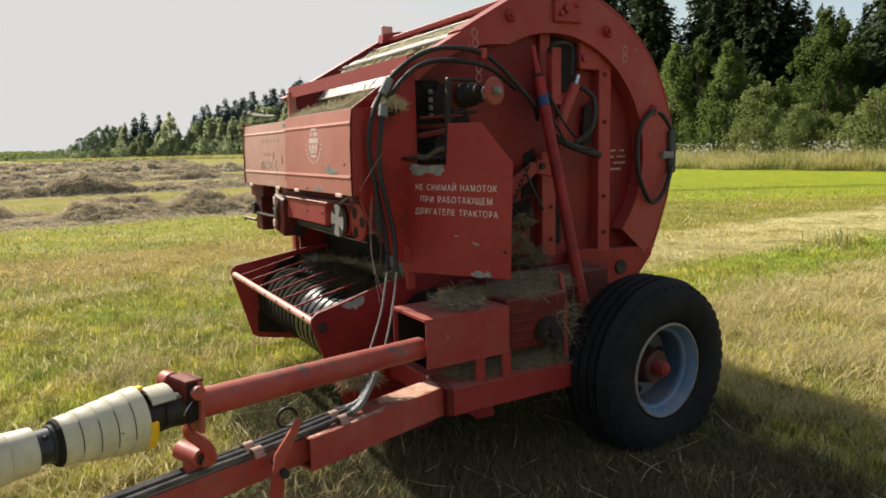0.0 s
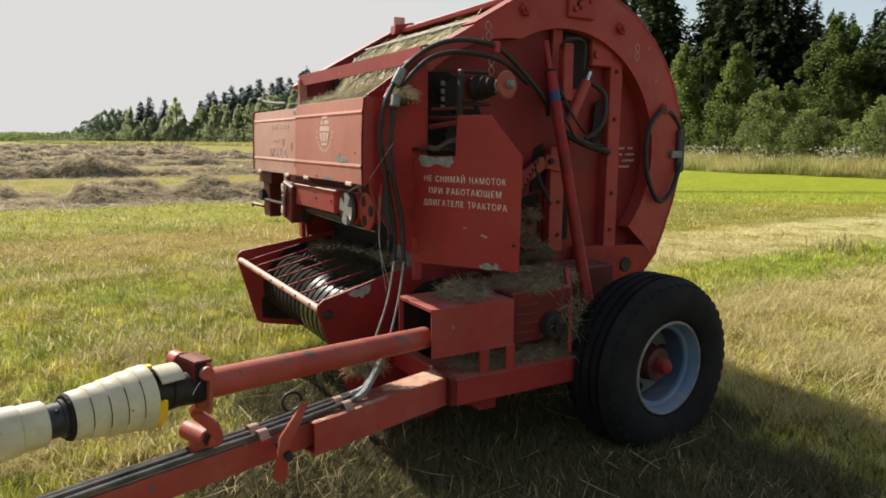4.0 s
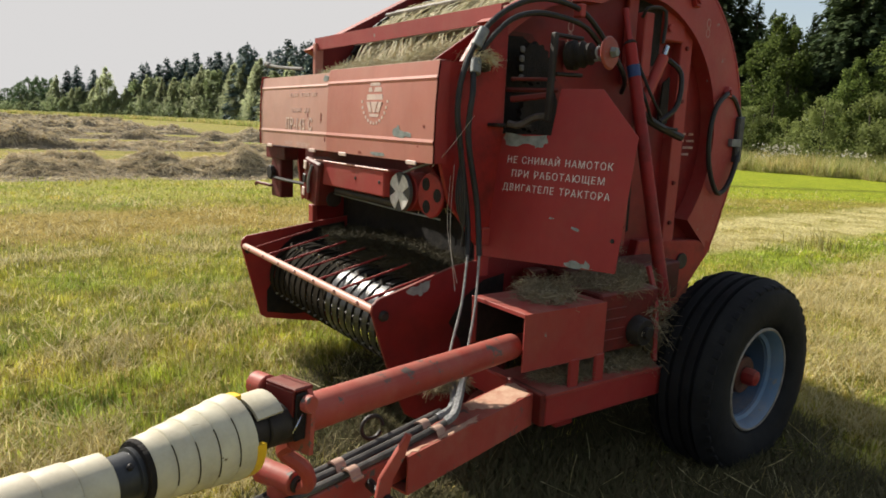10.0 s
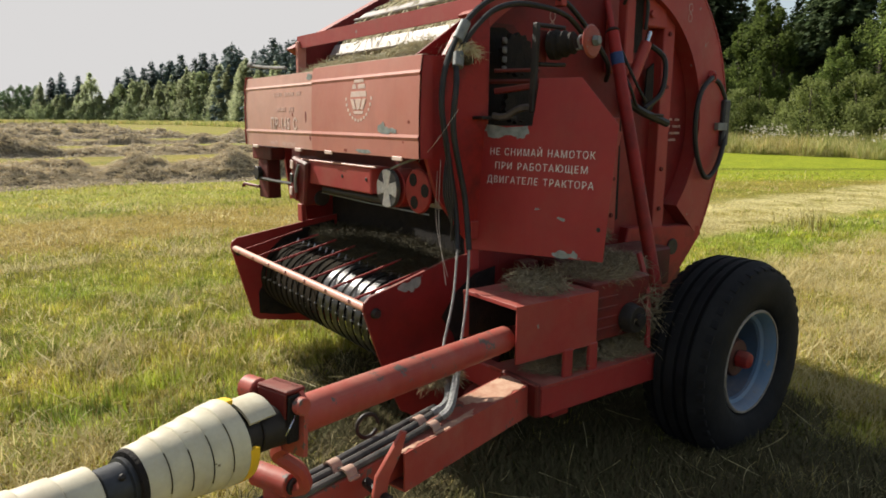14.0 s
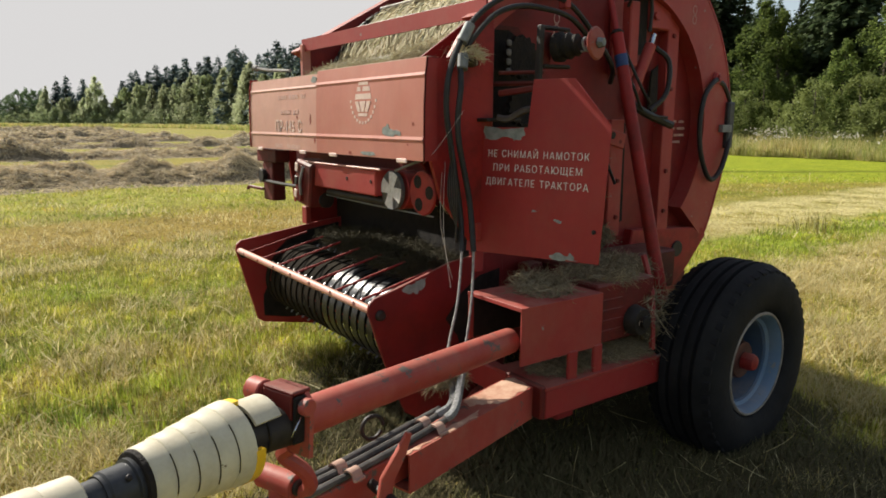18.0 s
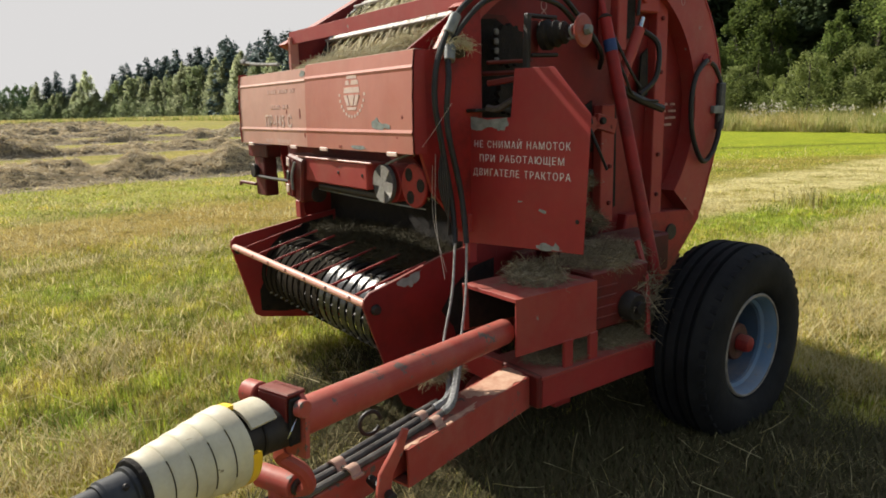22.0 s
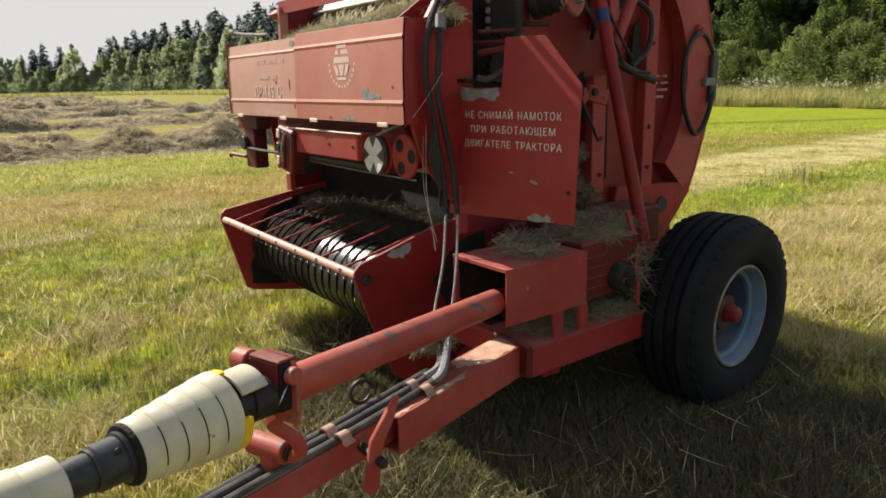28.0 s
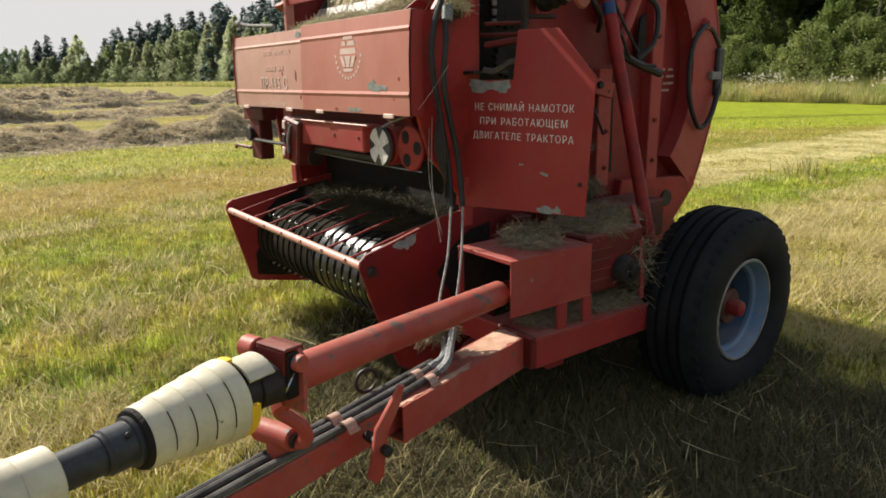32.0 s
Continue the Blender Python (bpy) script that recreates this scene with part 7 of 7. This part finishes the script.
def drive_shaft():
    bm = lathe(B(), ribbed_cone(0.090, 0.060, 0.205), PTO_A + PTO_U * 0.03, PTO_B + PTO_U, 36)
    cone = part("rear_guard_cone", bm, GUARD, pto, "ribbed cream plastic guard cone", smooth=50)
    m, _ = frame_of(PTO_A + PTO_U * 0.010, PTO_B)
    turn_in = Matrix(((0, 1, 0, 0), (0, 0, 1, 0), (1, 0, 0, 0), (0, 0, 0, 1)))
    for lo, hi, big in ((85, 128, 0.0875), (-75, 5, 0.0908)):
        angles = [radians(lo + (hi - lo) * k / 8) for k in range(9)]
        bm = strip_band(B(), [(0.077 * math.cos(a), 0.077 * math.sin(a)) for a in angles], [(big * math.cos(a), big * math.sin(a)) for a in angles], 0.002, 0.024)
        bmesh.ops.transform(bm, matrix=m @ turn_in, verts=bm.verts)
        part("yellow_rim", bm, GUARD_EDGE, cone, "yellow edge of the guard lining")
    # dirt drawn into the steps of the cone, and the black seal at its narrow end
    for k in range(1, 5):
        rr = 0.090 - 0.030 * k / 5 + 0.0016
        angles = [radians(-20 + 25 * noise.noise((k * 3.1, 0.0, 1.0)) + (70 + 30 * noise.noise((k * 1.7, 2.0, 1.0))) * q / 12) for q in range(13)]
        bm = strip_band(B(), [((rr - 0.006) * math.cos(a), (rr - 0.006) * math.sin(a)) for a in angles], [(rr * math.cos(a), rr * math.sin(a)) for a in angles], 0.0, 0.001)
        m2, _ = frame_of(PTO_A + PTO_U * (0.0285 + 0.041 * k), PTO_B + PTO_U)
        bmesh.ops.transform(bm, matrix=m2 @ turn_in, verts=bm.verts)
        part("rib_dirt", bm, LITTER_CORE, cone, "brown dirt in the step of the cone")
    seal = lathe(B(), [(0.040, -0.004), (0.0600, -0.002), (0.0620, 0.004), (0.0590, 0.011), (0.040, 0.013)], PTO_A + PTO_U * 0.231, PTO_B + PTO_U, 36)
    part("cone_seal", seal, SOOT_AND_SHADE, cone, "black rubber seal of the guard cone", smooth=50)
    for k in range(3):
        th = radians(60 + 120 * k)
        m, _ = frame_of(PTO_B, PTO_B + PTO_U)
        part("guard_clip", box(B(), (-0.02, 0.047, -0.035), (0.02, 0.056, -0.006), 0.002, m @ Matrix.Rotation(th, 4, "Z")), GUARD, cone)
    # half collar of the rear guard, split, over the joint
    m, _ = frame_of(PTO_A, PTO_A - PTO_U)
    bm = B()
    inn = [(0.072 * math.cos(radians(a)), 0.069 * math.sin(radians(a))) for a in range(-62, 150, 12)]
    out = [(0.077 * math.cos(radians(a)), 0.077 * math.sin(radians(a))) for a in range(-62, 150, 12)]
    strip_band(bm, inn, out, -0.010, 0.056)
    swap = Matrix(((0, 1, 0, 0), (0, 0, 1, 0), (1, 0, 0, 0), (0, 0, 0, 1)))
    bmesh.ops.transform(bm, matrix=m @ swap, verts=bm.verts)
    part("guard_collar", bm, GUARD, pto, "split cream collar with rivets")
    part("inner_yoke", cyl(B(), PTO_A - PTO_U * 0.06, PTO_A + PTO_U * 0.03, 0.052, 0.058), DARK_IRON, pto)
    end = PTO_B + PTO_U * 0.002
    bm = lathe(B(), [(0.046, -0.02), (0.050, 0.0), (0.050, 0.004), (0.044, 0.006), (0.044, 0.05), (0.040, 0.054), (0.040, 0.06)], end, end + PTO_U, 32)
    part("black_sleeve_ring", bm, BLACK_PLASTIC, pto)
    part("sleeve_screw", cyl(B(), end + PTO_U * 0.02 + Vector((0.03, 0.01, 0.03)), end + PTO_U * 0.02 + Vector((0.036, 0.012, 0.037)), 0.006, None, 8), DARK_IRON, pto)
    part("guard_tube", cyl(B(), end + PTO_U * 0.03, end + PTO_U * 0.75, 0.036, 0.036, 28), BLACK_PLASTIC, pto, "grey-black plastic guard tube")
    # the front guard slides along the tube
    o = end + PTO_U * 0.05
    bm = lathe(B(), list(reversed([(r, 0.30 - s) for r, s in ribbed_cone(0.078, 0.054, 0.30)])), o, o + PTO_U, 36)
    front = part("front_guard_cone", bm, GUARD, pto, "ribbed cream plastic guard cone, sliding", origin=o, smooth=50)
    return front


FRONT_GUARD = drive_shaft()


# ---- gear opening, spool and warning panel ----
def knotter():
    """The twine spool bracket and gears in the side opening."""
    bm = B()
    beam(bm, (0.80, -0.925, 1.41), (0.80, -0.915, 1.722), 0.020, 0.026, (1, 0, 0))
    beam(bm, (0.80, -0.915, 1.715), (0.81, -0.785, 1.712), 0.022, 0.014)
    beam(bm, (0.80, -0.905, 1.58), (0.81, -0.78, 1.583), 0.024, 0.014)
    br = part("spool_bracket", bm, DARK_IRON, baler, "dark iron bracket with worn grey edges")
    part("bracket_face", box(B(), (0.792, -0.905, 1.59), (0.797, -0.86, 1.70), 0.001), RED_DIRT_AND_SHADE, br)
    part("spool_drum", lathe(B(), [(0.03, 0), (0.050, 0.002), (0.054, 0.03), (0.042, 0.04), (0.048, 0.06), (0.036, 0.075), (0.04, 0.09), (0.028, 0.10)], (0.80, -0.845, 1.648), (0.95, -0.79, 1.657), 20), SOOT_AND_SHADE, br)
    part("spool_spring", tube(B(), [Vector((0.875 + 0.005 * k, -0.815 + 0.0025 * k, 1.653)) + Vector((0, 0.024 * math.cos(k * 1.3), 0.024 * math.sin(k * 1.3))) for k in range(14)], 0.005, 5, 2), GREY_METAL, br)
    wheel = part("tension_disc", lathe(B(), [(0.012, 0), (0.052, 0.0), (0.058, 0.006), (0.052, 0.013), (0.035, 0.016), (0.012, 0.016)], (0.928, -0.778, 1.657), (1.1, -0.745, 1.662), 30), RED_DISC, br, "round red disc on the twine spool")
    part("disc_nut", cyl(B(), (0.944, -0.775, 1.658), (0.966, -0.771, 1.659), 0.020, 0.017, 6), GREY_METAL, wheel)
    # chain wheel and shafts in the dark behind
    for y, z, r in ((-0.805, 1.635, 0.072), (-0.80, 1.44, 0.06), (-0.88, 1.30, 0.05)):
        outline = []
        for k in range(28):
            a, rr = 2 * math.pi * k / 28, r + (0.012 if k % 2 else 0.0)
            outline.append((y + rr * math.cos(a), z + rr * math.sin(a)))
        part("chain_gear", slab(B(), outline, 0.56, 0.585), SOOT_AND_SHADE, baler)
    for k in range(4):
        part("chain_link", box(B(), (0.586, -0.893, 1.565 + 0.035 * k), (0.600, -0.873, 1.588 + 0.035 * k), 0.004), GREY_DULL, baler)
    part("cross_bar", beam(B(), (0.62, -0.955, 1.565), (0.66, -0.76, 1.575), 0.012, 0.014), RED_DIRT_AND_SHADE, baler)
    part("cross_bar", beam(B(), (0.66, -0.985, 1.487), (0.79, -0.915, 1.505), 0.022, 0.022), RED_DIRT_AND_SHADE, baler)
    part("cross_shaft", tube(B(), [(0.52, -0.94, 1.53), (0.60, -0.86, 1.53), (0.66, -0.75, 1.535)], 0.010, 6, 3), RED_DIRT_AND_SHADE, baler)
    part("bent_lever", tube(B(), [(0.66, -0.99, 1.40), (0.70, -0.97, 1.395), (0.75, -0.94, 1.425), (0.80, -0.92, 1.43)], 0.013, 6, 4), DUSTY_IRON, baler)
    part("lever_shelf", box(B(), (0.56, -1.04, 1.385), (0.66, -0.87, 1.398), 0.003), DARK_IRON, baler)
    # levers and rods between the panel and the disc
    for a, b, r in (((0.55, -0.62, 1.05), (0.58, -0.48, 0.80), 0.02), ((0.60, -0.58, 0.86), (0.62, -0.40, 0.98), 0.016), ((0.55, -0.70, 0.95), (0.60, -0.35, 0.90), 0.018)):
        part("linkage_rod", cyl(B(), a, b, r), RED_DIRT_AND_SHADE, baler)


knotter()

PANEL_A = Vector((0.575, -1.03, 0.0))
PANEL_ANG = math.degrees(math.atan2(0.185, 0.565))


def warning_panel():
    """Hinged sheet with the warning; its outline is stepped at the upper corner. Local x runs along the sheet."""
    poly = [(-0.012, 0.885), (0.585, 0.912), (0.600, 1.372), (0.448, 1.530), (0.277, 1.533), (0.263, 1.364), (0.018, 1.364)]
    bm = slab(B(), poly, 0.0, 0.004, "y", 0.001)
    pan = part("warning_panel", bm, RED, None, "red sheet panel with a white stencilled warning")
    pan.parent = baler
    pan.matrix_basis = Matrix.Translation(PANEL_A) @ Matrix.Rotation(radians(PANEL_ANG), 4, "Z")

    def line(text, x0, x1, z, size=0.036):
        m = Matrix.Translation((x0, -0.0015, z)) @ Euler((radians(90), 0, 0)).to_matrix().to_4x4()
        lettering("lettering", text, size, m, WHITE_PAINT, pan, "white stencilled warning letters", x1 - x0, -0.004)

    line("НЕ СНИМАЙ НАМОТОК", 0.085, 0.525, 1.256)
    line("ПРИ РАБОТАЮЩЕМ", 0.112, 0.500, 1.205)
    line("ДВИГАТЕЛЕ ТРАКТОРА", 0.078, 0.528, 1.153)
    for k, pts in enumerate(([(0.05, 1.362), (0.25, 1.362), (0.245, 1.325), (0.20, 1.315), (0.18, 1.332), (0.10, 1.325), (0.06, 1.330)],
                             [(0.40, 0.928), (0.49, 0.930), (0.50, 0.908), (0.39, 0.904)],
                             [(0.40, 1.05), (0.43, 1.045), (0.42, 1.035), (0.395, 1.043)],
                             [(0.30, 1.075), (0.325, 1.07), (0.30, 1.063)])):
        part_ob = part("bare_patch", slab(B(), ragged(pts, 0.014 if k < 2 else 0.005, k), -0.0012, 0.001, "y"), CHIP, None, "bare grey metal patch")
        part_ob.parent = pan
    edge = part("panel_edge", slab(B(), [(-0.012, 0.885), (-0.006, 0.885), (0.024, 1.364), (0.018, 1.364)], 0.004, 0.03, "y"), RED, None)
    edge.parent = pan
    pin = part("panel_stud", cyl(B(), (0.56, -0.006, 1.02), (0.56, 0.0, 1.02), 0.008, None, 8), DARK_IRON, None)
    pin.parent = pan
    return pan


PANEL = warning_panel()


def small_hinges():
    part("panel_hook", box(B(), (0.58, -1.045, 0.93), (0.61, -1.005, 1.00), 0.004), RED_WORN, baler)
    part("panel_hinge_post", box(B(), (0.555, -1.02, 0.80), (0.58, -0.98, 1.36), 0.003), RED, baler)
    # twine and wire ends that hang at the front corner
    for pts, r in (([(0.62, -1.20, 1.24), (0.64, -1.22, 1.0), (0.66, -1.20, 0.78)], 0.0009),
                   ([(0.55, -1.25, 1.23), (0.64, -1.24, 1.30), (0.70, -1.18, 1.42)], 0.0008),
                   ([(0.60, -1.20, 1.20), (0.61, -1.21, 1.0), (0.63, -1.17, 0.80)], 0.0008)):
        part("loose_twine", tube(B(), pts, r, 5, 5), TWINE, baler)
    for k in range(5):
        part("thin_wire", tube(B(), [(0.63 + 0.012 * k, -1.17 - 0.01 * k, 1.30), (0.64 + 0.014 * k, -1.20, 1.12), (0.66 + 0.006 * k, -1.15 - 0.012 * k, 0.95)], 0.004, 5, 4), HOSE_RUBBER, baler)


small_hinges()


# ---- loose hay on the machine ----
def litter():
    rng = np.random.default_rng(15)
    for spots, n, ln, mat, label in (
            ([(0.88, -0.95, 0.777, 0.11, 0.11, 0.010), (0.80, -0.87, 0.782, 0.09, 0.09, 0.022)], 480, 0.12, HAY_DULL, "tangle of dusty dry hay on the driveline guard"),
            ([(0.84, -0.60, 0.785, 0.15, 0.17, 0.018), (0.76, -0.42, 0.79, 0.14, 0.15, 0.030)], 1200, 0.11, HAY_DULL, "dusty dry hay heaped on the gear case"),
            ([(0.93, -0.55, 0.485, 0.09, 0.22, 0.035), (0.92, -0.88, 0.485, 0.09, 0.14, 0.02)], 1500, 0.10, HAY_DULL, "dry hay lying on the side deck"),
            ([(0.57, -0.46, 0.93, 0.06, 0.12, 0.11), (0.57, -0.32, 0.86, 0.05, 0.10, 0.07), (0.58, -0.36, 1.05, 0.03, 0.05, 0.05)], 800, 0.09, HAY_DULL, "dry hay caught in the lower linkage"),
            ([(0.99, -0.43, 0.60, 0.05, 0.13, 0.14), (0.96, -0.36, 0.50, 0.07, 0.14, 0.06)], 130, 0.22, HAY_DULL, "wisps of dry hay hanging beside the wheel"),
            ([(0.62, -1.09, 1.61, 0.04, 0.06, 0.05)], 110, 0.075, HAY, "tuft of dry hay caught under the hoses"),
            ([(-0.2, -1.06, 1.60, 0.60, 0.09, 0.06), (0.30, -1.05, 1.63, 0.22, 0.10, 0.06)], 3000, 0.10, HAY, "dry hay lying behind the front shields"),
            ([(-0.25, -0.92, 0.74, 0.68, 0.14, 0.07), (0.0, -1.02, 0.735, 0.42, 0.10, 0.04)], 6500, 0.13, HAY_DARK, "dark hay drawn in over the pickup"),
            ([(0.92, -1.42, 0.55, 0.05, 0.07, 0.05)], 520, 0.09, HAY_DULL, "hay caught between the hoses on the drawbar")):
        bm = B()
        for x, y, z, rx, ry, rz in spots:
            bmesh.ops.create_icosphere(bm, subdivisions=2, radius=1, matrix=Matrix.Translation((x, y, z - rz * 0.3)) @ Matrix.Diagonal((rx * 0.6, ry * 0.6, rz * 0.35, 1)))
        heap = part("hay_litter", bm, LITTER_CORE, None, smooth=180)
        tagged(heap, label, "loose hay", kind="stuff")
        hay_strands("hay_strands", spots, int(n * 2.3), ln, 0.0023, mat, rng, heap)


# far darker than the other hay colours
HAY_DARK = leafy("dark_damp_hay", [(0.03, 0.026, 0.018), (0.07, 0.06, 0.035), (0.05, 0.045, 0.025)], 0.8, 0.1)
litter()


# ---- what moves ----
def motions():
    # the machine stands until it is switched on; then slats and bale turn together about the chamber axis
    start = 3.0335
    rows_c, rows_b = [], []
    for t in [0.0, start] + [3.2 + 0.4 * k for k in range(73)]:
        m = Matrix.Translation((0, CY, CZ)) @ Matrix.Rotation(radians(123.77 * max(t, start) + 19.2), 4, "X")
        rows_c.append((t, m))
        rows_b.append((t, m))
    walk(CONVEYOR, rows_c)
    walk(BALE, rows_b)
    # tine reel: four bars, one every third of a second
    rows = []
    for t in [0.0, start] + [3.2 + 0.2 * k for k in range(145)]:
        rows.append((t, Matrix.Translation((0, PICK_Y, PICK_Z)) @ Matrix.Rotation(radians(-90.0 * (max(t, start) - 29.5) / 0.3245 + 200.0), 4, "X")))
    walk(REEL, rows)
    # marked pulley: three quarters of a turn a second, with a slow drift
    drift = ((0, 7), (2, 9), (5, 20), (8, 45), (10, 45), (11, 60), (12, 75), (13, 90), (14, 90), (17, 95), (18, 105), (21, 108), (23, 110), (25, 125), (28, 135), (30, 180), (31, 212), (32, 230))
    rows = []
    for t in [0.0, 2.0, 3.0] + [3.2 + 0.2 * k for k in range(145)]:
        a = float(np.interp(t, [p[0] for p in drift], [p[1] for p in drift])) + 270.0 * max(0.0, t - 3.0)
        rows.append((t, Matrix.Translation((0.300, -1.235, 1.112)) @ Matrix.Rotation(radians(a), 4, "Y")))
    walk(PULLEY, rows)
    # front guard slides on its tube
    o = PTO_B + PTO_U * 0.052
    rows = []
    for t, g in ((0, -0.012), (2.5, -0.012), (5, -0.010), (7, -0.008), (9, -0.004), (13, 0.004), (16, 0.02), (19, 0.06), (23, 0.105), (25, 0.10), (28, 0.062), (30, 0.085), (32, 0.09)):
        rows.append((t, Matrix.Translation(o + PTO_U * g)))
    walk(FRONT_GUARD, rows)
    walk(PANEL, PANEL_ROWS)


def panel_pose(x, y, turn, lean):
    return Matrix.Translation((x, y, 0.9)) @ Matrix.Rotation(radians(turn), 4, "Z") @ Matrix.Rotation(radians(lean), 4, "X") @ Matrix.Translation((0, 0, -0.9))


# the sheet swings on its hinge while the machine shakes
PANEL_ROWS = [(t, panel_pose(x, y, turn, lean)) for t, x, y, turn, lean in (
    (0, 0.575, -1.030, 18.1, 0.0), (2.5, 0.578, -1.032, 17.7, 0.5), (4.5, 0.582, -1.028, 18.4, 2.1), (5.5, 0.576, -1.029, 16.4, -0.5), (6, 0.567, -1.028, 15.9, -2.9), (6.5, 0.560, -1.027, 15.3, -5.3), (7, 0.561, -1.024, 15.7, -4.8), (8, 0.565, -1.025, 15.4, -4.2), (9, 0.565, -1.025, 14.5, -6.1), (10, 0.570, -1.026, 13.4, -6.6), (11, 0.570, -1.026, 13.9, -6.4), (12, 0.570, -1.027, 13.9, -5.6), (13, 0.563, -1.025, 14.3, -4.8), (14.5, 0.562, -1.029, 12.8, -4.6))]
PANEL_ROWS += [(t, panel_pose(x, y, turn, lean)) for t, x, y, turn, lean in (
    (17, 0.552, -1.032, 11.3, -2.8), (18, 0.548, -1.033, 10.4, -2.3), (19, 0.547, -1.037, 7.6, -1.3), (20, 0.545, -1.036, 6.6, -0.3), (21, 0.535, -1.037, 6.6, -1.1), (22, 0.538, -1.036, 7.4, -1.2), (23, 0.545, -1.037, 7.1, -0.4), (23.5, 0.535, -1.037, 8.1, -1.6), (24, 0.534, -1.036, 8.2, -2.0), (25, 0.538, -1.035, 8.1, -1.9), (28, 0.543, -1.035, 7.0, -0.5), (29, 0.538, -1.036, 7.1, -1.9), (30, 0.541, -1.035, 7.5, -2.0), (31, 0.542, -1.035, 7.6, -2.0), (32, 0.550, -1.033, 9.1, -1.8))]
motions()
